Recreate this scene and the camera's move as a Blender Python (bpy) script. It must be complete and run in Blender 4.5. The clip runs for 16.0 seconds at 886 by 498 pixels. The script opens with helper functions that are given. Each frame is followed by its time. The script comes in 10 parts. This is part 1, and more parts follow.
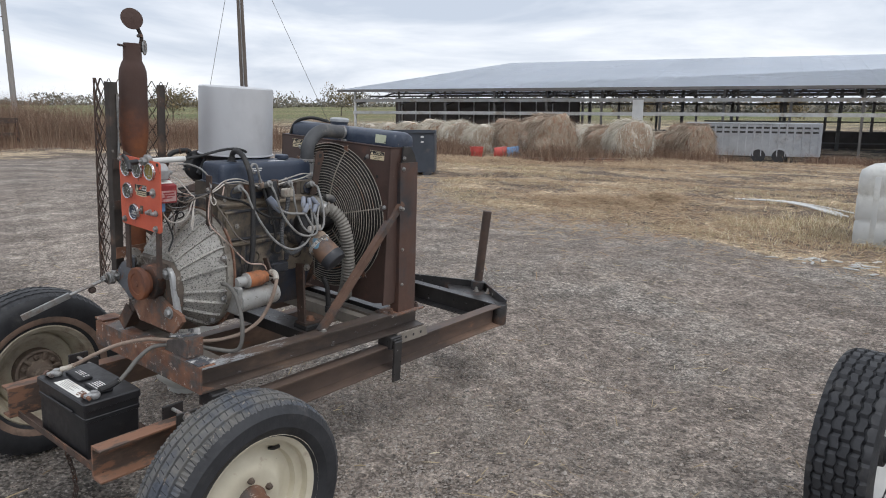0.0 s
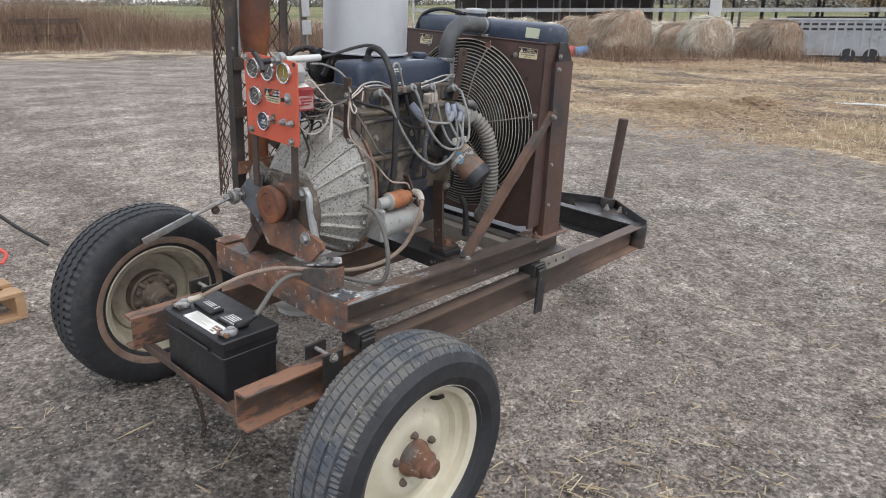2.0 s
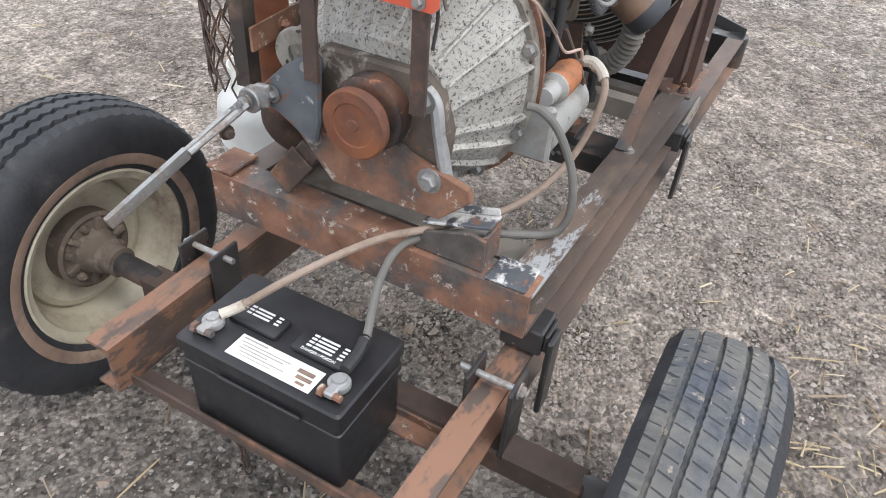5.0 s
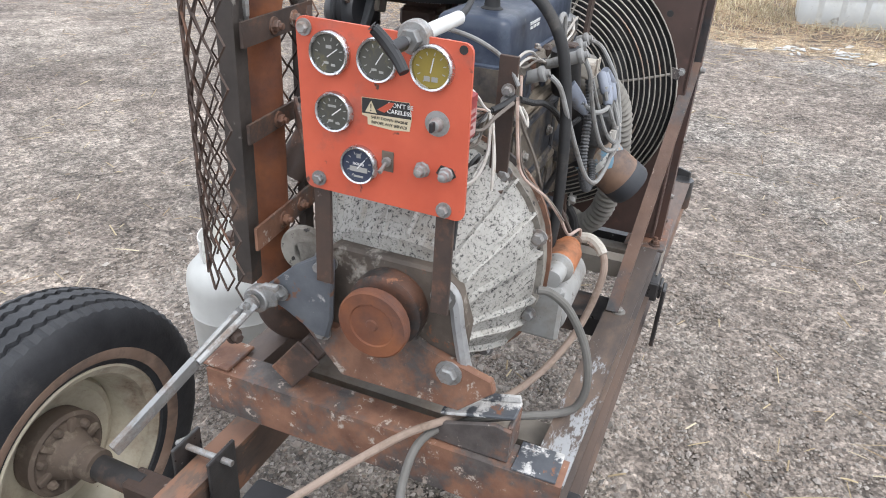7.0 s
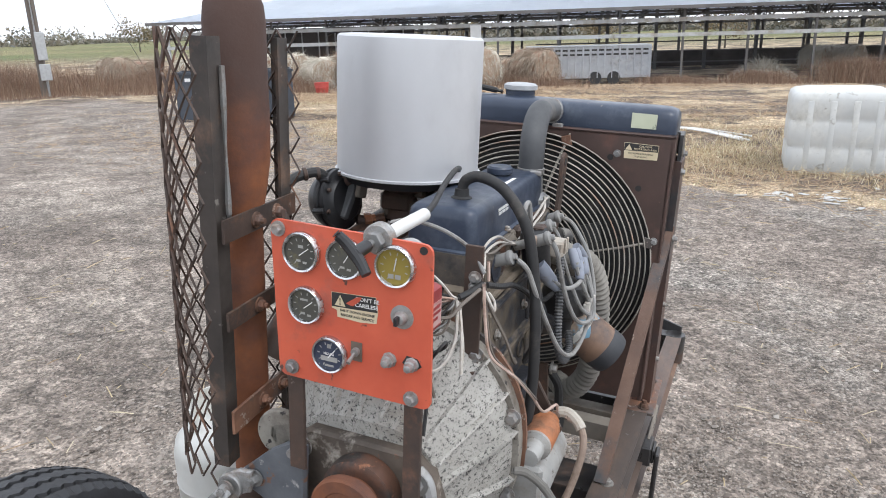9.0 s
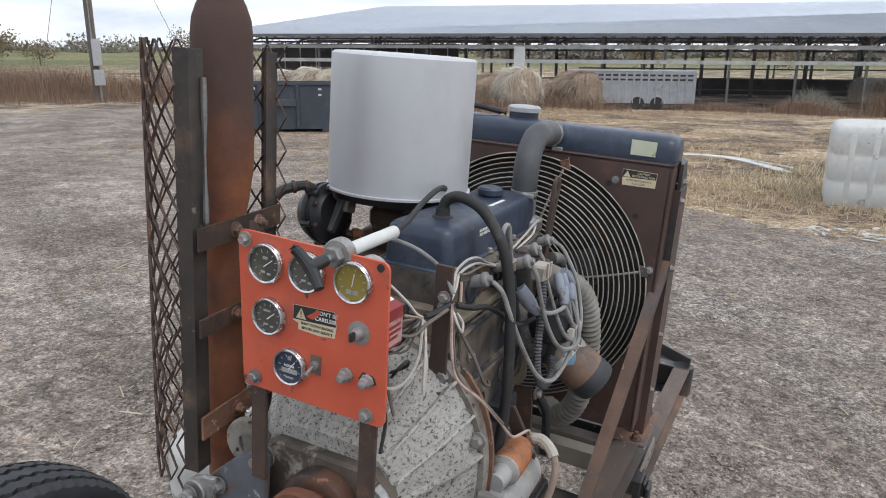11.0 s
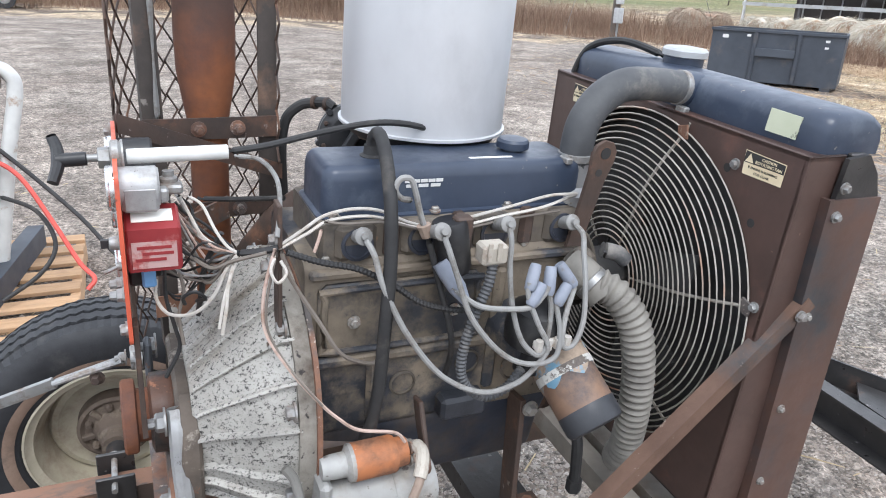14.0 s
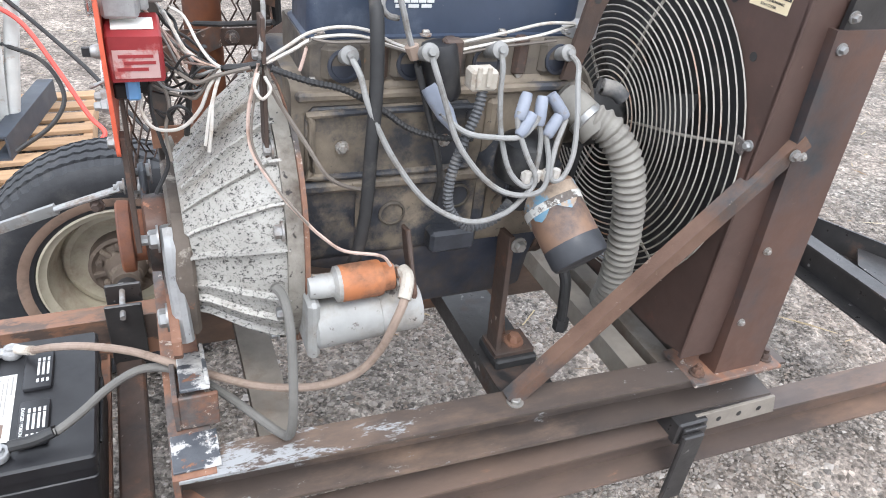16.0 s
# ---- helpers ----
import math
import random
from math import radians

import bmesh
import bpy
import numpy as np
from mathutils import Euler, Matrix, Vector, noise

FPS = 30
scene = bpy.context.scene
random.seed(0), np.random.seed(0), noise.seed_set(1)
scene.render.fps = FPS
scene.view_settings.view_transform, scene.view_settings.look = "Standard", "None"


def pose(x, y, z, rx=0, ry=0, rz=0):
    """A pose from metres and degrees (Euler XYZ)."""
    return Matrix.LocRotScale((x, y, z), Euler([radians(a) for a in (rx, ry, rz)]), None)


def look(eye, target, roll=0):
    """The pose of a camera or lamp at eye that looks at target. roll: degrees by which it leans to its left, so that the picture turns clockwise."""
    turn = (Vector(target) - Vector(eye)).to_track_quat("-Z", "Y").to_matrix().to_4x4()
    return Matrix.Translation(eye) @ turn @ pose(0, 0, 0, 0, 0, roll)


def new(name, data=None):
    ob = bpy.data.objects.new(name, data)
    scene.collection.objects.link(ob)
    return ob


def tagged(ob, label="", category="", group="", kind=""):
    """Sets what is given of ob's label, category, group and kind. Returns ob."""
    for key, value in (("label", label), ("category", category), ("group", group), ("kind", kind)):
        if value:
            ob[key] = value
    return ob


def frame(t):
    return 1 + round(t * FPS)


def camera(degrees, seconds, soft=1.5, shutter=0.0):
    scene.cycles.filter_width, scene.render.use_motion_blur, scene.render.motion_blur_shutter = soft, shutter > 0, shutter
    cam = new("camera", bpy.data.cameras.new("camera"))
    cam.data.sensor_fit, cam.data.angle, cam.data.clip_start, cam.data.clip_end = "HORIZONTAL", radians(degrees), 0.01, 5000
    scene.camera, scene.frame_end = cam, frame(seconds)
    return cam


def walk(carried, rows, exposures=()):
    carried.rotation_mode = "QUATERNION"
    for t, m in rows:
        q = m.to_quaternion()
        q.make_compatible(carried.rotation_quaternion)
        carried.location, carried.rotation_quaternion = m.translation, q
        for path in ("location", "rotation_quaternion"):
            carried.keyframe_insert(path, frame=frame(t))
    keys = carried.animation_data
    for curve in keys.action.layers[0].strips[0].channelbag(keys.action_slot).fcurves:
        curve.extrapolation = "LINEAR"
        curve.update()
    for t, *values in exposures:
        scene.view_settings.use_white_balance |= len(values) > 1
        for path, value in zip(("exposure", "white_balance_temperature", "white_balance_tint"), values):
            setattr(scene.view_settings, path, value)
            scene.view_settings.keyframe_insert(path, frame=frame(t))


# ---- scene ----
cam = camera(64.0, 16.0, soft=1.0)
PATH = [
    (0, (-1.253, -2.201, 1.455), (0.311, -1.015, 1.069), 0.23),
    (0.5, (-1.267, -2.121, 1.449), (0.275, -0.922, 1.020), 1.33),
    (1, (-1.305, -1.964, 1.458), (0.204, -0.741, 0.982), 1.42),
    (1.5, (-1.337, -1.845, 1.463), (0.159, -0.625, 0.934), 1.42),
    (2, (-1.194, -1.701, 1.422), (0.223, -0.445, 0.777), -0.20),
    (2.5, (-1.039, -1.548, 1.418), (0.318, -0.265, 0.702), -0.42),
    (3, (-0.965, -1.315, 1.379), (0.359, -0.060, 0.558), 1.11),
    (3.5, (-0.923, -1.073, 1.390), (0.421, 0.093, 0.478), 1.08),
    (3.7, (-0.884, -1.002, 1.376), (0.445, 0.123, 0.392), 1.22),
    (5.8, (-0.786, -0.429, 1.390), (0.665, 0.193, 0.163), 0.02),
    (6, (-0.781, -0.421, 1.404), (0.705, 0.192, 0.215), 0.40),
    (6.5, (-0.791, -0.415, 1.444), (0.795, 0.247, 0.421), -0.40),
    (7, (-0.793, -0.424, 1.464), (0.837, 0.251, 0.522), -0.44),
    (7.5, (-0.795, -0.427, 1.480), (0.881, 0.243, 0.617), -0.37),
    (8, (-0.796, -0.438, 1.503), (0.903, 0.248, 0.701), -0.69),
    (8.5, (-0.780, -0.452, 1.515), (0.954, 0.248, 0.803), -0.92),
    (9, (-0.778, -0.480, 1.535), (0.985, 0.269, 0.959), -1.66),
    (9.2, (-0.781, -0.488, 1.544), (0.991, 0.287, 1.038), -1.78),
    (11.3, (-0.712, -0.614, 1.531), (0.999, 0.267, 0.988), 1.39),
    (11.5, (-0.648, -0.669, 1.514), (1.026, 0.268, 0.947), 3.07),
    (12, (-0.512, -0.747, 1.521), (1.016, 0.356, 0.852), 3.00),
    (12.5, (-0.325, -0.722, 1.485), (1.037, 0.550, 0.760), 2.59),
    (13, (-0.204, -0.764, 1.511), (0.995, 0.666, 0.793), 2.76),
    (13.5, (-0.075, -0.894, 1.504), (0.841, 0.747, 0.819), 3.22),
    (14, (0.005, -1.005, 1.505), (0.792, 0.696, 0.806), 2.72),
    (14.5, (0.048, -1.058, 1.484), (0.771, 0.651, 0.740), 1.78),
    (15, (0.045, -1.062, 1.472), (0.758, 0.614, 0.646), 2.60),
    (15.5, (0.042, -1.060, 1.458), (0.747, 0.567, 0.534), 3.22),
    (16, (0.037, -1.054, 1.438), (0.734, 0.530, 0.436), 3.84),
]
walk(cam, [(t, look(eye, target, roll)) for t, eye, target, roll in PATH], exposures=[(0, 0.3, 6450, 10), (1.5, 0.47, 6450, 10), (2.5, 0.95, 6450, 10), (3.5, 1.12, 6450, 10), (6, 1.26, 6450, 10), (7, 1.24, 6400, 10), (9, 1.02, 6400, 10), (11.3, 0.52, 6400, 10), (12, 0.85, 6350, 10), (12.5, 0.95, 6300, 10), (13, 1.12, 6250, 10), (13.5, 1.22, 6200, 10), (14, 1.3, 6200, 10), (16, 1.66, 6250, 10)])

# ---- light and exposure ----
world = bpy.data.worlds.new("overcast_sky")
scene.world = world
world.use_nodes = True
wn, wl = world.node_tree.nodes, world.node_tree.links
wn.clear()
w_out = wn.new("ShaderNodeOutputWorld")
w_bg = wn.new("ShaderNodeBackground")
w_coord = wn.new("ShaderNodeTexCoord")
w_map = wn.new("ShaderNodeMapping")
w_map.inputs["Scale"].default_value = (1.0, 1.0, 4.5)
w_cloud = wn.new("ShaderNodeTexNoise")
w_cloud.inputs["Scale"].default_value = 2.6
w_cloud.inputs["Detail"].default_value = 6.0
w_cloud.inputs["Roughness"].default_value = 0.55
w_cloud.inputs["Distortion"].default_value = 0.4
w_ramp = wn.new("ShaderNodeValToRGB")
w_ramp.color_ramp.elements[0].position, w_ramp.color_ramp.elements[0].color = 0.34, (0.54, 0.60, 0.70, 1)
w_ramp.color_ramp.elements[1].position, w_ramp.color_ramp.elements[1].color = 0.62, (0.98, 1.0, 1.04, 1)
w_sky = wn.new("ShaderNodeTexSky")
w_sky.sky_type = "NISHITA"
w_sky.sun_disc = False
w_sky.sun_elevation, w_sky.sun_rotation = radians(38), radians(150)
w_mix = wn.new("ShaderNodeMix")
w_mix.data_type = "RGBA"
w_mix.inputs[0].default_value = 0.93
w_scale = wn.new("ShaderNodeVectorMath")
w_scale.operation = "SCALE"
w_scale.inputs["Scale"].default_value = 0.10
wl.new(w_coord.outputs["Generated"], w_map.inputs["Vector"])
wl.new(w_map.outputs["Vector"], w_cloud.inputs["Vector"])
wl.new(w_cloud.outputs["Fac"], w_ramp.inputs["Fac"])
wl.new(w_sky.outputs["Color"], w_scale.inputs[0])
wl.new(w_scale.outputs["Vector"], w_mix.inputs[6])
wl.new(w_ramp.outputs["Color"], w_mix.inputs[7])
wl.new(w_mix.outputs[2], w_bg.inputs["Color"])
w_bg.inputs["Strength"].default_value = 0.95
wl.new(w_bg.outputs["Background"], w_out.inputs["Surface"])
sun_data = bpy.data.lights.new("sun", "SUN")
sun_data.energy, sun_data.angle, sun_data.color = 0.8, radians(25), (1.0, 0.985, 0.96)
sun = new("sun", sun_data)
sun.matrix_world = look((-2, -9, 15), (0, 0, 0))
scene.view_settings.exposure = 0.0

# ---- materials ----


def surf(name, a, b, rough=0.7, metal=0.0, scale=12.0, stain=None, stain_scale=4.0, stain_lo=0.5, stain_hi=0.65,
         bump=0.15, bump_scale=60.0, stain_rough=0.9, vary=0.12, fleck=None, fleck_scale=90.0, fleck_lo=0.62, stretch=(1, 1, 1), detail=6.0,
         stain_metal=0.0, fleck_rough=None, fleck_detail=3.0, fleck_grit=0.5, worn_to=None, worn_above=0.0, smoke=None, smoke_from=0.0, smoke_to=1.0):
    """A worn surface: two tones, a stain or rust with a shape of its own, small flecks, fine relief."""
    m = bpy.data.materials.new(name)
    m.use_nodes = True
    n, l = m.node_tree.nodes, m.node_tree.links
    p = n["Principled BSDF"]
    co = n.new("ShaderNodeTexCoord")
    mp = n.new("ShaderNodeMapping")
    mp.inputs["Scale"].default_value = stretch
    info = n.new("ShaderNodeObjectInfo")
    off = n.new("ShaderNodeVectorMath")
    off.operation = "SCALE"
    off.inputs[0].default_value = (17.0, 9.0, 5.0)
    l.new(info.outputs["Random"], off.inputs["Scale"])
    l.new(co.outputs["Object"], mp.inputs["Vector"])
    l.new(off.outputs["Vector"], mp.inputs["Location"])

    def nz(s, d=6.0, r=0.6):
        t = n.new("ShaderNodeTexNoise")
        t.inputs["Scale"].default_value, t.inputs["Detail"].default_value, t.inputs["Roughness"].default_value = s, d, r
        l.new(mp.outputs["Vector"], t.inputs["Vector"])
        return t.outputs["Fac"]

    def ramp(src, lo, hi):
        t = n.new("ShaderNodeMapRange")
        t.inputs["From Min"].default_value, t.inputs["From Max"].default_value = lo, hi
        l.new(src, t.inputs["Value"])
        return t.outputs["Result"]

    def mix(f, x, y):
        t = n.new("ShaderNodeMix")
        t.data_type = "RGBA"
        if isinstance(f, float):
            t.inputs[0].default_value = f
        else:
            l.new(f, t.inputs[0])
        for sock, v in ((t.inputs[6], x), (t.inputs[7], y)):
            if isinstance(v, tuple):
                sock.default_value = (*v, 1)
            else:
                l.new(v, sock)
        return t.outputs[2]

    def mixf(f, x, y):
        t = n.new("ShaderNodeMix")
        l.new(f, t.inputs[0])
        for sock, v in ((t.inputs[2], x), (t.inputs[3], y)):
            if isinstance(v, float):
                sock.default_value = v
            else:
                l.new(v, sock)
        return t.outputs[0]

    col = mix(ramp(nz(scale, detail), 0.3, 0.7), a, b)
    r_out = mixf(ramp(nz(scale * 3.1), 0.3, 0.7), rough - 0.08, min(1.0, rough + 0.1))
    m_out = None
    if stain:
        f = ramp(nz(stain_scale, 9.0, 0.68), stain_lo, stain_hi)
        col = mix(f, col, mix(ramp(nz(stain_scale * 6, 6.0), 0.35, 0.65), stain, tuple(min(1, c * 1.55 + 0.005) for c in stain)))
        r_out = mixf(f, r_out, stain_rough)
        if metal != stain_metal:
            m_out = mixf(f, float(metal), float(stain_metal))
    if smoke:
        # a darker tone that takes over, raggedly, with height
        up = n.new("ShaderNodeSeparateXYZ")
        l.new(co.outputs["Object"], up.inputs["Vector"])
        rag = n.new("ShaderNodeMath")
        rag.operation = "MULTIPLY_ADD"
        rag.inputs[1].default_value = 0.16
        l.new(nz(14.0, 7.0, 0.7), rag.inputs[0])
        l.new(up.outputs["Z"], rag.inputs[2])
        col = mix(ramp(rag.outputs[0], smoke_from + 0.08, smoke_to + 0.08), col, smoke)
    if fleck:
        src = nz(fleck_scale, fleck_detail, fleck_grit)
        if worn_to:
            # paint scuffed through on the top face towards one end
            xyz = n.new("ShaderNodeSeparateXYZ")
            l.new(co.outputs["Object"], xyz.inputs["Vector"])
            both = n.new("ShaderNodeMath")
            both.operation = "MULTIPLY"
            l.new(ramp(xyz.outputs["X"], worn_to, worn_to * 0.3), both.inputs[0])
            l.new(ramp(xyz.outputs["Z"], worn_above - 0.002, worn_above), both.inputs[1])
            add = n.new("ShaderNodeMath")
            add.operation = "MULTIPLY_ADD"
            add.inputs[1].default_value = 0.17
            l.new(both.outputs[0], add.inputs[0])
            l.new(src, add.inputs[2])
            src = add.outputs[0]
        f = ramp(src, fleck_lo, fleck_lo + 0.05)
        col = mix(f, col, fleck)
        if fleck_rough is not None:
            r_out = mixf(f, r_out, fleck_rough)
    if vary:
        hsv = n.new("ShaderNodeHueSaturation")
        v = n.new("ShaderNodeMapRange")
        v.inputs["To Min"].default_value, v.inputs["To Max"].default_value = 1 - vary, 1 + vary
        l.new(info.outputs["Random"], v.inputs["Value"])
        l.new(v.outputs["Result"], hsv.inputs["Value"])
        l.new(col, hsv.inputs["Color"])
        col = hsv.outputs["Color"]
    l.new(col, p.inputs["Base Color"])
    l.new(r_out, p.inputs["Roughness"])
    p.inputs["Metallic"].default_value = metal
    if m_out is not None:
        l.new(m_out, p.inputs["Metallic"])
    if bump:
        bp = n.new("ShaderNodeBump")
        bp.inputs["Strength"].default_value, bp.inputs["Distance"].default_value = bump, 0.004
        l.new(nz(bump_scale, 5.0), bp.inputs["Height"])
        l.new(bp.outputs["Normal"], p.inputs["Normal"])
    return m


M_rail = surf("worn_brown_channel_iron", (0.062, 0.048, 0.043), (0.135, 0.092, 0.070), 0.55, scale=7.0, stain=(0.20, 0.122, 0.083), stain_scale=3.2, stain_lo=0.50, stain_hi=0.72, fleck=(0.36, 0.33, 0.30), fleck_scale=34, fleck_lo=0.70, fleck_detail=7.0, fleck_grit=0.7, bump=0.2, stain_rough=0.75, stretch=(0.4, 1, 1))
M_rail_worn = surf("scuffed_dark_channel_iron", (0.052, 0.044, 0.041), (0.110, 0.083, 0.069), 0.5, scale=7.0, stain=(0.195, 0.130, 0.092), stain_scale=3.6, stain_lo=0.51, stain_hi=0.68, fleck=(0.36, 0.365, 0.37), fleck_scale=34, fleck_lo=0.62, fleck_detail=8.0, fleck_grit=0.75, bump=0.2, stain_rough=0.75, stretch=(0.4, 1, 1), worn_to=0.50, worn_above=0.602)
M_rail_rusty = surf("channel_iron_rusted_at_one_end", (0.062, 0.048, 0.043), (0.135, 0.092, 0.070), 0.58, scale=7.0, stain=(0.20, 0.122, 0.083), stain_scale=3.2, stain_lo=0.50, stain_hi=0.72, fleck=(0.225, 0.118, 0.075), fleck_scale=14, fleck_lo=0.625, fleck_detail=8.0, fleck_grit=0.7, bump=0.25, stain_rough=0.75, stretch=(0.4, 1, 1), worn_to=0.24, worn_above=-1.0)
M_rail_black = surf("black_painted_steel", (0.022, 0.021, 0.022), (0.052, 0.049, 0.048), 0.34, stain=(0.095, 0.058, 0.042), stain_scale=6, stain_lo=0.57, stain_hi=0.7, fleck=(0.30, 0.29, 0.28), fleck_scale=30, fleck_lo=0.70)
M_rust = surf("rusted_steel", (0.125, 0.060, 0.039), (0.285, 0.145, 0.090), 0.72, scale=16.0, stain=(0.070, 0.060, 0.056), stain_scale=7, stain_lo=0.475, stain_hi=0.58, bump=0.45, fleck=(0.46, 0.39, 0.33), fleck_scale=36, fleck_lo=0.585, fleck_detail=8.0, fleck_grit=0.75, stain_rough=0.5)
M_brace = surf("brown_rusted_angle", (0.105, 0.060, 0.043), (0.185, 0.110, 0.078), 0.62, stain=(0.050, 0.049, 0.050), stain_scale=4, stain_lo=0.47, stain_hi=0.58, stain_rough=0.5, bump=0.3, fleck=(0.34, 0.27, 0.22), fleck_scale=40, fleck_lo=0.64, fleck_detail=7.0, fleck_grit=0.7)
M_stack = surf("rusted_exhaust_pipe", (0.135, 0.046, 0.022), (0.235, 0.085, 0.034), 0.82, stain=(0.062, 0.032, 0.026), stain_scale=5, stain_lo=0.45, stain_hi=0.66, bump=0.3, smoke=(0.070, 0.041, 0.033), smoke_from=0.66, smoke_to=0.78)
M_rust_dark = surf("dark_rusted_steel", (0.045, 0.034, 0.030), (0.090, 0.055, 0.040), 0.66, stain=(0.15, 0.075, 0.046), stain_scale=9, stain_lo=0.54, stain_hi=0.68, bump=0.3, fleck=(0.26, 0.22, 0.19), fleck_scale=60, fleck_lo=0.70)
M_panel = surf("orange_red_panel_paint", (0.50, 0.085, 0.045), (0.59, 0.115, 0.06), 0.42, stain=(0.27, 0.075, 0.05), stain_scale=9, stain_lo=0.58, stain_hi=0.72, stain_rough=0.7, fleck=(0.10, 0.05, 0.04), fleck_scale=55, fleck_lo=0.70, bump=0.08)
M_bell = surf("flaking_white_paint_on_cast", (0.30, 0.288, 0.262), (0.49, 0.472, 0.435), 0.62, stain=(0.17, 0.15, 0.125), stain_scale=6, stain_lo=0.52, stain_hi=0.66, fleck=(0.030, 0.028, 0.027), fleck_scale=170, fleck_lo=0.528, fleck_detail=9.0, fleck_grit=0.82, bump=0.55, bump_scale=70, stretch=(0.7, 1, 1))
M_bellflat = surf("dirty_grey_cast", (0.20, 0.18, 0.155), (0.36, 0.335, 0.29), 0.72, stain=(0.075, 0.058, 0.045), stain_scale=7, stain_lo=0.45, stain_hi=0.62, fleck=(0.035, 0.03, 0.028), fleck_scale=70, fleck_lo=0.62, bump=0.4)
M_block = surf("oily_brown_engine_block", (0.085, 0.070, 0.054), (0.255, 0.208, 0.155), 0.70, stain=(0.026, 0.028, 0.034), stain_scale=5, stain_lo=0.485, stain_hi=0.57, bump=0.4, bump_scale=40, stain_rough=0.42, fleck=(0.05, 0.045, 0.04), fleck_scale=80, fleck_lo=0.62, fleck_detail=7.0, fleck_grit=0.75)
M_head = surf("grimy_cylinder_head", (0.062, 0.052, 0.043), (0.165, 0.138, 0.108), 0.72, stain=(0.045, 0.042, 0.042), stain_scale=9, stain_lo=0.52, stain_hi=0.66, bump=0.4, bump_scale=40, fleck=(0.22, 0.13, 0.08), fleck_scale=50, fleck_lo=0.68)
M_navy = surf("dark_blue_engine_enamel", (0.027, 0.038, 0.062), (0.042, 0.056, 0.088), 0.36, stain=(0.115, 0.135, 0.165), stain_scale=5, stain_lo=0.54, stain_hi=0.85, stain_rough=0.55, bump=0.06, fleck=(0.22, 0.20, 0.17), fleck_scale=70, fleck_lo=0.72)
M_pan = surf("blue_black_oil_pan", (0.018, 0.022, 0.034), (0.035, 0.04, 0.055), 0.5, stain=(0.07, 0.055, 0.045), stain_scale=7, stain_lo=0.5, stain_hi=0.7, bump=0.15)
M_shroud = surf("brown_painted_fan_shroud", (0.060, 0.037, 0.031), (0.085, 0.051, 0.042), 0.42, stain=(0.135, 0.062, 0.045), stain_scale=4, stain_lo=0.56, stain_hi=0.75, bump=0.06, fleck=(0.22, 0.15, 0.11), fleck_scale=45, fleck_lo=0.73)
M_post = surf("brown_steel_post", (0.080, 0.046, 0.036), (0.135, 0.072, 0.053), 0.5, stain=(0.030, 0.030, 0.033), stain_scale=3, stain_lo=0.47, stain_hi=0.62, stain_rough=0.45, bump=0.12, fleck=(0.22, 0.16, 0.12), fleck_scale=40, fleck_lo=0.68, fleck_detail=7.0, fleck_grit=0.7)
M_guard = surf("fan_guard_wire", (0.20, 0.185, 0.160), (0.42, 0.39, 0.34), 0.6, 0.1, stain=(0.30, 0.15, 0.085), stain_scale=2.6, stain_lo=0.56, stain_hi=0.68, bump=0.1)
M_zinc = surf("dull_zinc_steel", (0.26, 0.26, 0.255), (0.38, 0.38, 0.375), 0.45, 0.65, stain=(0.15, 0.12, 0.10), stain_scale=25, stain_lo=0.48, stain_hi=0.64, bump=0.1)
M_bolt = surf("weathered_bolt", (0.28, 0.27, 0.25), (0.44, 0.42, 0.39), 0.5, 0.6, stain=(0.14, 0.08, 0.05), stain_scale=40, stain_lo=0.5, stain_hi=0.62, bump=0.2)
M_chrome = surf("gauge_bezel_chrome", (0.55, 0.55, 0.56), (0.68, 0.68, 0.69), 0.2, 1.0, stain=(0.25, 0.24, 0.22), stain_scale=60, stain_lo=0.55, stain_hi=0.75, bump=0.0)
M_galv = surf("galvanised_sheet", (0.56, 0.57, 0.59), (0.68, 0.69, 0.71), 0.48, 0.30, scale=2.2, stain=(0.45, 0.45, 0.465), stain_scale=2.5, stain_lo=0.45, stain_hi=0.75, stain_rough=0.5, stain_metal=0.45, bump=0.03, bump_scale=12, stretch=(1, 1, 0.6))
M_rubber = surf("weathered_tyre_rubber", (0.016, 0.017, 0.020), (0.034, 0.035, 0.039), 0.6, stain=(0.085, 0.080, 0.074), stain_scale=7, stain_lo=0.56, stain_hi=0.85, bump=0.25, bump_scale=120)
M_tread = surf("dusty_grey_tread", (0.085, 0.085, 0.084), (0.165, 0.156, 0.142), 0.85, stain=(0.050, 0.056, 0.068), stain_scale=8, stain_lo=0.44, stain_hi=0.60, fleck=(0.26, 0.225, 0.185), fleck_scale=35, fleck_lo=0.60, fleck_detail=7.0, fleck_grit=0.7, bump=0.25, bump_scale=120)


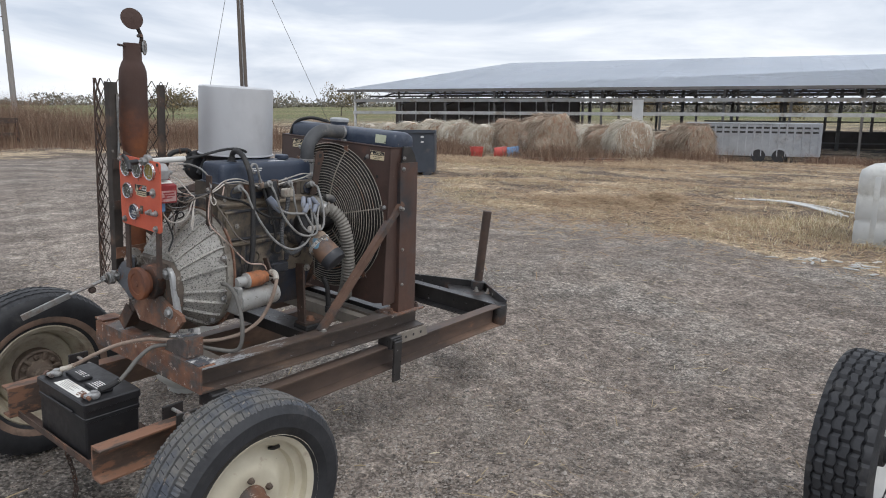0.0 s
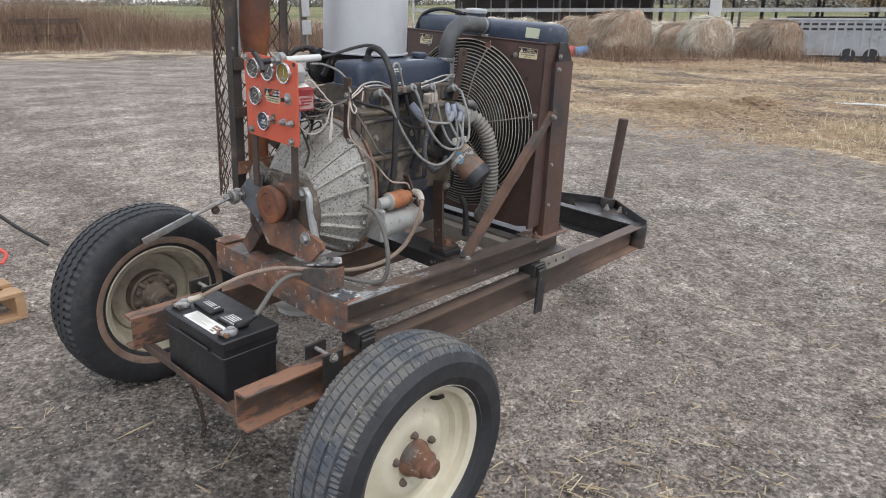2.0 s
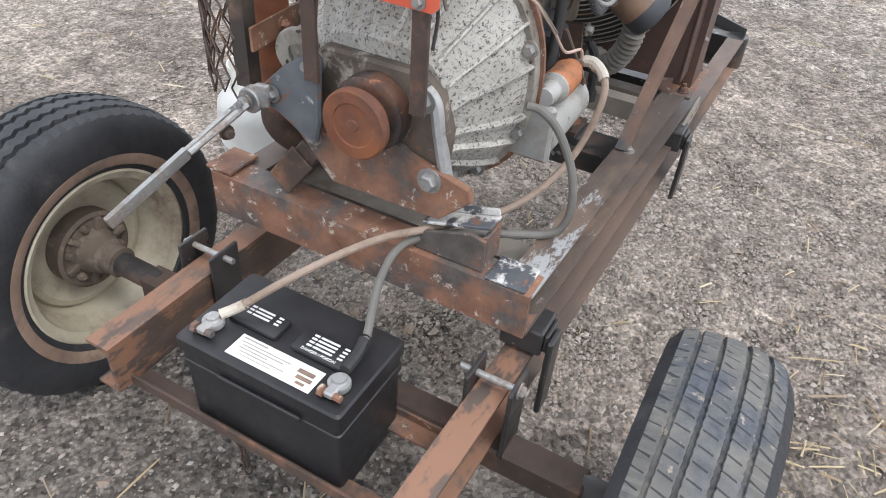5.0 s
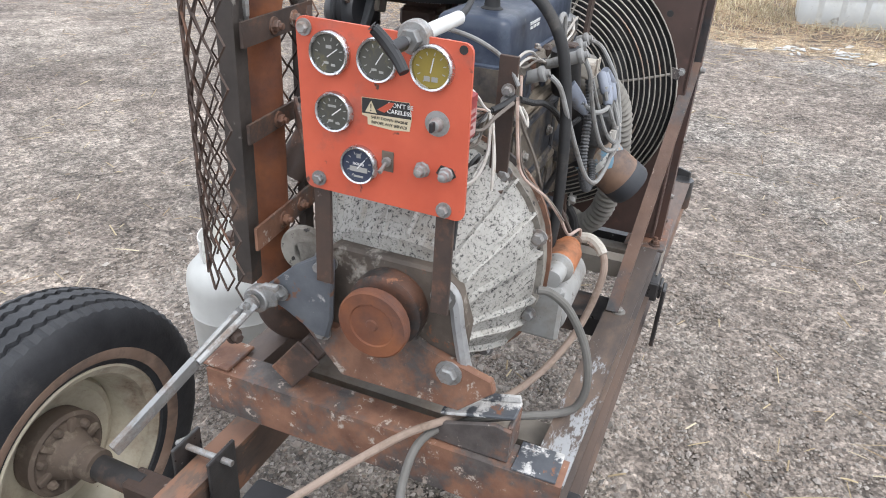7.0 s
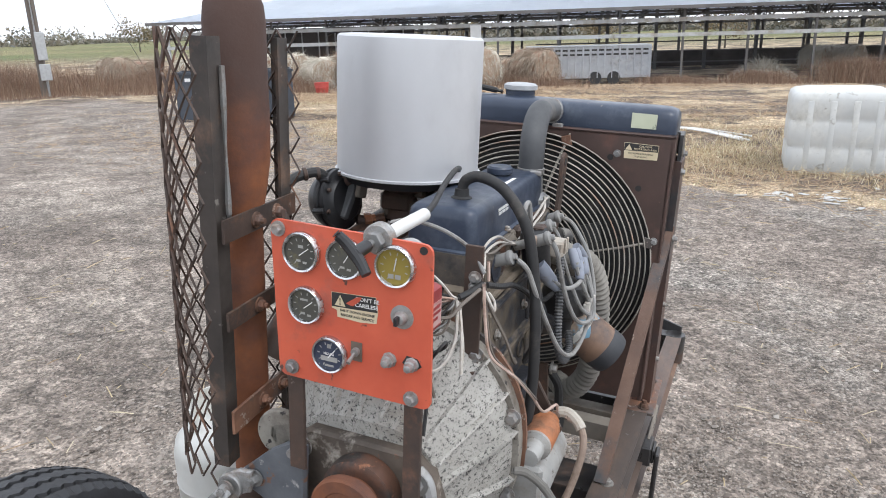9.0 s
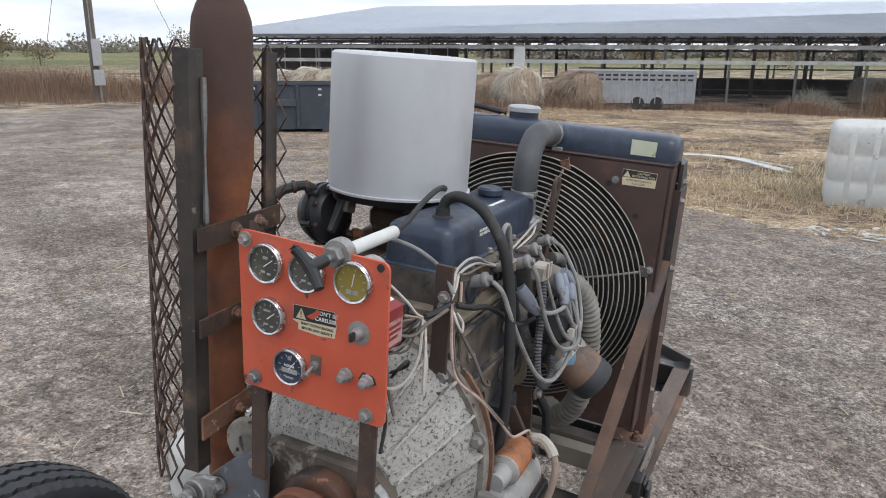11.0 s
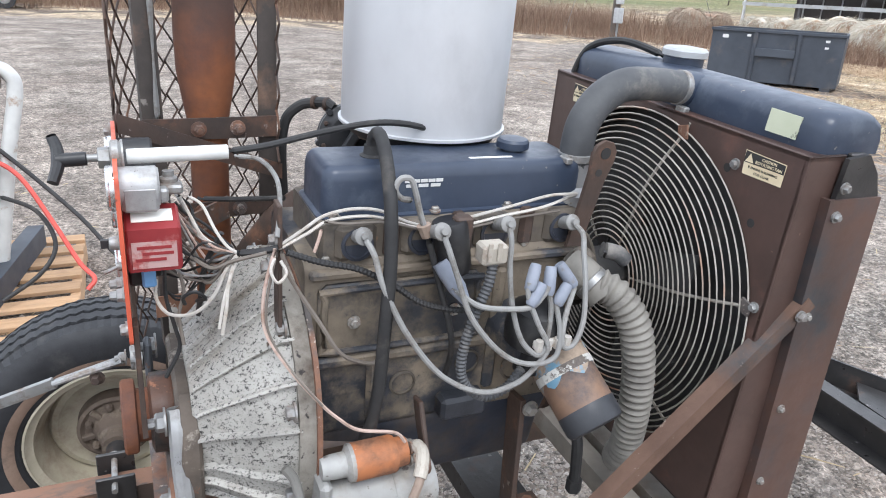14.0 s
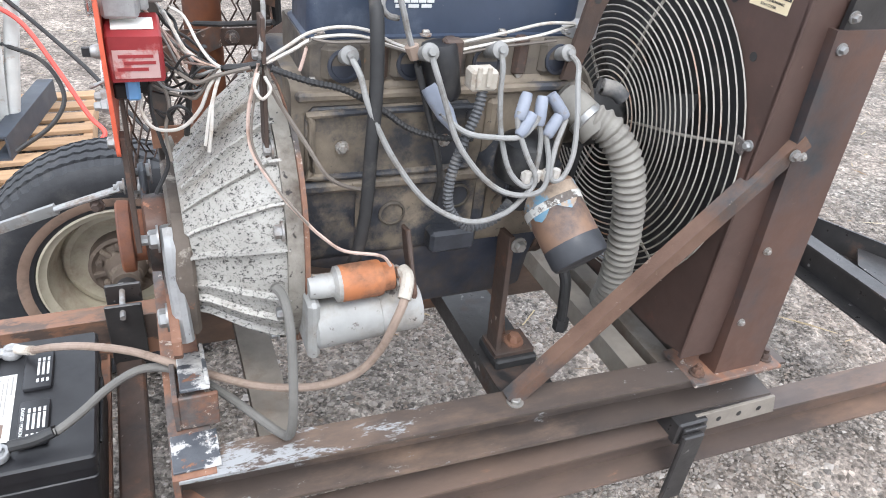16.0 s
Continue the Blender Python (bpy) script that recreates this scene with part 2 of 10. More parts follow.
def cut_sipes(m, cx, cz, count):
    """Thin dark cross cuts round a wheel whose axle runs along y through (cx, cz) of the object."""
    n, l = m.node_tree.nodes, m.node_tree.links
    p = n["Principled BSDF"]
    src = p.inputs["Base Color"].links[0].from_socket
    co = n.new("ShaderNodeTexCoord")
    xyz = n.new("ShaderNodeSeparateXYZ")
    l.new(co.outputs["Object"], xyz.inputs["Vector"])

    def op(kind, a, b=None):
        t = n.new("ShaderNodeMath")
        t.operation = kind
        for i, v in enumerate((a, b)):
            if isinstance(v, (int, float)):
                t.inputs[i].default_value = v
            elif v is not None:
                l.new(v, t.inputs[i])
        return t.outputs[0]

    ang = op("ARCTAN2", op("SUBTRACT", xyz.outputs["Z"], cz), op("SUBTRACT", xyz.outputs["X"], cx))
    rib = op("FLOOR", op("MULTIPLY", xyz.outputs["Y"], 29.0))
    turn = op("ADD", op("MULTIPLY", ang, count / (2 * math.pi)), op("ADD", op("MULTIPLY", rib, 0.37), op("MULTIPLY", xyz.outputs["Y"], 12.0)))
    cut = op("LESS_THAN", op("FRACT", turn), 0.13)
    gap = op("LESS_THAN", op("FRACT", op("MULTIPLY", xyz.outputs["Y"], 29.0)), 0.62)
    mx = n.new("ShaderNodeMix")
    mx.data_type = "RGBA"
    l.new(op("MULTIPLY", op("MULTIPLY", cut, gap), 0.9), mx.inputs[0])
    l.new(src, mx.inputs[6])
    mx.inputs[7].default_value = (0.03, 0.031, 0.034, 1)
    l.new(mx.outputs[2], p.inputs["Base Color"])


cut_sipes(M_tread, 0.012, 0.326, 84)
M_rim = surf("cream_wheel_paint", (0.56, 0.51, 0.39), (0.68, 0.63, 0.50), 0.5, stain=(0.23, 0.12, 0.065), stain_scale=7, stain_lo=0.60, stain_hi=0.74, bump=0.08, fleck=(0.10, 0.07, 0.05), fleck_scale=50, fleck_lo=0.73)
# far wheel's inner side: real stains, plus the deep rim's shade in darker tones
M_rim_in = surf("stained_shaded_cream_wheel_paint", (0.35, 0.315, 0.235), (0.50, 0.455, 0.36), 0.42, stain=(0.14, 0.10, 0.07), stain_scale=6, stain_lo=0.49, stain_hi=0.70, bump=0.1, fleck=(0.10, 0.07, 0.05), fleck_scale=40, fleck_lo=0.68, fleck_detail=7.0, fleck_grit=0.7)
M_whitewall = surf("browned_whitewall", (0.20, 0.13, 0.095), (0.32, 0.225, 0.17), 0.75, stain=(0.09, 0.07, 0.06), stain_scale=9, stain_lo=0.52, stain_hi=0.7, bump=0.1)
M_hub = surf("rusty_drum", (0.085, 0.065, 0.052), (0.165, 0.125, 0.097), 0.8, stain=(0.25, 0.21, 0.16), stain_scale=9, stain_lo=0.55, stain_hi=0.7, bump=0.3)
M_black = surf("black_plastic", (0.012, 0.012, 0.014), (0.024, 0.024, 0.026), 0.42, stain=(0.075, 0.07, 0.062), stain_scale=8, stain_lo=0.58, stain_hi=0.85, bump=0.05)
M_hose = surf("black_hose_rubber", (0.016, 0.016, 0.017), (0.034, 0.033, 0.033), 0.6, stain=(0.09, 0.08, 0.07), stain_scale=14, stain_lo=0.55, stain_hi=0.8, bump=0.08)
M_hose_grey = surf("dusty_grey_hose", (0.058, 0.060, 0.065), (0.10, 0.102, 0.106), 0.62, stain=(0.19, 0.175, 0.155), stain_scale=10, stain_lo=0.52, stain_hi=0.75, bump=0.1)
M_corr = surf("grey_corrugated_hose", (0.14, 0.13, 0.115), (0.27, 0.255, 0.225), 0.7, stain=(0.075, 0.065, 0.058), stain_scale=9, stain_lo=0.55, stain_hi=0.7, bump=0.1)
M_wire = surf("grey_plug_wire", (0.19, 0.19, 0.185), (0.29, 0.285, 0.275), 0.65, stain=(0.10, 0.085, 0.07), stain_scale=30, stain_lo=0.5, stain_hi=0.7, bump=0.0)
M_wire_white = surf("white_wire", (0.42, 0.39, 0.35), (0.58, 0.55, 0.51), 0.6, stain=(0.28, 0.23, 0.18), stain_scale=40, stain_lo=0.5, stain_hi=0.7, bump=0.0)
M_wire_pink = surf("faded_pink_wire", (0.42, 0.30, 0.25), (0.55, 0.42, 0.36), 0.65, stain=(0.24, 0.16, 0.12), stain_scale=30, bump=0.0)
M_wire_brown = surf("dusty_brown_wire", (0.12, 0.10, 0.085), (0.19, 0.165, 0.14), 0.7, bump=0.0)
M_boot_white = surf("soiled_white_rubber", (0.42, 0.38, 0.32), (0.56, 0.52, 0.46), 0.6, stain=(0.22, 0.17, 0.13), stain_scale=24, stain_lo=0.48, stain_hi=0.66, bump=0.08)
M_cable = surf("tan_battery_cable", (0.25, 0.185, 0.145), (0.36, 0.275, 0.22), 0.7, stain=(0.16, 0.115, 0.085), stain_scale=20, stain_lo=0.5, stain_hi=0.68, bump=0.1)
M_cable_grey = surf("grey_battery_cable", (0.115, 0.11, 0.10), (0.18, 0.17, 0.155), 0.7, bump=0.1)
M_boot = surf("blue_grey_rubber_boot", (0.17, 0.19, 0.235), (0.27, 0.29, 0.34), 0.6, stain=(0.14, 0.12, 0.10), stain_scale=25, stain_lo=0.55, stain_hi=0.7, bump=0.05)
M_solenoid = surf("orange_solenoid_paint", (0.33, 0.115, 0.045), (0.44, 0.17, 0.07), 0.6, stain=(0.17, 0.08, 0.045), stain_scale=15, stain_lo=0.48, stain_hi=0.62, fleck=(0.50, 0.46, 0.40), fleck_scale=50, fleck_lo=0.64, fleck_detail=6.0, fleck_grit=0.7, bump=0.15)
M_greasy = surf("greasy_rusted_hub", (0.060, 0.034, 0.024), (0.150, 0.068, 0.042), 0.5, stain=(0.024, 0.021, 0.020), stain_scale=13, stain_lo=0.46, stain_hi=0.58, bump=0.35, stain_rough=0.4, fleck=(0.27, 0.12, 0.065), fleck_scale=40, fleck_lo=0.6, fleck_detail=7.0, fleck_grit=0.7)
M_angle = surf("weathered_dark_angle_iron", (0.040, 0.034, 0.031), (0.078, 0.064, 0.056), 0.6, stain=(0.135, 0.085, 0.06), stain_scale=7, stain_lo=0.54, stain_hi=0.68, bump=0.2, fleck=(0.22, 0.20, 0.18), fleck_scale=45, fleck_lo=0.68)
M_flaked = surf("blue_grey_paint_flaking_off_steel", (0.075, 0.082, 0.094), (0.15, 0.16, 0.175), 0.5, 0.15, stain=(0.36, 0.35, 0.335), stain_scale=13, stain_lo=0.57, stain_hi=0.63, bump=0.3, stain_rough=0.6, fleck=(0.17, 0.09, 0.06), fleck_scale=40, fleck_lo=0.63)
M_cast = surf("grimy_flaking_casting", (0.060, 0.048, 0.040), (0.150, 0.118, 0.092), 0.68, stain=(0.37, 0.335, 0.29), stain_scale=8, stain_lo=0.55, stain_hi=0.62, bump=0.45, stain_rough=0.7, fleck=(0.20, 0.085, 0.045), fleck_scale=30, fleck_lo=0.62, fleck_detail=7.0, fleck_grit=0.7)
M_dust = surf("dusty_grey_brown_steel", (0.16, 0.14, 0.118), (0.26, 0.23, 0.195), 0.8, stain=(0.12, 0.085, 0.06), stain_scale=5, stain_lo=0.54, stain_hi=0.7, bump=0.25)
M_alu = surf("dull_aluminium", (0.30, 0.305, 0.31), (0.45, 0.45, 0.45), 0.46, 0.5, stain=(0.20, 0.19, 0.175), stain_scale=14, stain_lo=0.5, stain_hi=0.7, bump=0.15, stain_metal=0.3, fleck=(0.10, 0.09, 0.08), fleck_scale=70, fleck_lo=0.64, fleck_detail=6.0, fleck_grit=0.7)
M_silver = surf("dirty_silver_starter_paint", (0.27, 0.27, 0.26), (0.39, 0.385, 0.37), 0.6, 0.1, stain=(0.20, 0.18, 0.155), stain_scale=10, stain_lo=0.48, stain_hi=0.68, bump=0.12, stain_metal=0.05, fleck=(0.12, 0.10, 0.09), fleck_scale=60, fleck_lo=0.62, fleck_detail=6.0, fleck_grit=0.7)
M_filter = surf("rusty_oil_filter", (0.165, 0.100, 0.068), (0.27, 0.165, 0.11), 0.5, stain=(0.060, 0.058, 0.064), stain_scale=11, stain_lo=0.46, stain_hi=0.64, bump=0.15)
M_filter_end = surf("blackened_filter_end", (0.022, 0.024, 0.029), (0.050, 0.052, 0.058), 0.5, stain=(0.17, 0.15, 0.13), stain_scale=9, stain_lo=0.56, stain_hi=0.7, bump=0.1)
M_red = surf("red_box_plastic", (0.20, 0.020, 0.024), (0.29, 0.032, 0.034), 0.4, stain=(0.36, 0.20, 0.18), stain_scale=14, stain_lo=0.58, stain_hi=0.8, bump=0.05)
M_label_white = surf("worn_white_label", (0.66, 0.65, 0.60), (0.78, 0.77, 0.73), 0.6, stain=(0.40, 0.34, 0.26), stain_scale=20, stain_lo=0.58, stain_hi=0.75, bump=0.0)
M_label_torn = surf("torn_white_label", (0.50, 0.49, 0.46), (0.64, 0.63, 0.59), 0.6, stain=(0.10, 0.085, 0.075), stain_scale=22, stain_lo=0.50, stain_hi=0.54, bump=0.0)
M_chipped = surf("black_and_white_chipped_paint", (0.040, 0.045, 0.055), (0.115, 0.12, 0.13), 0.45, stain=(0.40, 0.39, 0.375), stain_scale=15, stain_lo=0.49, stain_hi=0.53, bump=0.3, stain_rough=0.6, fleck=(0.22, 0.10, 0.055), fleck_scale=28, fleck_lo=0.60, fleck_detail=7.0, fleck_grit=0.7)
M_label_faded = surf("sun_bleached_red_label", (0.36, 0.20, 0.19), (0.50, 0.34, 0.32), 0.6, stain=(0.28, 0.07, 0.065), stain_scale=30, stain_lo=0.5, stain_hi=0.6, bump=0.0)
M_label_cream = surf("worn_cream_label", (0.60, 0.50, 0.33), (0.72, 0.63, 0.44), 0.6, stain=(0.22, 0.15, 0.09), stain_scale=45, stain_lo=0.60, stain_hi=0.7, bump=0.0)
M_label_green = surf("pale_green_label", (0.50, 0.53, 0.38), (0.60, 0.62, 0.47), 0.6, stain=(0.09, 0.10, 0.08), stain_scale=40, stain_lo=0.64, stain_hi=0.68, bump=0.0)
M_ink = surf("black_ink", (0.02, 0.02, 0.02), (0.035, 0.033, 0.032), 0.6, bump=0.0)
M_ink_grey = surf("grey_ink", (0.30, 0.29, 0.27), (0.40, 0.39, 0.37), 0.6, bump=0.0)
M_blue_label = surf("blue_filter_label", (0.10, 0.22, 0.32), (0.16, 0.29, 0.38), 0.5, stain=(0.24, 0.185, 0.14), stain_scale=16, stain_lo=0.44, stain_hi=0.50, bump=0.0)
# dial tone lightened to carry the reflection of a cover glass, not modelled
M_dial = surf("dark_dial_face", (0.050, 0.050, 0.044), (0.085, 0.082, 0.068), 0.45, stain=(0.14, 0.12, 0.06), stain_scale=30, stain_lo=0.55, stain_hi=0.75, bump=0.0)
M_dial_amber = surf("yellowed_dial_face", (0.20, 0.15, 0.025), (0.28, 0.21, 0.04), 0.6, bump=0.0)
M_dial_blue = surf("blue_dial_face", (0.030, 0.040, 0.075), (0.045, 0.055, 0.095), 0.45, bump=0.0)
M_tank_white = surf("white_cylinder_paint", (0.60, 0.60, 0.57), (0.70, 0.70, 0.67), 0.45, stain=(0.40, 0.36, 0.29), stain_scale=5, stain_lo=0.55, stain_hi=0.75, bump=0.04)
M_pipe_white = surf("white_painted_pipe", (0.50, 0.50, 0.485), (0.63, 0.63, 0.61), 0.5, stain=(0.26, 0.17, 0.11), stain_scale=9, stain_lo=0.58, stain_hi=0.68, bump=0.08)
M_wood = surf("raw_pallet_wood", (0.36, 0.22, 0.12), (0.50, 0.32, 0.185), 0.85, stain=(0.20, 0.13, 0.08), stain_scale=6, stain_lo=0.5, stain_hi=0.7, bump=0.25, stretch=(1, 6, 1))
M_pole = surf("grey_utility_pole", (0.10, 0.085, 0.075), (0.17, 0.145, 0.125), 0.9, scale=3, bump=0.3, stretch=(4, 4, 0.3))
M_pole_grey = surf("sun_bleached_pole", (0.24, 0.23, 0.22), (0.32, 0.305, 0.29), 0.9, scale=3, bump=0.2, stretch=(4, 4, 0.3))
M_roof = surf("pale_metal_roofing", (0.56, 0.61, 0.68), (0.64, 0.69, 0.76), 0.45, 0.1, scale=0.15, stain=(0.50, 0.53, 0.58), stain_scale=0.3, stain_lo=0.5, stain_hi=0.75, bump=0.0, vary=0.04, stain_metal=0.1)
M_barn_steel = surf("dull_barn_steel", (0.11, 0.105, 0.10), (0.17, 0.16, 0.155), 0.8, scale=1.5, bump=0.0)
M_barn_pale = surf("whitewashed_barn_rail", (0.45, 0.45, 0.44), (0.58, 0.58, 0.57), 0.7, scale=2, stain=(0.30, 0.27, 0.23), stain_scale=1.5, bump=0.0)
M_barn_dark = surf("dark_barn_boards", (0.07, 0.06, 0.055), (0.12, 0.105, 0.095), 0.9, scale=1.0, bump=0.0)
M_trailer = surf("brushed_trailer_aluminium", (0.36, 0.38, 0.41), (0.46, 0.48, 0.51), 0.45, 0.5, scale=3, bump=0.0, stain=(0.30, 0.30, 0.30), stain_scale=1.2, stain_metal=0.3)
M_dump = surf("dark_blue_grey_skip", (0.035, 0.042, 0.055), (0.055, 0.064, 0.08), 0.55, scale=2, stain=(0.10, 0.085, 0.075), stain_scale=1.6, stain_lo=0.55, stain_hi=0.75, bump=0.05)
M_ibc = surf("cloudy_white_plastic", (0.46, 0.47, 0.46), (0.58, 0.585, 0.57), 0.5, scale=2.5, stain=(0.38, 0.375, 0.345), stain_scale=2.5, stain_lo=0.45, stain_hi=0.7, bump=0.05, bump_scale=20, fleck=(0.30, 0.29, 0.26), fleck_scale=6, fleck_lo=0.62, fleck_detail=7.0, fleck_grit=0.7)
M_tub_red = surf("faded_red_tub", (0.50, 0.07, 0.055), (0.62, 0.10, 0.08), 0.5, bump=0.0)
M_tub_blue = surf("faded_blue_tub", (0.10, 0.24, 0.46), (0.15, 0.32, 0.56), 0.5, bump=0.0)
M_white_trim = surf("white_paint", (0.66, 0.66, 0.65), (0.76, 0.76, 0.75), 0.6, scale=2, bump=0.0)
M_silverbox = surf("grey_meter_box", (0.34, 0.35, 0.36), (0.44, 0.45, 0.46), 0.5, 0.3, bump=0.0)
M_car = surf("grey_car_paint", (0.17, 0.18, 0.19), (0.22, 0.23, 0.24), 0.3, 0.4, bump=0.0)


def island(name, stops, rough=0.95, trans=0.0, bump=0.0):
    """Loose pieces in one mesh, each with a tone of its own."""
    m = bpy.data.materials.new(name)
    m.use_nodes = True
    n, l = m.node_tree.nodes, m.node_tree.links
    p = n["Principled BSDF"]
    g = n.new("ShaderNodeNewGeometry")
    r = n.new("ShaderNodeValToRGB")
    els = r.color_ramp.elements
    while len(els) < len(stops):
        els.new(0.5)
    for i, c in enumerate(stops):
        els[i].position = i / (len(stops) - 1)
        els[i].color = (*c, 1)
    l.new(g.outputs["Random Per Island"], r.inputs["Fac"])
    l.new(r.outputs["Color"], p.inputs["Base Color"])
    p.inputs["Roughness"].default_value = rough
    p.inputs["Specular IOR Level"].default_value = 0.25
    return m


M_stone = island("crushed_gravel", [(0.13, 0.118, 0.107), (0.22, 0.195, 0.172), (0.29, 0.256, 0.226), (0.36, 0.323, 0.287), (0.26, 0.205, 0.165), (0.45, 0.41, 0.37), (0.17, 0.144, 0.125), (0.32, 0.268, 0.225)])
M_straw = island("dry_straw", [(0.30, 0.23, 0.14), (0.44, 0.35, 0.22), (0.56, 0.46, 0.30), (0.24, 0.16, 0.10), (0.64, 0.56, 0.41)])
M_weed = island("dead_rust_brown_weeds", [(0.165, 0.100, 0.072), (0.23, 0.145, 0.102), (0.29, 0.195, 0.14), (0.38, 0.29, 0.21), (0.12, 0.080, 0.062), (0.20, 0.115, 0.078)])
M_grass = island("dry_grass", [(0.42, 0.34, 0.21), (0.58, 0.49, 0.32), (0.74, 0.65, 0.46), (0.31, 0.27, 0.155), (0.50, 0.38, 0.24), (0.80, 0.73, 0.56)])
M_spill = island("trampled_brown_hay", [(0.30, 0.21, 0.135), (0.44, 0.32, 0.21), (0.58, 0.46, 0.31), (0.21, 0.14, 0.095), (0.50, 0.35, 0.225)])
M_hay = island("weathered_hay", [(0.20, 0.145, 0.105), (0.33, 0.26, 0.195), (0.50, 0.44, 0.36), (0.25, 0.155, 0.108), (0.64, 0.60, 0.52)])
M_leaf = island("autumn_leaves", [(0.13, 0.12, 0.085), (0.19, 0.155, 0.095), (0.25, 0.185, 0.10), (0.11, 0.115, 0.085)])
# far foliage with distance haze mixed into its leaf tones
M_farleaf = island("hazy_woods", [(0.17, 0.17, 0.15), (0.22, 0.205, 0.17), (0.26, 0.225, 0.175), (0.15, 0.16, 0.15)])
M_netwrap = island("pale_net_wrap", [(0.62, 0.60, 0.53), (0.76, 0.74, 0.67), (0.48, 0.42, 0.33), (0.58, 0.53, 0.44), (0.34, 0.26, 0.18)])
M_haycore = surf("packed_hay", (0.23, 0.175, 0.13), (0.50, 0.42, 0.325), 0.95, scale=7, stain=(0.25, 0.14, 0.09), stain_scale=2, stain_lo=0.45, stain_hi=0.65, bump=0.8, bump_scale=30, stretch=(3, 0.6, 3))
M_haypale = surf("bleached_hay_wrap", (0.40, 0.35, 0.28), (0.74, 0.70, 0.62), 0.95, scale=5, stain=(0.36, 0.24, 0.15), stain_scale=2.2, stain_lo=0.5, stain_hi=0.66, bump=0.9, bump_scale=24, stretch=(1, 3.5, 1))
M_bark = surf("grey_brown_bark", (0.09, 0.075, 0.06), (0.15, 0.125, 0.10), 0.9, bump=0.3)


def ground_material():
    m = bpy.data.materials.new("gravel_yard_and_dry_field")
    m.use_nodes = True
    n, l = m.node_tree.nodes, m.node_tree.links
    p = n["Principled BSDF"]
    co = n.new("ShaderNodeTexCoord")

    def nz(s, d=6.0, r=0.6):
        t = n.new("ShaderNodeTexNoise")
        t.inputs["Scale"].default_value, t.inputs["Detail"].default_value, t.inputs["Roughness"].default_value = s, d, r
        l.new(co.outputs["Object"], t.inputs["Vector"])
        return t.outputs["Fac"]

    def ramp(src, lo, hi):
        t = n.new("ShaderNodeMapRange")
        t.inputs["From Min"].default_value, t.inputs["From Max"].default_value = lo, hi
        l.new(src, t.inputs["Value"])
        return t.outputs["Result"]

    def mix(f, x, y):
        t = n.new("ShaderNodeMix")
        t.data_type = "RGBA"
        l.new(f, t.inputs[0])
        for sock, v in ((t.inputs[6], x), (t.inputs[7], y)):
            if isinstance(v, tuple):
                sock.default_value = (*v, 1)
            else:
                l.new(v, sock)
        return t.outputs[2]

    vor = n.new("ShaderNodeTexVoronoi")
    vor.inputs["Scale"].default_value = 62.0
    l.new(co.outputs["Object"], vor.inputs["Vector"])
    vr = n.new("ShaderNodeValToRGB")
    for i, c in enumerate([(0.125, 0.110, 0.097), (0.225, 0.199, 0.174), (0.31, 0.277, 0.243), (0.40, 0.362, 0.32)]):
        if i > 1:
            vr.color_ramp.elements.new(0.5)
    for i, c in enumerate([(0.125, 0.110, 0.097), (0.225, 0.199, 0.174), (0.31, 0.277, 0.243), (0.40, 0.362, 0.32)]):
        vr.color_ramp.elements[i].position = i / 3
        vr.color_ramp.elements[i].color = (*c, 1)
    sep = n.new("ShaderNodeSeparateColor")
    l.new(vor.outputs["Color"], sep.inputs["Color"])
    l.new(sep.outputs["Red"], vr.inputs["Fac"])
    fines = mix(ramp(nz(9.0, 8.0), 0.35, 0.65), (0.222, 0.189, 0.160), (0.355, 0.306, 0.260))
    gravel = mix(ramp(nz(1.3, 8.0, 0.7), 0.40, 0.60), vr.outputs["Color"], fines)
    dirt = mix(ramp(nz(14.0, 8.0), 0.3, 0.7), (0.180, 0.148, 0.125), (0.310, 0.263, 0.224))
    yard = mix(ramp(nz(0.62, 8.0, 0.66), 0.44, 0.54), gravel, dirt)
    straw = mix(ramp(nz(6.0, 9.0, 0.75), 0.35, 0.65), (0.32, 0.235, 0.155), (0.68, 0.55, 0.375))
    mud = mix(ramp(nz(3.0, 8.0), 0.35, 0.65), (0.085, 0.066, 0.054), (0.215, 0.165, 0.128))
    rough = mix(ramp(nz(0.33, 9.0, 0.72), 0.46, 0.54), straw, mud)
    rough = mix(ramp(nz(1.4, 8.0, 0.75), 0.54, 0.60), rough, mud)
    att = n.new("ShaderNodeAttribute")
    att.attribute_name = "cover"
    wob = n.new("ShaderNodeMath")
    wob.operation = "MULTIPLY_ADD"
    wob.inputs[1].default_value = 0.9
    l.new(nz(0.9, 8.0, 0.7), wob.inputs[0])
    l.new(att.outputs["Fac"], wob.inputs[2])
    col = mix(ramp(wob.outputs[0], 0.82, 1.12), yard, rough)
    field = mix(ramp(nz(0.03, 5.0), 0.4, 0.6), (0.115, 0.135, 0.05), (0.20, 0.175, 0.085))
    att2 = n.new("ShaderNodeAttribute")
    att2.attribute_name = "far_field"
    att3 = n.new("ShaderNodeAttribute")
    att3.attribute_name = "dark_patch"
    # darker ground tone around the trailer's rear, broken up by noise
    dark_patch = mix(ramp(nz(5.0, 8.0, 0.7), 0.3, 0.7), (0.080, 0.072, 0.066), (0.155, 0.139, 0.125))
    patch_mask = n.new("ShaderNodeMath")
    patch_mask.operation = "MULTIPLY"
    l.new(att3.outputs["Fac"], patch_mask.inputs[0])
    l.new(ramp(nz(1.7, 8.0, 0.7), 0.30, 0.62), patch_mask.inputs[1])
    col = mix(patch_mask.outputs[0], col, dark_patch)
    col = mix(att2.outputs["Fac"], col, field)
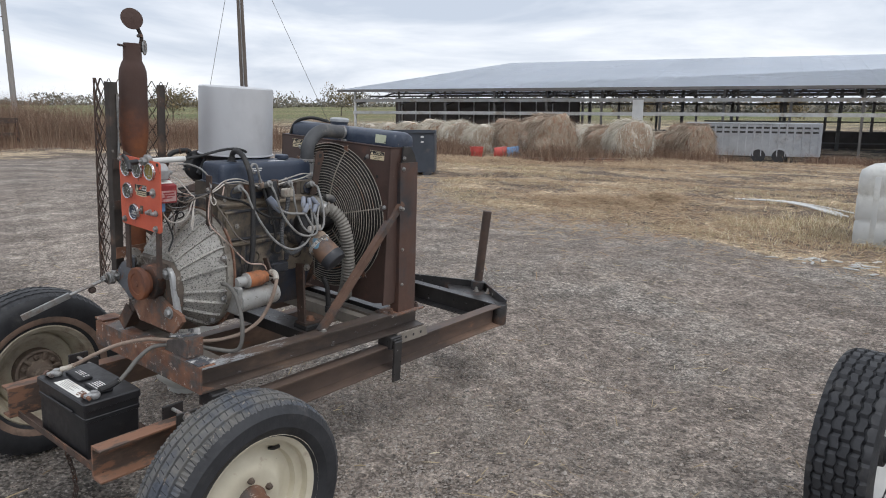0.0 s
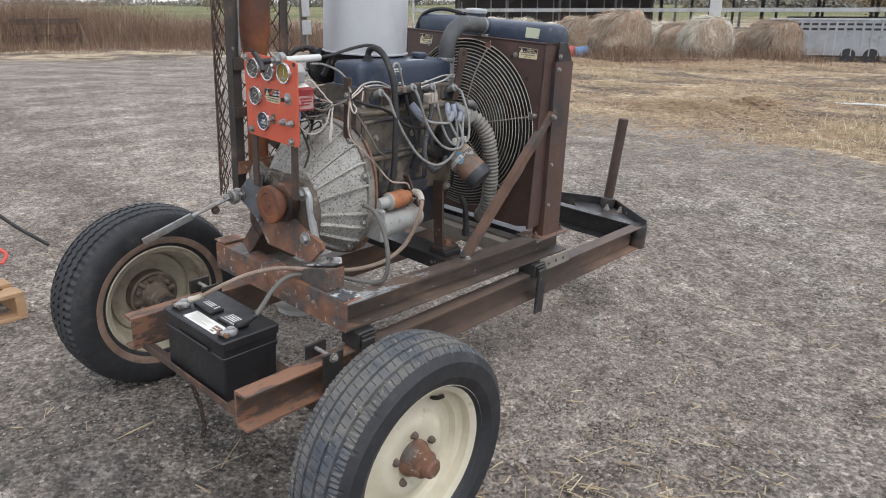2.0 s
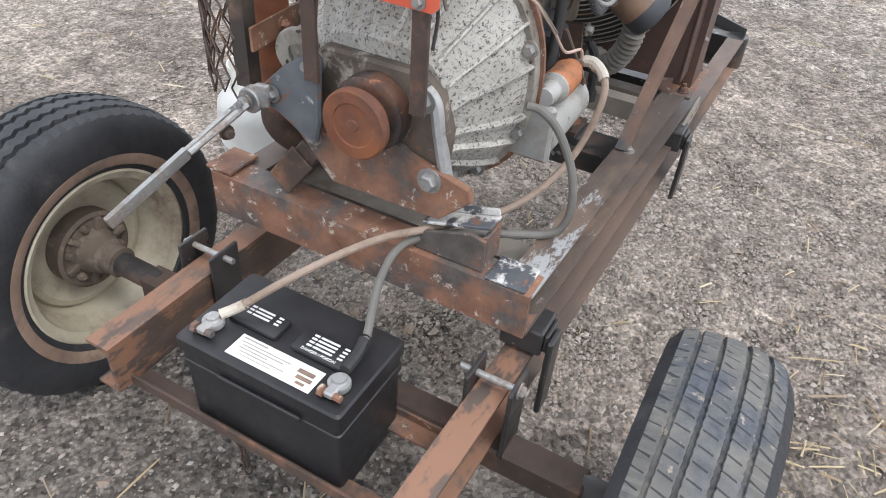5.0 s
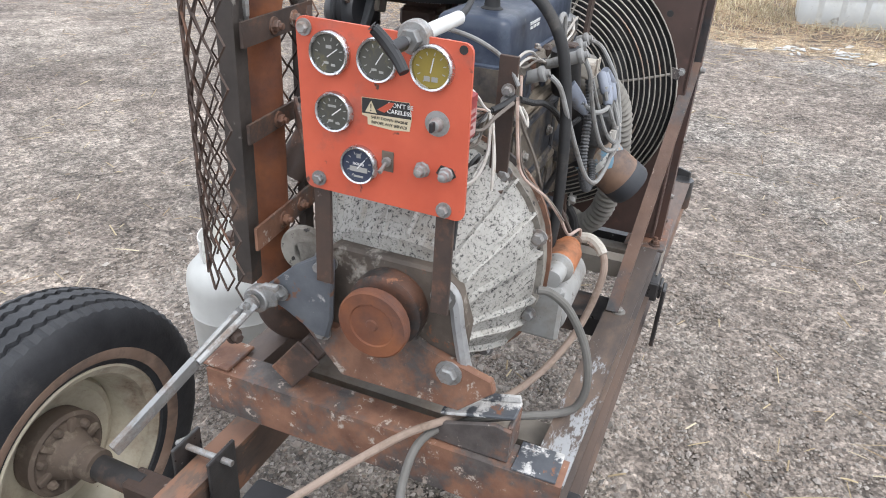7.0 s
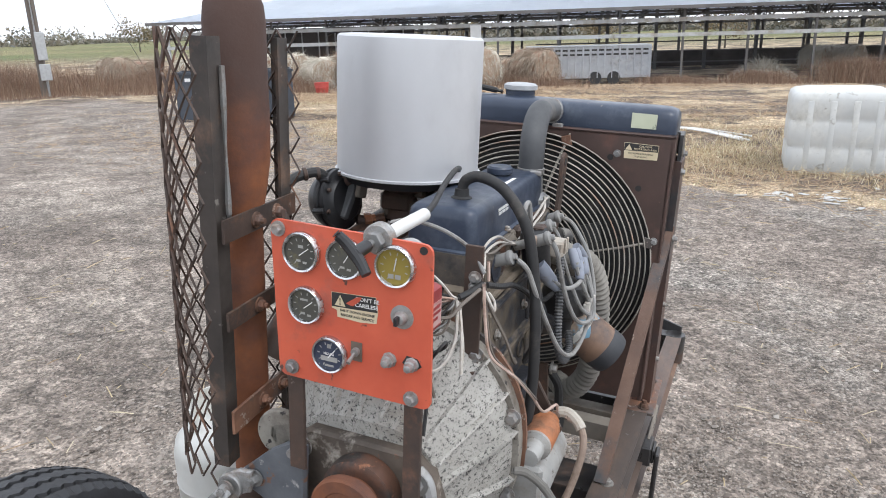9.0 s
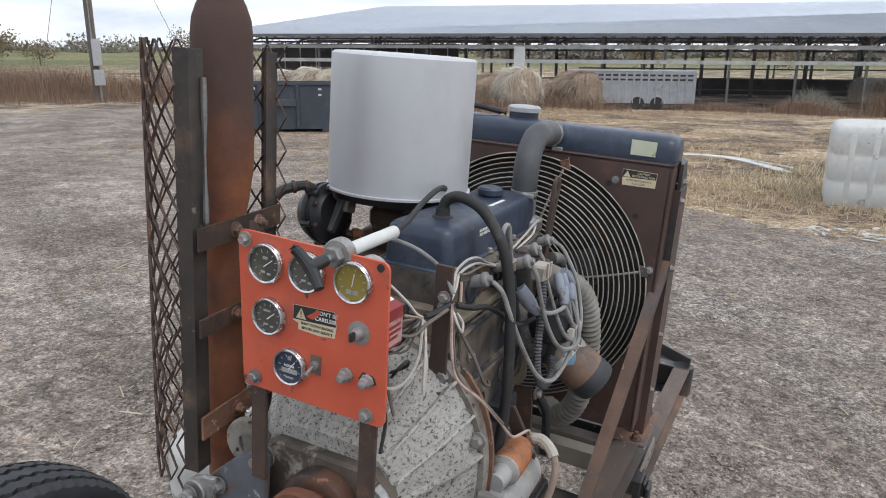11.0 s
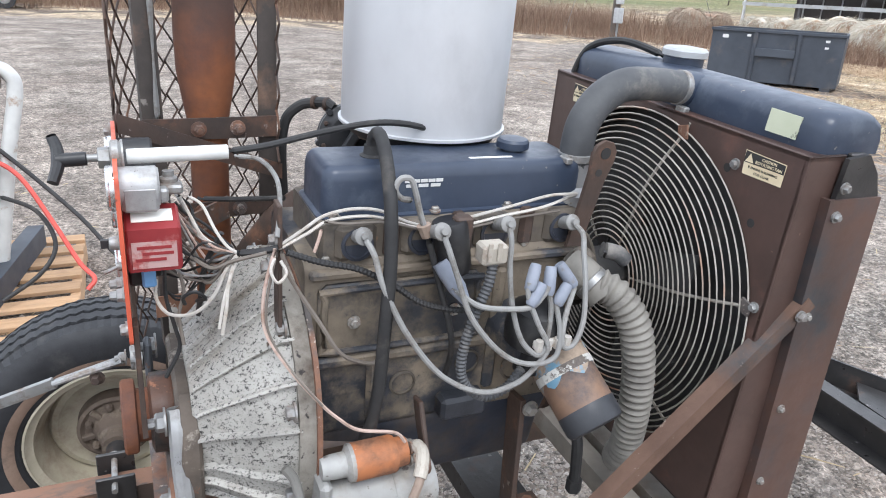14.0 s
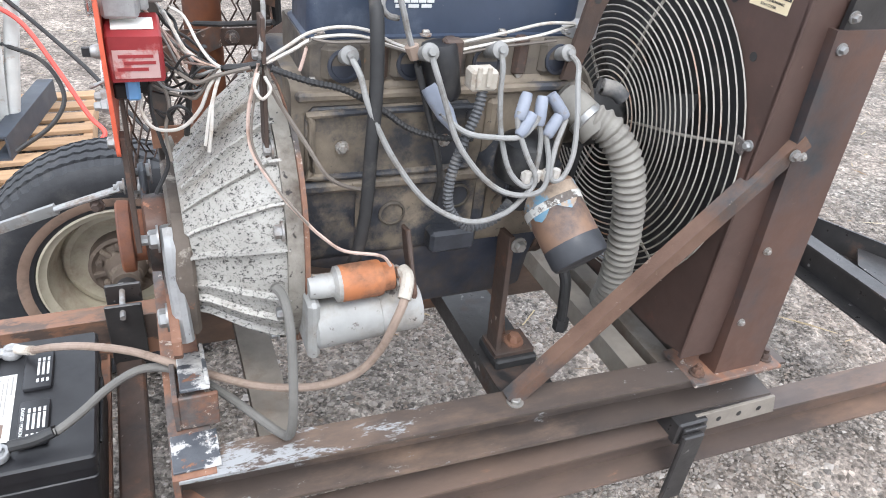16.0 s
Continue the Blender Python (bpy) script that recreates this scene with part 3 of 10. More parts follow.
    # stones and clods told apart by tone at two larger sizes
    att4 = n.new("ShaderNodeAttribute")
    att4.attribute_name = "bare"
    soil = mix(ramp(nz(0.8, 8.0, 0.72), 0.42, 0.58), (0.190, 0.156, 0.131), (0.335, 0.287, 0.244))
    soft = n.new("ShaderNodeMath")
    soft.operation = "MULTIPLY"
    soft.inputs[1].default_value = 0.75
    l.new(att4.outputs["Fac"], soft.inputs[0])
    col = mix(soft.outputs[0], col, soil)
    tone = None
    for s, lo, hi in ((95.0, 0.55, 1.45), (46.0, 0.64, 1.36), (21.0, 0.84, 1.16)):
        cell = n.new("ShaderNodeTexVoronoi")
        cell.inputs["Scale"].default_value = s
        l.new(co.outputs["Object"], cell.inputs["Vector"])
        one = n.new("ShaderNodeSeparateColor")
        l.new(cell.outputs["Color"], one.inputs["Color"])
        rng_ = n.new("ShaderNodeMapRange")
        rng_.inputs["To Min"].default_value, rng_.inputs["To Max"].default_value = lo, hi
        l.new(one.outputs["Green"], rng_.inputs["Value"])
        if tone is None:
            tone = rng_.outputs["Result"]
        else:
            mul = n.new("ShaderNodeMath")
            mul.operation = "MULTIPLY"
            l.new(tone, mul.inputs[0])
            l.new(rng_.outputs["Result"], mul.inputs[1])
            tone = mul.outputs[0]
    speck = n.new("ShaderNodeMapRange")
    speck.inputs["From Min"].default_value, speck.inputs["From Max"].default_value = 0.43, 0.57
    speck.inputs["To Min"].default_value, speck.inputs["To Max"].default_value = 0.84, 1.18
    l.new(nz(13.0, 9.0, 0.85), speck.inputs["Value"])
    mul = n.new("ShaderNodeMath")
    mul.operation = "MULTIPLY"
    l.new(tone, mul.inputs[0])
    l.new(speck.outputs["Result"], mul.inputs[1])
    # worn and scuffed patches, hand-sized to a stride across
    for s_, lo, hi in ((0.7, 0.84, 1.16), (1.9, 0.85, 1.15), (5.5, 0.84, 1.16)):
        rng_ = n.new("ShaderNodeMapRange")
        rng_.inputs["From Min"].default_value, rng_.inputs["From Max"].default_value = 0.40, 0.60
        rng_.inputs["To Min"].default_value, rng_.inputs["To Max"].default_value = lo, hi
        l.new(nz(s_, 7.0, 0.7), rng_.inputs["Value"])
        more = n.new("ShaderNodeMath")
        more.operation = "MULTIPLY"
        l.new(mul.outputs[0], more.inputs[0])
        l.new(rng_.outputs["Result"], more.inputs[1])
        mul = more
    hs = n.new("ShaderNodeHueSaturation")
    l.new(mul.outputs[0], hs.inputs["Value"])
    l.new(col, hs.inputs["Color"])
    col = hs.outputs["Color"]
    l.new(col, p.inputs["Base Color"])
    p.inputs["Roughness"].default_value = 0.85
    p.inputs["Specular IOR Level"].default_value = 0.3
    b1 = n.new("ShaderNodeBump")
    b1.inputs["Strength"].default_value, b1.inputs["Distance"].default_value = 1.0, 0.02
    h = n.new("ShaderNodeMath")
    h.operation = "MULTIPLY_ADD"
    h.inputs[1].default_value = -0.8
    l.new(vor.outputs["Distance"], h.inputs[0])
    l.new(nz(25.0, 8.0, 0.7), h.inputs[2])
    l.new(h.outputs[0], b1.inputs["Height"])
    l.new(b1.outputs["Normal"], p.inputs["Normal"])
    return m


M_ground = ground_material()

# ---- shaping helpers ----
PIVOT = Matrix.Translation((0, 0, 0.9))
M = PIVOT @ pose(0, 0, 0, 3.6, 1.2, 0) @ PIVOT.inverted()   # the trailer stands a little out of level
I4 = Matrix.Identity(4)
BASE = {}


def thing(name, label, category, base=(0, 0, 0), at=None, group="", kind=""):
    """A top-level thing: an Empty at its base that holds its parts."""
    ob = new(name)
    ob.empty_display_size = 0.05
    at = M if at is None else at
    ob.matrix_world = at @ Matrix.Translation(base)
    BASE[ob] = Vector(base)
    return tagged(ob, label, category, group, kind)


def to_mesh(name, bm, material, shift, smooth=35):
    bmesh.ops.translate(bm, verts=bm.verts, vec=-shift)
    for f in bm.faces:
        f.smooth = True
    bmesh.ops.recalc_face_normals(bm, faces=bm.faces)
    me = bpy.data.meshes.new(name)
    bm.to_mesh(me)
    bm.free()
    me.set_sharp_from_angle(angle=radians(smooth))
    me.materials.append(material)
    return me


def part(name, bm, material, parent, label="", smooth=35):
    root = parent
    while root.parent:
        root = root.parent
    ob = new(name, to_mesh(name, bm, material, BASE[root], smooth))
    ob.parent = parent
    return tagged(ob, label) if label else ob


def solid(name, bm, material, label, category, at=None, group="", kind="", base=(0, 0, 0), smooth=35):
    """A top-level thing of one mesh."""
    ob = new(name, to_mesh(name, bm, material, Vector(base), smooth))
    ob.matrix_world = (M if at is None else at) @ Matrix.Translation(base)
    return tagged(ob, label, category, group, kind)


def raw_mesh(name, verts, faces, material, smooth=False):
    me = bpy.data.meshes.new(name)
    me.from_pydata(verts, [], faces)
    me.materials.append(material)
    if smooth:
        me.shade_smooth()
    me.update()
    return me


def box(bm, x0, x1, y0, y1, z0, z1, bev=0.003, m=None, seg=1):
    r = bmesh.ops.create_cube(bm, size=1.0)
    vs = r["verts"]
    for v in vs:
        v.co = Vector(((x0 + x1) / 2 + v.co.x * (x1 - x0), (y0 + y1) / 2 + v.co.y * (y1 - y0), (z0 + z1) / 2 + v.co.z * (z1 - z0)))
    if bev:
        es = list({e for v in vs for e in v.link_edges})
        out = bmesh.ops.bevel(bm, geom=es, offset=bev, segments=seg, affect="EDGES", profile=0.5)
        vs = list({v for f in out["faces"] for v in f.verts} | {v for v in vs if v.is_valid})
    if m:
        bmesh.ops.transform(bm, matrix=m, verts=vs)
    return vs


def ring_frame(d):
    d = Vector(d).normalized()
    a = Vector((0, 0, 1)) if abs(d.z) < 0.9 else Vector((1, 0, 0))
    u = d.cross(a).normalized()
    return d, u, u.cross(d).normalized()


def lathe(bm, origin, axis, profile, seg=32, cap=True, wobble=None):
    """profile: (radius, distance along the axis) pairs."""
    d, u, w = ring_frame(axis)
    origin = Vector(origin)
    rows = []
    for k, (r, h) in enumerate(profile):
        row = []
        for i in range(seg):
            a = 2 * math.pi * i / seg
            hh = h + (wobble(k, i) if wobble else 0.0)
            row.append(bm.verts.new(origin + d * hh + (u * math.cos(a) + w * math.sin(a)) * r))
        rows.append(row)
    for a, b in zip(rows, rows[1:]):
        for i in range(seg):
            j = (i + 1) % seg
            bm.faces.new((a[i], a[j], b[j], b[i]))
    if cap:
        for row in (rows[0], rows[-1]):
            bm.faces.new(row)
    return rows


def cyl(bm, p0, p1, r, seg=16, r1=None, bev=0.0):
    p0, p1 = Vector(p0), Vector(p1)
    h = (p1 - p0).length
    r1 = r if r1 is None else r1
    if bev:
        prof = [(r - bev, 0), (r, bev), (r1, h - bev), (r1 - bev, h)]
    else:
        prof = [(r, 0), (r1, h)]
    return lathe(bm, p0, p1 - p0, prof, seg)


def smooth_path(pts, n=6):
    """Points on a smooth curve through pts."""
    pts = [Vector(p) for p in pts]
    if len(pts) < 3:
        return pts
    ext = [pts[0] * 2 - pts[1]] + pts + [pts[-1] * 2 - pts[-2]]
    out = []
    for i in range(1, len(ext) - 2):
        p0, p1, p2, p3 = ext[i - 1:i + 3]
        for k in range(n):
            t = k / n
            out.append(0.5 * ((2 * p1) + (p2 - p0) * t + (2 * p0 - 5 * p1 + 4 * p2 - p3) * t * t + (3 * p1 - p0 - 3 * p2 + p3) * t ** 3))
    out.append(pts[-1])
    return out


def tube(bm, pts, r, seg=8, n=6, ripple=0.0, pitch=0.012, smooth=True, cap=True):
    """A hose, wire or bent pipe; ripple makes it corrugated."""
    path = smooth_path(pts, n) if smooth else [Vector(p) for p in pts]
    if ripple:
        dense = [path[0]]
        for a, b in zip(path, path[1:]):
            k = max(1, int((b - a).length / (pitch / 7)))
            dense += [a.lerp(b, i / k) for i in range(1, k + 1)]
        path = dense
    rows, up, run = [], None, 0.0
    for i, p in enumerate(path):
        t = (path[min(i + 1, len(path) - 1)] - path[max(i - 1, 0)]).normalized()
        if up is None:
            _, u, w = ring_frame(t)
        else:
            u = (up - t * up.dot(t)).normalized()
            w = t.cross(u)
        up = u
        if i:
            run += (p - path[i - 1]).length
        rr = (r(i / (len(path) - 1)) if callable(r) else r) * (1 + ripple * math.sin(2 * math.pi * run / pitch))
        rows.append([bm.verts.new(p + (u * math.cos(2 * math.pi * k / seg) + w * math.sin(2 * math.pi * k / seg)) * rr) for k in range(seg)])
    for a, b in zip(rows, rows[1:]):
        for k in range(seg):
            j = (k + 1) % seg
            bm.faces.new((a[k], a[j], b[j], b[k]))
    if cap:
        bm.faces.new(rows[0])
        bm.faces.new(rows[-1])
    return rows


def sweep(bm, p0, p1, section, out, up=(0, 0, 1)):
    """A bar with a section of (outward, up) points, from p0 to p1."""
    o, u = Vector(out), Vector(up)
    rows = [[bm.verts.new(Vector(p) + o * a + u * b) for a, b in section] for p in (p0, p1)]
    k = len(section)
    for i in range(k):
        j = (i + 1) % k
        bm.faces.new((rows[0][i], rows[0][j], rows[1][j], rows[1][i]))
    bm.faces.new(rows[0])
    bm.faces.new(rows[1])
    return rows


def c_section(w, h, t):
    """A channel that opens outward, its back at 0."""
    return [(0, 0), (w, 0), (w, t * 0.7), (t, t * 1.25), (t, h - t * 1.25), (w, h - t * 0.7), (w, h), (0, h)]


def l_section(w, h, t):
    return [(0, 0), (w, 0), (w, t), (t, t), (t, h), (0, h)]


def slab(bm, poly, axis, a, b, bev=0.0):
    """A plate: a polygon in the plane across an axis, from a to b along it."""
    k = "xyz".index(axis)
    rows = []
    for h in (a, b):
        row = []
        for p in poly:
            c = list(p)
            c.insert(k, h)
            row.append(bm.verts.new(c))
        rows.append(row)
    n = len(poly)
    for i in range(n):
        j = (i + 1) % n
        bm.faces.new((rows[0][i], rows[0][j], rows[1][j], rows[1][i]))
    fs = [bm.faces.new(rows[0]), bm.faces.new(rows[1])]
    if bev:
        es = list({e for f in fs for e in f.edges})
        bmesh.ops.bevel(bm, geom=es, offset=bev, segments=1, affect="EDGES")
    return rows


def hexbolt(bm, p, d, r=0.011, h=0.009, washer=True, stub=0.0):
    d = Vector(d).normalized()
    p = Vector(p)
    if washer:
        cyl(bm, p, p + d * 0.003, r * 1.45, 14)
        p = p + d * 0.003
    lathe(bm, p, d, [(r, 0), (r, h * 0.75), (r * 0.8, h)], 6)
    if stub:
        cyl(bm, p + d * h, p + d * (h + stub), r * 0.55, 8)


def bolt(parent, p, d, r=0.011, h=0.009, washer=True, stub=0.0, mat=None):
    bm = bmesh.new()
    hexbolt(bm, p, d, r, h, washer, stub)
    return part("bolt", bm, mat or M_bolt, parent)


def loft(bm, rings, cap=True):
    rows = [[bm.verts.new(p) for p in ring] for ring in rings]
    n = len(rows[0])
    for a, b in zip(rows, rows[1:]):
        for i in range(n):
            j = (i + 1) % n
            bm.faces.new((a[i], a[j], b[j], b[i]))
    if cap:
        bm.faces.new(rows[0])
        bm.faces.new(rows[-1])
    return rows


def rrect(x, yc, zc, hy, hz, rad, n=5):
    """A rounded rectangle across x."""
    out = []
    for k, (sy, sz) in enumerate(((1, 1), (-1, 1), (-1, -1), (1, -1))):
        for i in range(n + 1):
            a = math.pi / 2 * (k + i / n)
            out.append(Vector((x, yc + sy * (hy - rad) + math.cos(a) * rad, zc + sz * (hz - rad) + math.sin(a) * rad)))
    return out


def rrect_z(z, xc, yc, hx, hy, rad, n=4):
    return [Vector((xc + p.y, yc + p.z, z)) for p in rrect(0, 0, 0, hx, hy, rad, n)]


def text_part(body, m, size, material, parent, name="lettering", align="CENTER"):
    """Words as flat letters of built-in type, standing a hair proud, at the pose m (x along the words, z off the surface)."""
    cu = bpy.data.curves.new(name, "FONT")
    cu.body, cu.size, cu.align_x, cu.align_y, cu.extrude = body, size, align, "CENTER", 0.0004
    ob = bpy.data.objects.new(name, cu)
    me = bpy.data.meshes.new_from_object(ob)
    bpy.data.objects.remove(ob)
    root = parent
    while root.parent:
        root = root.parent
    me.transform(Matrix.Translation(-BASE[root]) @ m)
    me.materials.clear()
    me.materials.append(material)
    o = new(name, me)
    o.parent = parent
    return o


def face_pose(origin, right, up):
    """A pose whose x runs right and whose y runs up a surface."""
    r, u = Vector(right).normalized(), Vector(up).normalized()
    n = r.cross(u)
    m = Matrix((r, u, n)).transposed().to_4x4()
    m.translation = Vector(origin)
    return m


# ---- the ground ----


def sstep(a, b, v):
    t = np.clip((v - a) / (b - a), 0, 1)
    return t * t * (3 - 2 * t)


def ground_z(x, y):
    """Height of the yard: a low rise under the trailer, falling away to the barn."""
    x, y = np.asarray(x, float), np.asarray(y, float)
    near = np.exp(-((x - 0.5) ** 2 + (y - 0.2) ** 2) / 40.0)
    z = near * (0.105 * sstep(-0.75, 0.7, y) - 0.0) - 0.006
    z = z + (1 - near) * 0.03
    z -= 0.20 * sstep(4.5, 9.0, x) + 0.33 * sstep(10, 26, x) + 0.5 * sstep(24, 38, x)
    r = np.hypot(x, y)
    wave = np.sin(x * 1.9 + 0.7 * np.sin(y * 1.3)) * np.sin(y * 2.3 + 0.9 * np.sin(x * 1.1)) * 0.008 + np.sin(x * 0.6 + 1) * np.sin(y * 0.5) * 0.02
    ruts = 0.05 * np.sin(x * 2.2 + np.sin(y * 0.8) * 1.5) * sstep(9, 12, x) * (1 - sstep(24, 34, x)) * sstep(-14, -8, y)
    return z + wave * np.clip(r / 3.0, 0.25, 1.0) + ruts + 0.0095 * np.clip(r - 40, 0, 500)


def gz(x, y):
    return float(ground_z(x, y))


def edge_of_yard(y):
    """Where the gravel ends and dry grass begins, along x."""
    return 7.0 + 0.75 * np.sin(y * 0.9) + np.maximum(0, y - 1.0) * 0.62 + np.where(y < -2, (y + 2) * 0.1, 0)


def build_ground():
    line = np.concatenate([-np.geomspace(3000, 4.4, 46), np.arange(-4.2, 9.01, 0.11), np.geomspace(9.2, 3000, 60)])
    X, Y = np.meshgrid(line, line, indexing="ij")
    Z = ground_z(X, Y)
    rng = np.random.default_rng(4)
    fine = (np.abs(X - 2) < 7) & (np.abs(Y - 2) < 7)
    Z = Z + np.where(fine, rng.normal(0, 0.0035, Z.shape), 0)
    n = len(line)
    verts = np.stack([X, Y, Z], -1).reshape(-1, 3)
    idx = np.arange(n * n).reshape(n, n)
    faces = np.stack([idx[:-1, :-1], idx[1:, :-1], idx[1:, 1:], idx[:-1, 1:]], -1).reshape(-1, 4)
    me = raw_mesh("ground", verts.tolist(), faces.tolist(), M_ground, True)
    cover = sstep(-0.6, 0.9, X - edge_of_yard(Y))
    cover = np.maximum(cover, sstep(21, 27, Y + 0.25 * X))
    far = sstep(70, 150, np.hypot(X, Y))
    dark_patch = sstep(0.20, -0.40, X + 0.35 * (Y - 0.4)) * sstep(2.2, 0.8, Y) * sstep(-3.2, -1.0, Y)
    bare = sstep(0.9, 2.2, Y - 0.15 * X) * (1 - cover) * (1 - far)
    for name, val in (("cover", cover), ("far_field", far), ("dark_patch", dark_patch), ("bare", bare)):
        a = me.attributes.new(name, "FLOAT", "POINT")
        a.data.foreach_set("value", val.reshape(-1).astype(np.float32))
    ob = new("ground", me)
    tagged(ob, "grey-brown crushed gravel yard running into dry grass field", "ground", kind="structure")
    return ob


build_ground()

# ---- the trailer ----


def yr(x):
    """Outer edge of the upper frame's near rail; the frame sits a touch skew under the engine."""
    return -0.308 - 0.035 * x


def yl(x):
    return 0.327 - 0.035 * x


def tyre_mesh(bm, c, out, radius=0.332, width=0.19, flat=0.012, zig_by=0.0042, bead=0.217, sipes=False):
    """A road tyre with zigzag tread grooves; out: +1 or -1 along y."""
    R, W = radius, width / 2
    seg = 288 if sipes else 144
    gw = 0.0042 if sipes else 0.0062
    prof = [(bead, -W * 0.72), (bead + 0.011, -W * 0.86), (0.245, -W * 1.0), (0.285, -W * 1.0), (R - 0.026, -W * 0.93), (R - 0.011, -W * 0.82)]
    grooves = (-0.55, -0.2, 0.2, 0.55)
    for g in grooves:
        top = R + 0.002 - 0.014 * g * g
        prof += [(top, W * g - gw), (top - 0.008, W * g - gw * 0.6), (top - 0.008, W * g + gw * 0.6), (top, W * g + gw)]
    prof += [(R - 0.011, W * 0.82), (R - 0.026, W * 0.93), (0.285, W * 1.0), (0.245, W * 1.0), (bead + 0.011, W * 0.86), (bead, W * 0.72)]
    first, last = 6, 6 + 4 * len(grooves)

    def zig(k, i):
        if first <= k < last:
            return zig_by * (1 if i % 2 else -1)
        return 0.0

    rows = lathe(bm, c, (0, out, 0), prof, seg, cap=False, wobble=zig)
    for k, row in enumerate(rows):
        if k in (5, len(rows) - 6, 6, len(rows) - 7):
            for i, v in enumerate(row):
                if i % 2:
                    d = (v.co - Vector((c[0], v.co.y, c[2])))
                    v.co -= d.normalized() * 0.004
    if sipes:
        # short cross cuts in the shoulder and middle ribs
        for k in range(first - 1, last + 1):
            for i, v in enumerate(rows[k]):
                if (i + (k // 4) * 3 + (k % 2)) % 7 == 0:
                    d = v.co - Vector((c[0], v.co.y, c[2]))
                    v.co -= d.normalized() * 0.0030
    for i in range(seg):
        j = (i + 1) % seg
        bm.faces.new((rows[-1][i], rows[-1][j], rows[0][j], rows[0][i]))
    low = c[2] - R + flat
    for v in bm.verts:
        if v.co.z < low:
            v.co.y += (v.co.y - c[1]) * 0.08
            v.co.z = low - (low - v.co.z) * 0.12


def wheel(parent, c, out, outer_view):
    """A steel wheel: tyre, rim with valve, lug nuts, hub."""
    bm = bmesh.new()
    tyre_mesh(bm, c, out, 0.320 if outer_view else 0.332, zig_by=0.0006 if outer_view else 0.0042, bead=0.208 if outer_view else 0.196, sipes=outer_view)
    w = part("tyre", bm, M_rubber, parent, "worn black road tyre with dusty zigzag tread", 25)
    if outer_view:
        w.data.materials.append(M_tread)
        hub_at = Vector(c) - BASE[parent]
        for f in w.data.polygons:
            if math.hypot(f.center.x - hub_at.x, f.center.z - hub_at.z) > 0.3015:
                f.material_index = 1
    bm = bmesh.new()
    prof = [(0.207, 0.082), (0.212, 0.078), (0.207, 0.072), (0.196, 0.070), (0.186, 0.060), (0.186, 0.035), (0.165, 0.030), (0.160, 0.012), (0.150, 0.010), (0.128, 0.016), (0.112, 0.030), (0.092, 0.036), (0.070, 0.030), (0.045, 0.028),
            (0.045, 0.024), (0.070, 0.026), (0.092, 0.032), (0.112, 0.026), (0.128, 0.012), (0.150, 0.005), (0.162, 0.006), (0.168, -0.030), (0.186, -0.045), (0.196, -0.066), (0.207, -0.070), (0.212, -0.076), (0.207, -0.080),
            (0.202, -0.074), (0.192, -0.070), (0.180, -0.048), (0.158, -0.034), (0.156, 0.0), (0.158, 0.030), (0.178, 0.040), (0.182, 0.066), (0.200, 0.076)]
    if outer_view:
        prof = prof[:14] + [(0.045, 0.020), (0.150, 0.002), (0.160, -0.030), (0.186, -0.045), (0.196, -0.066), (0.207, -0.070), (0.212, -0.076), (0.207, -0.080)]
    else:
        prof = [(0.207, 0.080), (0.186, 0.060), (0.175, 0.045), (0.150, 0.036), (0.110, 0.030), (0.050, 0.026),
                (0.050, 0.018), (0.092, 0.020), (0.112, 0.014), (0.132, 0.002), (0.146, 0.006), (0.154, 0.018), (0.160, 0.010), (0.164, -0.024), (0.174, -0.034), (0.182, -0.050), (0.186, -0.066), (0.198, -0.070), (0.207, -0.080), (0.213, -0.078), (0.208, -0.068)]
    prof = [(r if r < 0.14 else 0.14 + (r - 0.14) * (1.16 if outer_view else 0.86), h) for r, h in prof]
    lathe(bm, c, (0, out, 0), prof, 64, cap=False)
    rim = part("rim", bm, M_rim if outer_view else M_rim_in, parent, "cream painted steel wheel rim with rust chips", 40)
    s = Vector((0, out, 0))
    C = Vector(c)
    if outer_view:
        bm = bmesh.new()
        lathe(bm, C + s * 0.02, s, [(0.050, 0), (0.050, 0.020), (0.044, 0.030), (0.038, 0.046), (0.037, 0.058), (0.028, 0.060), (0.026, 0.082), (0.020, 0.087)], 24)
        part("hub", bm, M_rust, rim, "rusty grease-cap hub")
        for i in range(5):
            a = 2 * math.pi * i / 5 + 0.35
            p = C + Vector((math.cos(a) * 0.069, 0, math.sin(a) * 0.069)) + s * 0.026
            bm = bmesh.new()
            lathe(bm, p, s, [(0.012, 0), (0.011, 0.006), (0.009, 0.016), (0.006, 0.019)], 6)
            part("lug_nut", bm, M_hub, rim)
        bm = bmesh.new()
        tube(bm, [C + Vector((0.08, 0, 0.135)) + s * 0.012, C + Vector((0.083, 0, 0.14)) + s * 0.03, C + Vector((0.09, 0, 0.15)) + s * 0.045], 0.006, 8, 3)
        part("valve_stem", bm, M_hose, rim)
    else:
        bm = bmesh.new()
        lathe(bm, C - s * 0.014, -s, [(0.088, -0.03), (0.088, 0), (0.090, 0.010), (0.082, 0.015), (0.072, 0.009), (0.054, 0.013), (0.044, 0.038), (0.040, 0.056), (0.034, 0.060), (0.034, 0.095)], 36)
        d = part("drum", bm, M_hub, rim, "rusty cast hub with ribs")
        bm = bmesh.new()
        lathe(bm, C, -s, [(0.216, 0.0872), (0.222, 0.0905), (0.236, 0.0938), (0.241, 0.0946), (0.241, 0.090), (0.216, 0.084)], 72, cap=False)
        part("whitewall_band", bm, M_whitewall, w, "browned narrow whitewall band")
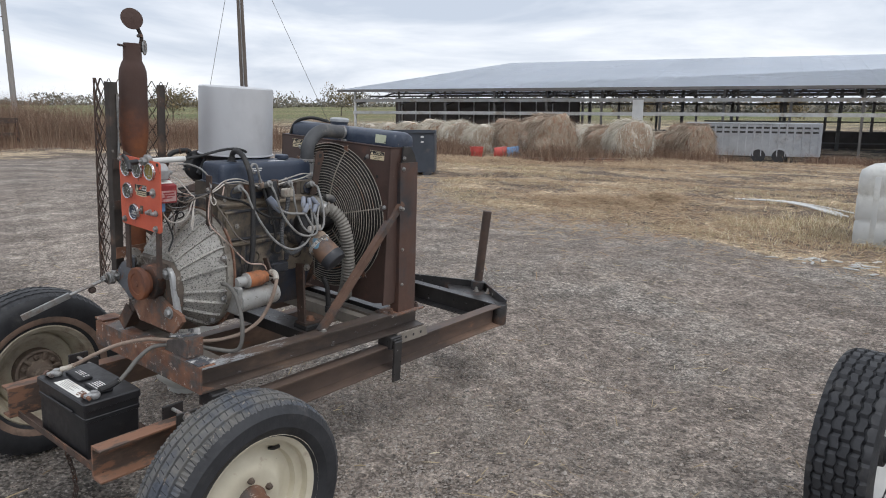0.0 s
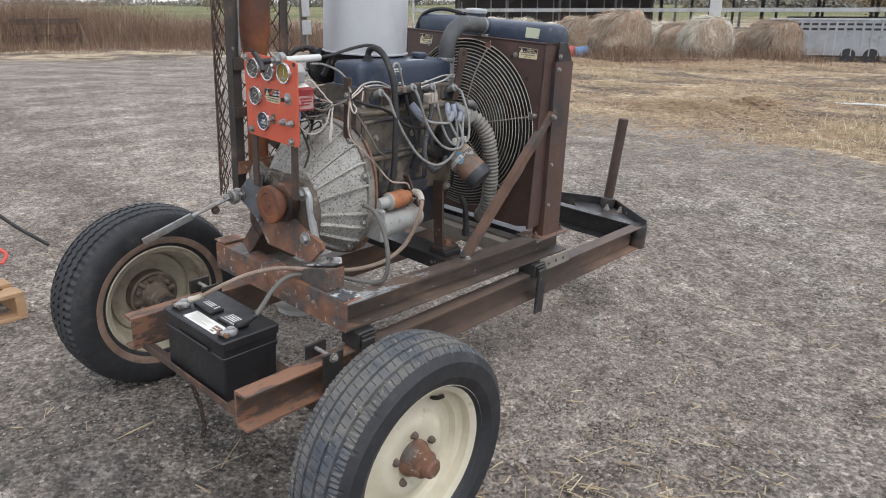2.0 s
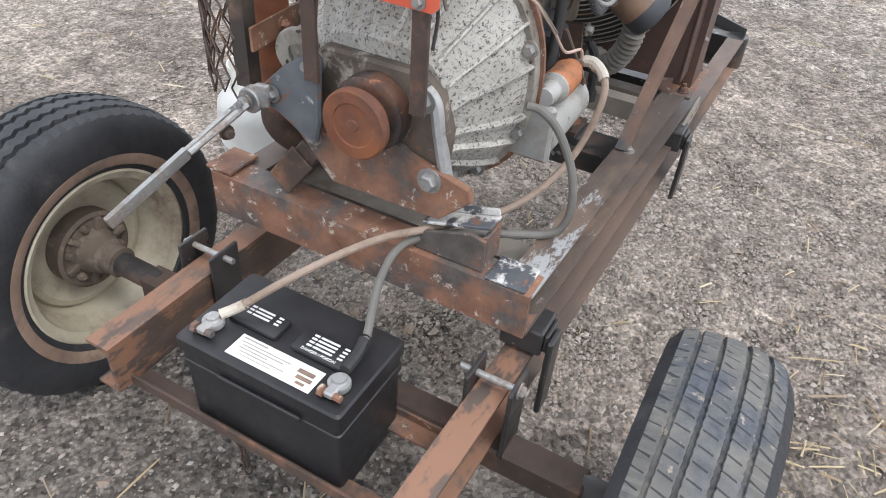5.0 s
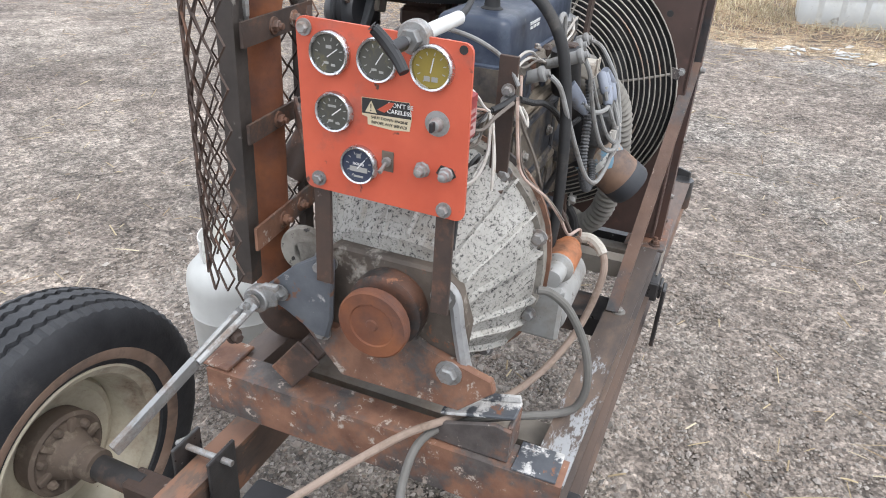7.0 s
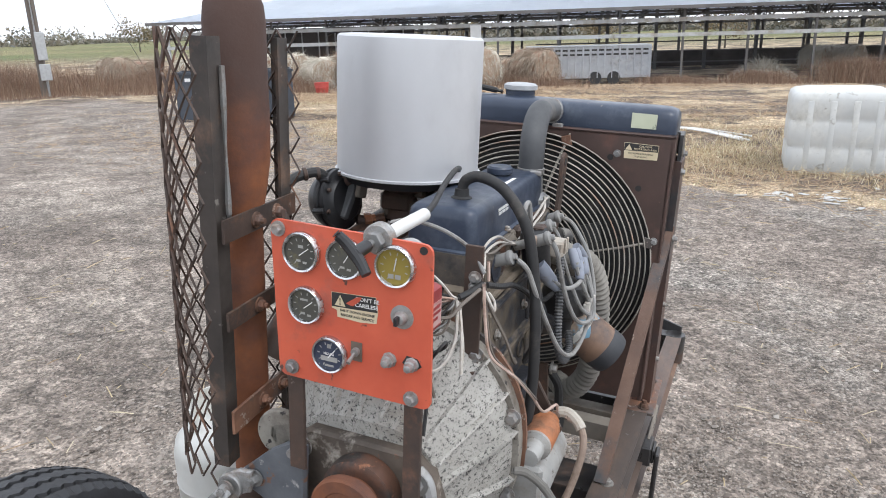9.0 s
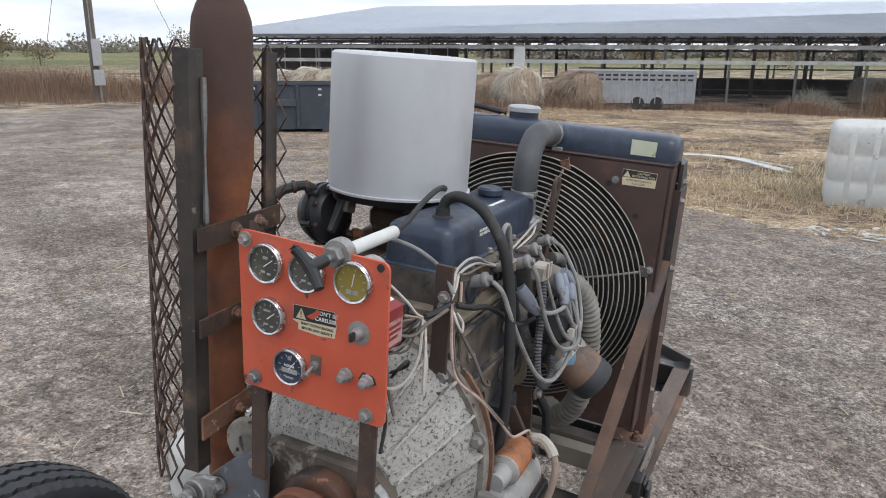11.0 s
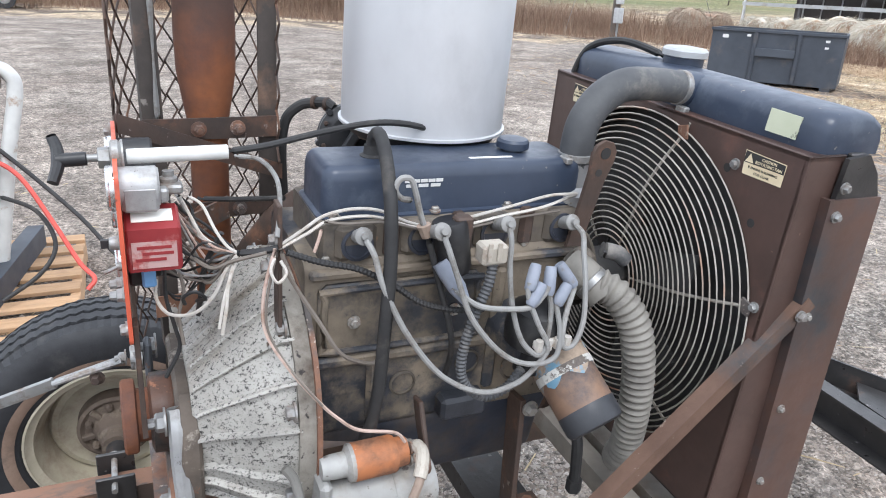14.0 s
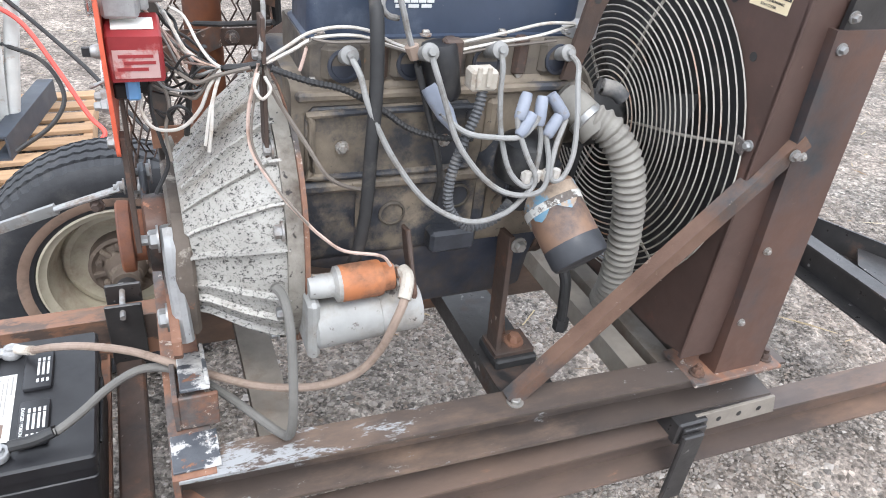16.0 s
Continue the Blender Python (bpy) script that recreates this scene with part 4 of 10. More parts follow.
        for i in range(6):
            a = 2 * math.pi * i / 6 + 0.2
            e = Vector((math.cos(a), 0, math.sin(a)))
            bm = bmesh.new()
            mm = Matrix.Translation(C + e * 0.062 - s * 0.028) @ Matrix.Rotation(-a, 4, "Y")
            box(bm, -0.018, 0.018, -0.007, 0.007, -0.007, 0.007, 0.002, mm)
            part("rib", bm, M_hub, d)
            bm = bmesh.new()
            q = C + Vector((math.cos(a + 0.5), 0, math.sin(a + 0.5))) * 0.064 - s * 0.024
            lathe(bm, q, -s, [(0.010, 0), (0.010, 0.008), (0.006, 0.014)], 8)
            part("stud", bm, M_hub, d)


trailer = thing("engine_trailer", "home-built two-wheel steel trailer of rusty brown channel iron", "trailer", (-0.08, 0, 0.05))
SEC = c_section(0.057, 0.088, 0.008)
SEC2 = c_section(0.052, 0.105, 0.008)
for side, yy in ((-1, yr), (1, yl)):
    bm = bmesh.new()
    a, b = (0.0, yy(0.0) - side * 0.057, 0.570), (1.09, yy(1.09) - side * 0.057, 0.570)
    sweep(bm, a, b, SEC, (0, side, 0))
    part("upper_rail", bm, M_rail_worn if side < 0 else M_rail, trailer, "brown channel-iron rail with scraped paint")
    bm = bmesh.new()
    o = -0.318 if side < 0 else 0.335
    a, b = (-0.338, o + 0.0104 - side * 0.052, 0.394), (1.733, o - 0.0525 - side * 0.052, 0.436)
    sweep(bm, a, b, SEC2, (0, side, 0))
    part("lower_rail", bm, M_rail_rusty, trailer, "rusty channel-iron drawbar rail")
# rear cross channel of the engine skid
bm = bmesh.new()
sweep(bm, (0.052, -0.306, 0.570), (0.052, 0.345, 0.570), c_section(0.060, 0.090, 0.009), (-1, 0, 0))
for v in bm.verts:
    v.co.x = 0.052 - v.co.x - 0.008
part("rear_cross_channel", bm, M_rust, trailer, "flaking rusty cross channel")
bm = bmesh.new()
box(bm, -0.004, 0.075, 0.300, 0.362, 0.661, 0.668, 0.002)
part("end_tab", bm, M_rust, trailer, "orange-rusted flat end tab")
# rusty angle and black clip where the cables pass
bm = bmesh.new()
slab(bm, [(-0.216, 0.662), (-0.216, 0.722), (-0.190, 0.728), (-0.105, 0.700), (-0.088, 0.662)], "x", 0.004, 0.012, 0.001)
box(bm, 0.012, 0.068, -0.216, -0.208, 0.662, 0.726, 0.002)
part("cable_bracket", bm, M_rust, trailer, "rusty angle bracket")
bm = bmesh.new()
tilt = Matrix.Translation((0.036, -0.150, 0.722)) @ Matrix.Rotation(radians(-16), 4, "X")
box(bm, -0.020, 0.022, -0.070, 0.056, -0.003, 0.003, 0.0015, tilt)
box(bm, 0.016, 0.022, -0.070, 0.056, 0.0035, 0.016, 0.0015, tilt)
part("cable_clip", bm, M_chipped, trailer, "dark angle clip with flaking paint")
bm = bmesh.new()
box(bm, -0.006, 0.060, -0.296, -0.226, 0.6605, 0.665, 0.001)
part("end_plate", bm, M_chipped, trailer, "black and white flaking end plate")
# front cross channel, hitch limbs, hitch post
bm = bmesh.new()
sweep(bm, (1.738, -0.365, 0.436), (1.738, 0.285, 0.436), c_section(0.052, 0.105, 0.008), (-1, 0, 0))
part("front_cross_channel", bm, M_rail_black, trailer, "black cross channel of the drawbar")
bm = bmesh.new()
lathe(bm, (1.718, -0.345, 0.436), (0, 0, 1), [(0.035, 0), (0.037, 0.004), (0.037, 0.101), (0.035, 0.105)], 20)
part("corner_cap", bm, M_rail_black, trailer)
for p, q in (((1.773, 0.285), (1.958, -0.085)), ((1.958, -0.085), (1.748, -0.365))):
    bm = bmesh.new()
    d = Vector((q[0] - p[0], q[1] - p[1], 0)).normalized()
    nrm = Vector((-d.y, d.x, 0))
    if nrm.x > 0:
        nrm = -nrm
    sweep(bm, (*p, 0.476), (*q, 0.476), l_section(0.050, 0.085, 0.007), nrm)
    part("hitch_limb", bm, M_rail_black, trailer, "black angle-iron hitch limb")
bm = bmesh.new()
slab(bm, [(1.938, -0.075), (1.748, -0.34), (1.773, 0.02), (1.853, 0.09)], "z", 0.518, 0.526)
part("hitch_plate", bm, M_rail_black, trailer)
bm = bmesh.new()
cyl(bm, (1.903, -0.075, 0.521), (1.925, -0.088, 0.962), 0.0235, 20, bev=0.002)
part("hitch_post", bm, M_rust_dark, trailer, "upright round steel bar")
bm = bmesh.new()
lathe(bm, (1.903, -0.075, 0.521), (0.02, -0.015, 0.46), [(0.036, 0), (0.036, 0.05), (0.026, 0.055)], 20)
part("post_collar", bm, M_rail_black, trailer)
for q in ((1.858, -0.10, 0.526), (1.873, -0.165, 0.526)):
    bolt(trailer, q, (0, 0, 1), 0.011, 0.012, stub=0.01)
# axle and its clamps
bm = bmesh.new()
box(bm, -0.108, -0.052, -0.48, 0.50, 0.340, 0.396, 0.005)
part("axle_beam", bm, M_rust_dark, trailer, "dark rusty square axle tube")
for s, c in ((-1, (-0.068, -0.612, 0.362)), (1, (-0.080, 0.690, 0.380))):
    bm = bmesh.new()
    cyl(bm, (-0.078, s * 0.47, 0.372), (c[0], c[1] - s * 0.03, c[2]), 0.026, 16)
    part("spindle", bm, M_rail_black, trailer)
    wheel(trailer, c, s, s < 0)
for s in (-1, 1):
    o = (-0.318 if s < 0 else 0.335)
    for x in (-0.075,):
        bm = bmesh.new()
        box(bm, x - 0.036, x + 0.036, min(o + s * 0.012, o + s * 0.020), max(o + s * 0.012, o + s * 0.020), 0.385, 0.546, 0.002)
        box(bm, x - 0.036, x + 0.036, min(o - s * 0.056, o - s * 0.064), max(o - s * 0.056, o - s * 0.064), 0.385, 0.546, 0.002)
        part("axle_tab", bm, M_rail_black, trailer, "black bolted axle tab")
        bolt(trailer, (x - 0.002, o + s * 0.020, 0.530), (0, s, 0), 0.010, 0.008, stub=0.004, mat=M_zinc)
        bm = bmesh.new()
        cyl(bm, (x - 0.002, o - s * 0.085, 0.530), (x - 0.002, o + s * 0.020, 0.530), 0.006, 10)
        part("stud", bm, M_zinc, trailer)
# rear tie and battery tray
bm = bmesh.new()
sweep(bm, (-0.312, -0.265, 0.386), (-0.312, 0.315, 0.392), l_section(0.038, 0.022, 0.005), (1, 0, 0))
part("tray_angle", bm, M_rust_dark, trailer, "scraped angle-iron battery tray bar")
bm = bmesh.new()
sweep(bm, (-0.118, -0.28, 0.386), (-0.118, 0.30, 0.390), l_section(0.040, 0.020, 0.005), (-1, 0, 0))
part("tray_angle", bm, M_rust, trailer)
# skid clamps: blocks that tie the skid to the trailer rails
for x in (0.055, 0.895):
    bm = bmesh.new()
    y = yr(x)
    box(bm, x - 0.034, x + 0.034, y - 0.022, y + 0.055, 0.512, 0.566, 0.004)
    box(bm, x - 0.026, x + 0.026, y - 0.030, y - 0.0225, 0.520, 0.558, 0.002)
    box(bm, x - 0.034, x + 0.014, y - 0.042, y - 0.031, 0.375, 0.552, 0.003)
    part("skid_clamp", bm, M_rail_black, trailer, "black steel skid clamp")
bm = bmesh.new()
slab(bm, [(0.930, 0.522), (1.115, 0.522), (1.100, 0.568), (0.905, 0.568)], "y", -0.352, -0.345, 0.001)
spacer = part("spacer_plate", bm, M_dust, trailer, "tan perforated spacer plate")
for x in (0.965, 1.015, 1.065):
    bm = bmesh.new()
    lathe(bm, (x, -0.3521, 0.546), (0, -1, 0), [(0.006, 0), (0.006, 0.0006)], 12)
    part("hole", bm, M_ink, spacer)
# engine mount cross bars between the skid rails
for x, w, z, mat, lab in ((0.540, 0.105, 0.575, M_rail_black, "black wide cross channel under the engine"), (0.785, 0.042, 0.600, M_dust, "dusty grey cross bar"), (0.850, 0.042, 0.600, M_dust, "dusty grey cross bar"), (0.925, 0.065, 0.605, M_rail_black, "black cross channel under the radiator")):
    bm = bmesh.new()
    sweep(bm, (x, yr(x) + 0.057, z), (x, yl(x) - 0.057, z), c_section(w, 0.045, 0.006), (1, 0, 0))
    part("cross_bar", bm, mat, trailer, lab)
bm = bmesh.new()
sweep(bm, (0.125, yr(0.125) + 0.057, 0.575), (0.125, yl(0.125) - 0.057, 0.575), c_section(0.06, 0.03, 0.006), (1, 0, 0))
part("cross_bar", bm, M_dust, trailer, "dusty brown cross bar")
# radiator foot plates and paint-worn strip on the near rail
for s, yy in ((-1, yr), (1, yl)):
    bm = bmesh.new()
    box(bm, 0.868, 1.072, yy(0.97) - 0.012, yy(0.97) + 0.088 if s < 0 else yy(0.97) + 0.012, 0.651, 0.660, 0.002) if s < 0 else box(bm, 0.868, 1.072, yy(0.97) - 0.088, yy(0.97) + 0.012, 0.651, 0.660, 0.002)
    part("foot_plate", bm, M_rust, trailer, "rusty foot plate")
    for x in (0.89, 1.05):
        bolt(trailer, (x, yy(0.97) + (0.015 if s < 0 else -0.015), 0.660), (0, 0, 1), 0.010, 0.010, stub=0.008, mat=M_rust_dark)

# ---- the engine ----
engine = thing("engine", "grimy four-cylinder stationary engine with dark blue rocker cover", "engine", (0.4, 0.015, 0.60))
YC = 0.012
bm = bmesh.new()
loft(bm, [rrect(x, YC, zc, hy, hz, 0.02) for x, zc, hy, hz in ((0.205, 1.004, 0.115, 0.147), (0.215, 1.004, 0.118, 0.150), (0.640, 1.004, 0.118, 0.150), (0.655, 1.004, 0.11, 0.142))])
block = part("block", bm, M_block, engine, "oily brown cast-iron engine block")
# ribs, freeze plugs and side cover on the near side of the block
ys = YC - 0.118
bm = bmesh.new()
slab(bm, [(0.222, 1.016), (0.222, 1.108), (0.234, 1.120), (0.466, 1.120), (0.478, 1.108), (0.478, 1.016), (0.466, 1.004), (0.234, 1.004)], "y", ys - 0.007, ys + 0.01, 0.003)
sc = part("side_cover", bm, M_block, block, "pressed side cover, brown with oil")
bm = bmesh.new()
bead = [(0.231, 1.024), (0.231, 1.100), (0.242, 1.111), (0.458, 1.111), (0.469, 1.100), (0.469, 1.024), (0.458, 1.013), (0.242, 1.013), (0.231, 1.024)]
tube(bm, [(x, ys - 0.008, z) for x, z in bead], 0.0055, 8, 3)
part("cover_bead", bm, M_block, sc)
for x, z in ((0.274, 1.060), (0.432, 1.060)):
    bolt(sc, (x, ys - 0.009, z), (0, -1, 0), 0.007, 0.006)
bm = bmesh.new()
box(bm, 0.21, 0.655, ys - 0.012, ys + 0.02, 0.985, 1.005, 0.006)
box(bm, 0.21, 0.655, ys - 0.010, ys + 0.02, 1.128, 1.142, 0.004)
box(bm, 0.50, 0.520, ys - 0.010, ys + 0.02, 0.90, 1.12, 0.006)
box(bm, 0.30, 0.318, ys - 0.008, ys + 0.02, 0.88, 0.99, 0.006)
box(bm, 0.42, 0.50, ys - 0.030, ys + 0.02, 0.865, 0.905, 0.006)
part("cast_rib", bm, M_block, block)
for x, z, r in ((0.36, 0.935, 0.022), (0.47, 0.955, 0.022), (0.56, 0.93, 0.026)):
    bm = bmesh.new()
    lathe(bm, (x, ys + 0.004, z), (0, -1, 0), [(r, 0), (r, 0.006), (r * 0.85, 0.008), (r * 0.8, 0.003)], 20)
    part("core_plug", bm, M_head, block)
# head with plug bosses
bm = bmesh.new()
loft(bm, [rrect(x, YC - 0.026, 1.172, hy, 0.034, 0.008) for x, hy in ((0.226, 0.076), (0.232, 0.082), (0.655, 0.082))])
head = part("cylinder_head", bm, M_head, engine, "rust-stained cylinder head")
PLUGS = [(0.277, -0.121, 1.197), (0.375, -0.158, 1.211), (0.491, -0.132, 1.203), (0.612, -0.119, 1.192)]
for x, y, z in PLUGS:
    bm = bmesh.new()
    box(bm, x - 0.030, x + 0.030, YC - 0.118, YC - 0.085, 1.150, 1.205, 0.008)
    pb_ = part("plug_boss", bm, M_head, head)
    bm = bmesh.new()
    lathe(bm, (x, YC - 0.117, 1.176), (0, -1, 0.1), [(0.0235, 0), (0.0235, 0.003), (0.019, 0.004), (0.017, 0.001), (0.0, 0.001)], 22)
    part("plug_recess", bm, M_pan, pb_, "dark oily plug recess")
for x in (0.33, 0.435, 0.55):
    bm = bmesh.new()
    box(bm, x - 0.012, x + 0.012, YC - 0.116, YC - 0.095, 1.15, 1.21, 0.006)
    part("plug_boss", bm, M_rust_dark, head)
# rocker cover
bm = bmesh.new()


def rock(z, g):
    return [Vector((0.444 + p.x, YC - 0.032 + p.y, z)) for p in rrect_z(0, 0, 0, 0.211 - g, 0.062 - g, 0.020 - min(g, 0.012) * 0.5, 5)]


loft(bm, [rock(1.200, -0.006), rock(1.209, -0.006), rock(1.211, 0.0), rock(1.258, 0.001), rock(1.270, 0.0035), rock(1.276, 0.009), rock(1.278, 0.018)])
rocker = part("rocker_cover", bm, M_navy, engine, "glossy dark blue pressed rocker cover, scuffed", 50)
bm = bmesh.new()
lathe(bm, (0.320, -0.024, 1.274), (0, 0, 1), [(0.018, 0), (0.018, 0.005), (0.013, 0.008), (0.012, 0.020), (0.008, 0.021)], 18)
part("breather_grommet", bm, M_hose, rocker, "black rubber breather grommet")
for x, y, r in ((0.557, -0.014, 0.026),):
    bm = bmesh.new()
    lathe(bm, (x, y, 1.266), (0, 0, 1), [(r * 0.7, 0), (r * 0.7, 0.014), (r, 0.016), (r, 0.026), (r * 0.86, 0.030), (r * 0.4, 0.031)], 20)
    part("filler_cap", bm, M_navy, rocker, "dark ribbed cap")
# oil pan
bm = bmesh.new()
loft(bm, [rrect_z(z, x, YC, hx, hy, 0.03, 4) for z, x, hx, hy in ((0.862, 0.43, 0.222, 0.112), (0.85, 0.43, 0.224, 0.114), (0.80, 0.50, 0.15, 0.10), (0.735, 0.52, 0.125, 0.095), (0.722, 0.52, 0.11, 0.085))])
part("oil_pan", bm, M_pan, engine, "blue-black sheet oil pan")
# bell housing
bm = bmesh.new()


def bell_ring(x, yc, zc, ry, rz, e=2.6, n=48):
    out = []
    for i in range(n):
        a = 2 * math.pi * i / n
        c, s = math.cos(a), math.sin(a)
        k = (abs(c) ** e + abs(s) ** e) ** (-1 / e)
        out.append(Vector((x, yc + ry * k * c, zc + rz * k * s)))
    return out


BZ = 0.900
loft(bm, [bell_ring(0.050, 0.012, 0.875, 0.118, 0.105, 3.2), bell_ring(0.074, 0.012, 0.882, 0.130, 0.120, 3.0), bell_ring(0.122, 0.012, 0.893, 0.168, 0.165, 2.5),
          bell_ring(0.165, 0.012, BZ, 0.192, 0.198, 2.3), bell_ring(0.190, 0.012, BZ, 0.198, 0.206, 2.2)])
bell = part("bell_housing", bm, M_bell, engine, "cast bell housing with flaking white paint", 30)
bm = bmesh.new()
loft(bm, [bell_ring(0.180, 0.012, BZ, 0.206, 0.212, 2.2), bell_ring(0.204, 0.012, BZ, 0.206, 0.212, 2.2)])
part("flange", bm, M_bellflat, bell)
bm = bmesh.new()
loft(bm, [bell_ring(0.203, 0.012, BZ, 0.212, 0.218, 2.3), bell_ring(0.210, 0.012, BZ, 0.212, 0.218, 2.3)])
part("back_plate", bm, M_rust, bell, "rust-brown engine back plate")
for a in (192, 205, 168, 220, 150, 134, 240, 118, 100, 82, 64, 46, 300, 320, 345, 10, 28):
    t = radians(a)
    bm = bmesh.new()
    c, s = math.cos(t), math.sin(t)
    pts = []
    for x, zc, ry, rz, e in ((0.054, 0.875, 0.118, 0.105, 3.2), (0.074, 0.882, 0.130, 0.120, 3.0), (0.122, 0.893, 0.168, 0.165, 2.5), (0.165, BZ, 0.192, 0.198, 2.3), (0.184, BZ, 0.2, 0.207, 2.2)):
        k = (abs(c) ** e + abs(s) ** e) ** (-1 / e)
        pts.append(Vector((x, 0.012 + ry * k * c, zc + rz * k * s)))
    side = Vector((0, -s, c)) * 0.0035
    rings = []
    for i, p in enumerate(pts):
        o = Vector((0, c, s)).normalized() * (0.010 if i < 4 else 0.006)
        rings.append([p - side * 1.4 - o * 0.4, p - side * 0.6 + o, p + side * 0.6 + o, p + side * 1.4 - o * 0.4])
    loft(bm, rings)
    part("rib", bm, M_bell, bell)
for a in (160, 200, 128, 232, 95, 60, 20, 330):
    t = radians(a)
    bolt(bell, (0.176, 0.012 + 0.205 * math.cos(t), BZ + 0.208 * math.sin(t)), (-1, 0, 0), 0.010, 0.010, mat=M_zinc)
# adaptor casting and mounting plates at the output end
bm = bmesh.new()
slab(bm, [(0.168, 0.815), (0.172, 0.865), (0.125, 0.935), (0.10, 0.955), (-0.075, 0.955), (-0.105, 0.93), (-0.125, 0.87), (-0.115, 0.76), (0.06, 0.74)], "x", 0.030, 0.060, 0.005)
adaptor = part("adaptor_plate", bm, M_cast, engine, "grimy cast adaptor plate")
bm = bmesh.new()
slab(bm, [(0.172, 0.822), (0.082, 0.722), (-0.125, 0.724), (-0.180, 0.778), (-0.174, 0.798), (-0.066, 0.822), (-0.05, 0.835), (0.05, 0.84), (0.09, 0.81)], "x", 0.014, 0.028, 0.002)
part("mount_plate", bm, M_rust, adaptor, "ragged rusty mounting plate")
bm = bmesh.new()
tube(bm, [(0.030, -0.080, 0.938), (0.030, -0.100, 0.918), (0.030, -0.110, 0.87), (0.032, -0.122, 0.81), (0.034, -0.134, 0.765)], 0.0105, 8, 5)
for v in bm.verts:
    v.co.x = 0.030 + (v.co.x - 0.030) * 1.2
part("side_lug", bm, M_alu, adaptor, "bare metal bracket arm")
bm = bmesh.new()
wedge = Matrix.Translation((0.040, 0.160, 0.726)) @ Matrix.Rotation(radians(38), 4, "X")
box(bm, -0.024, 0.024, -0.022, 0.022, -0.062, 0.052, 0.004, wedge)
box(bm, -0.030, -0.0245, -0.026, 0.026, -0.062, 0.030, 0.002, wedge)
part("mount_wedge", bm, M_rust_dark, adaptor, "dark rusty mount block")
for y, z in ((-0.088, 0.923), (0.107, 0.932)):
    bolt(adaptor, (0.016, y, z), (-1, 0, 0), 0.014, 0.012, stub=0.014, mat=M_zinc)
bolt(adaptor, (0.014, -0.106, 0.793), (-1, 0, 0), 0.015, 0.012, mat=M_zinc)
bolt(adaptor, (0.014, 0.115, 0.800), (-1, 0, 0), 0.011, 0.010, mat=M_zinc)
bm = bmesh.new()
lathe(bm, (0.030, 0.000, 0.880), (-1, 0, 0), [(0.060, 0), (0.062, 0.01), (0.060, 0.03), (0.050, 0.034)], 28)
part("bearing_collar", bm, M_greasy, adaptor)
bm = bmesh.new()
lathe(bm, (0.002, 0.000, 0.879), (-1, 0, 0), [(0.040, 0), (0.040, 0.022), (0.054, 0.024), (0.056, 0.028), (0.056, 0.040), (0.053, 0.043), (0.036, 0.043), (0.034, 0.041), (0.010, 0.041), (0.008, 0.043)], 36)
part("output_hub", bm, M_stack, adaptor, "rust-orange round output hub")

# ---- radiator ----
radiator = thing("radiator", "large radiator with dark blue top tank and brown fan shroud", "radiator", (0.93, 0.0, 0.66))
# shroud: a plate with a round hole
bm = bmesh.new()
FC, FR = Vector((0.845, 0.0, 1.03)), 0.302
hole, rim_pts = [], []
N = 64
for i in range(N):
    a = 2 * math.pi * i / N
    c, s = math.cos(a), math.sin(a)
    hole.append((FR * c, FC.z + FR * s))
    hy, zt, zb = 0.318, 1.345, 0.70
    k = min(hy / max(abs(c), 1e-6), (zt - FC.z) / s if s > 1e-6 else 9, (zb - FC.z) / s if s < -1e-6 else 9)
    rim_pts.append((c * k, FC.z + s * k))
rows = []
for x, pts in ((0.842, hole), (0.842, rim_pts), (0.848, rim_pts), (0.848, hole)):
    rows.append([bm.verts.new((x, y, z)) for y, z in pts])
for a, b in zip(rows, rows[1:] + rows[:1]):
    for i in range(N):
        j = (i + 1) % N
        bm.faces.new((a[i], a[j], b[j], b[i]))
shroud = part("fan_shroud", bm, M_shroud, radiator, "brown painted sheet shroud round the fan")
for y0, y1, z0, z1 in ((-0.322, -0.312, 0.70, 1.348), (0.312, 0.322, 0.70, 1.348), (-0.322, 0.322, 1.338, 1.348)):
    bm = bmesh.new()
    box(bm, 0.842, 0.915, y0, y1, z0, z1, 0.002)
    part("shroud_side", bm, M_shroud, shroud)
bm = bmesh.new()
box(bm, 0.895, 0.955, -0.30, 0.30, 0.70, 1.34, 0.004)
part("core", bm, M_hose, radiator, "dark finned radiator core")
# top tank
bm = bmesh.new()


def tank_ring(y, g):
    prof = [(0.862, 1.346), (0.860, 1.378), (0.864, 1.392), (0.874, 1.401), (0.892, 1.405), (0.925, 1.407), (0.960, 1.403), (0.982, 1.390), (0.990, 1.370), (0.990, 1.346)]
    return [Vector((0.925 + (x - 0.925) * g, y, 1.346 + (z - 1.346) * g)) for x, z in prof]


loft(bm, [tank_ring(y, g) for y, g in ((-0.318, 0.80), (-0.312, 0.92), (-0.298, 0.99), (-0.27, 1.0), (0.25, 1.0), (0.276, 0.99), (0.289, 0.92), (0.295, 0.80))])
tank = part("top_tank", bm, M_navy, radiator, "glossy dark blue radiator header tank", 50)
bm = bmesh.new()
lathe(bm, (0.940, 0.066, 1.400), (0, 0, 1), [(0.036, 0), (0.036, 0.018), (0.030, 0.019)], 28)
part("filler_neck", bm, M_navy, tank)
bm = bmesh.new()
rows = lathe(bm, (0.940, 0.066, 1.418), (0, 0, 1), [(0.036, 0), (0.041, 0.002), (0.041, 0.012), (0.036, 0.016), (0.020, 0.018)], 28)
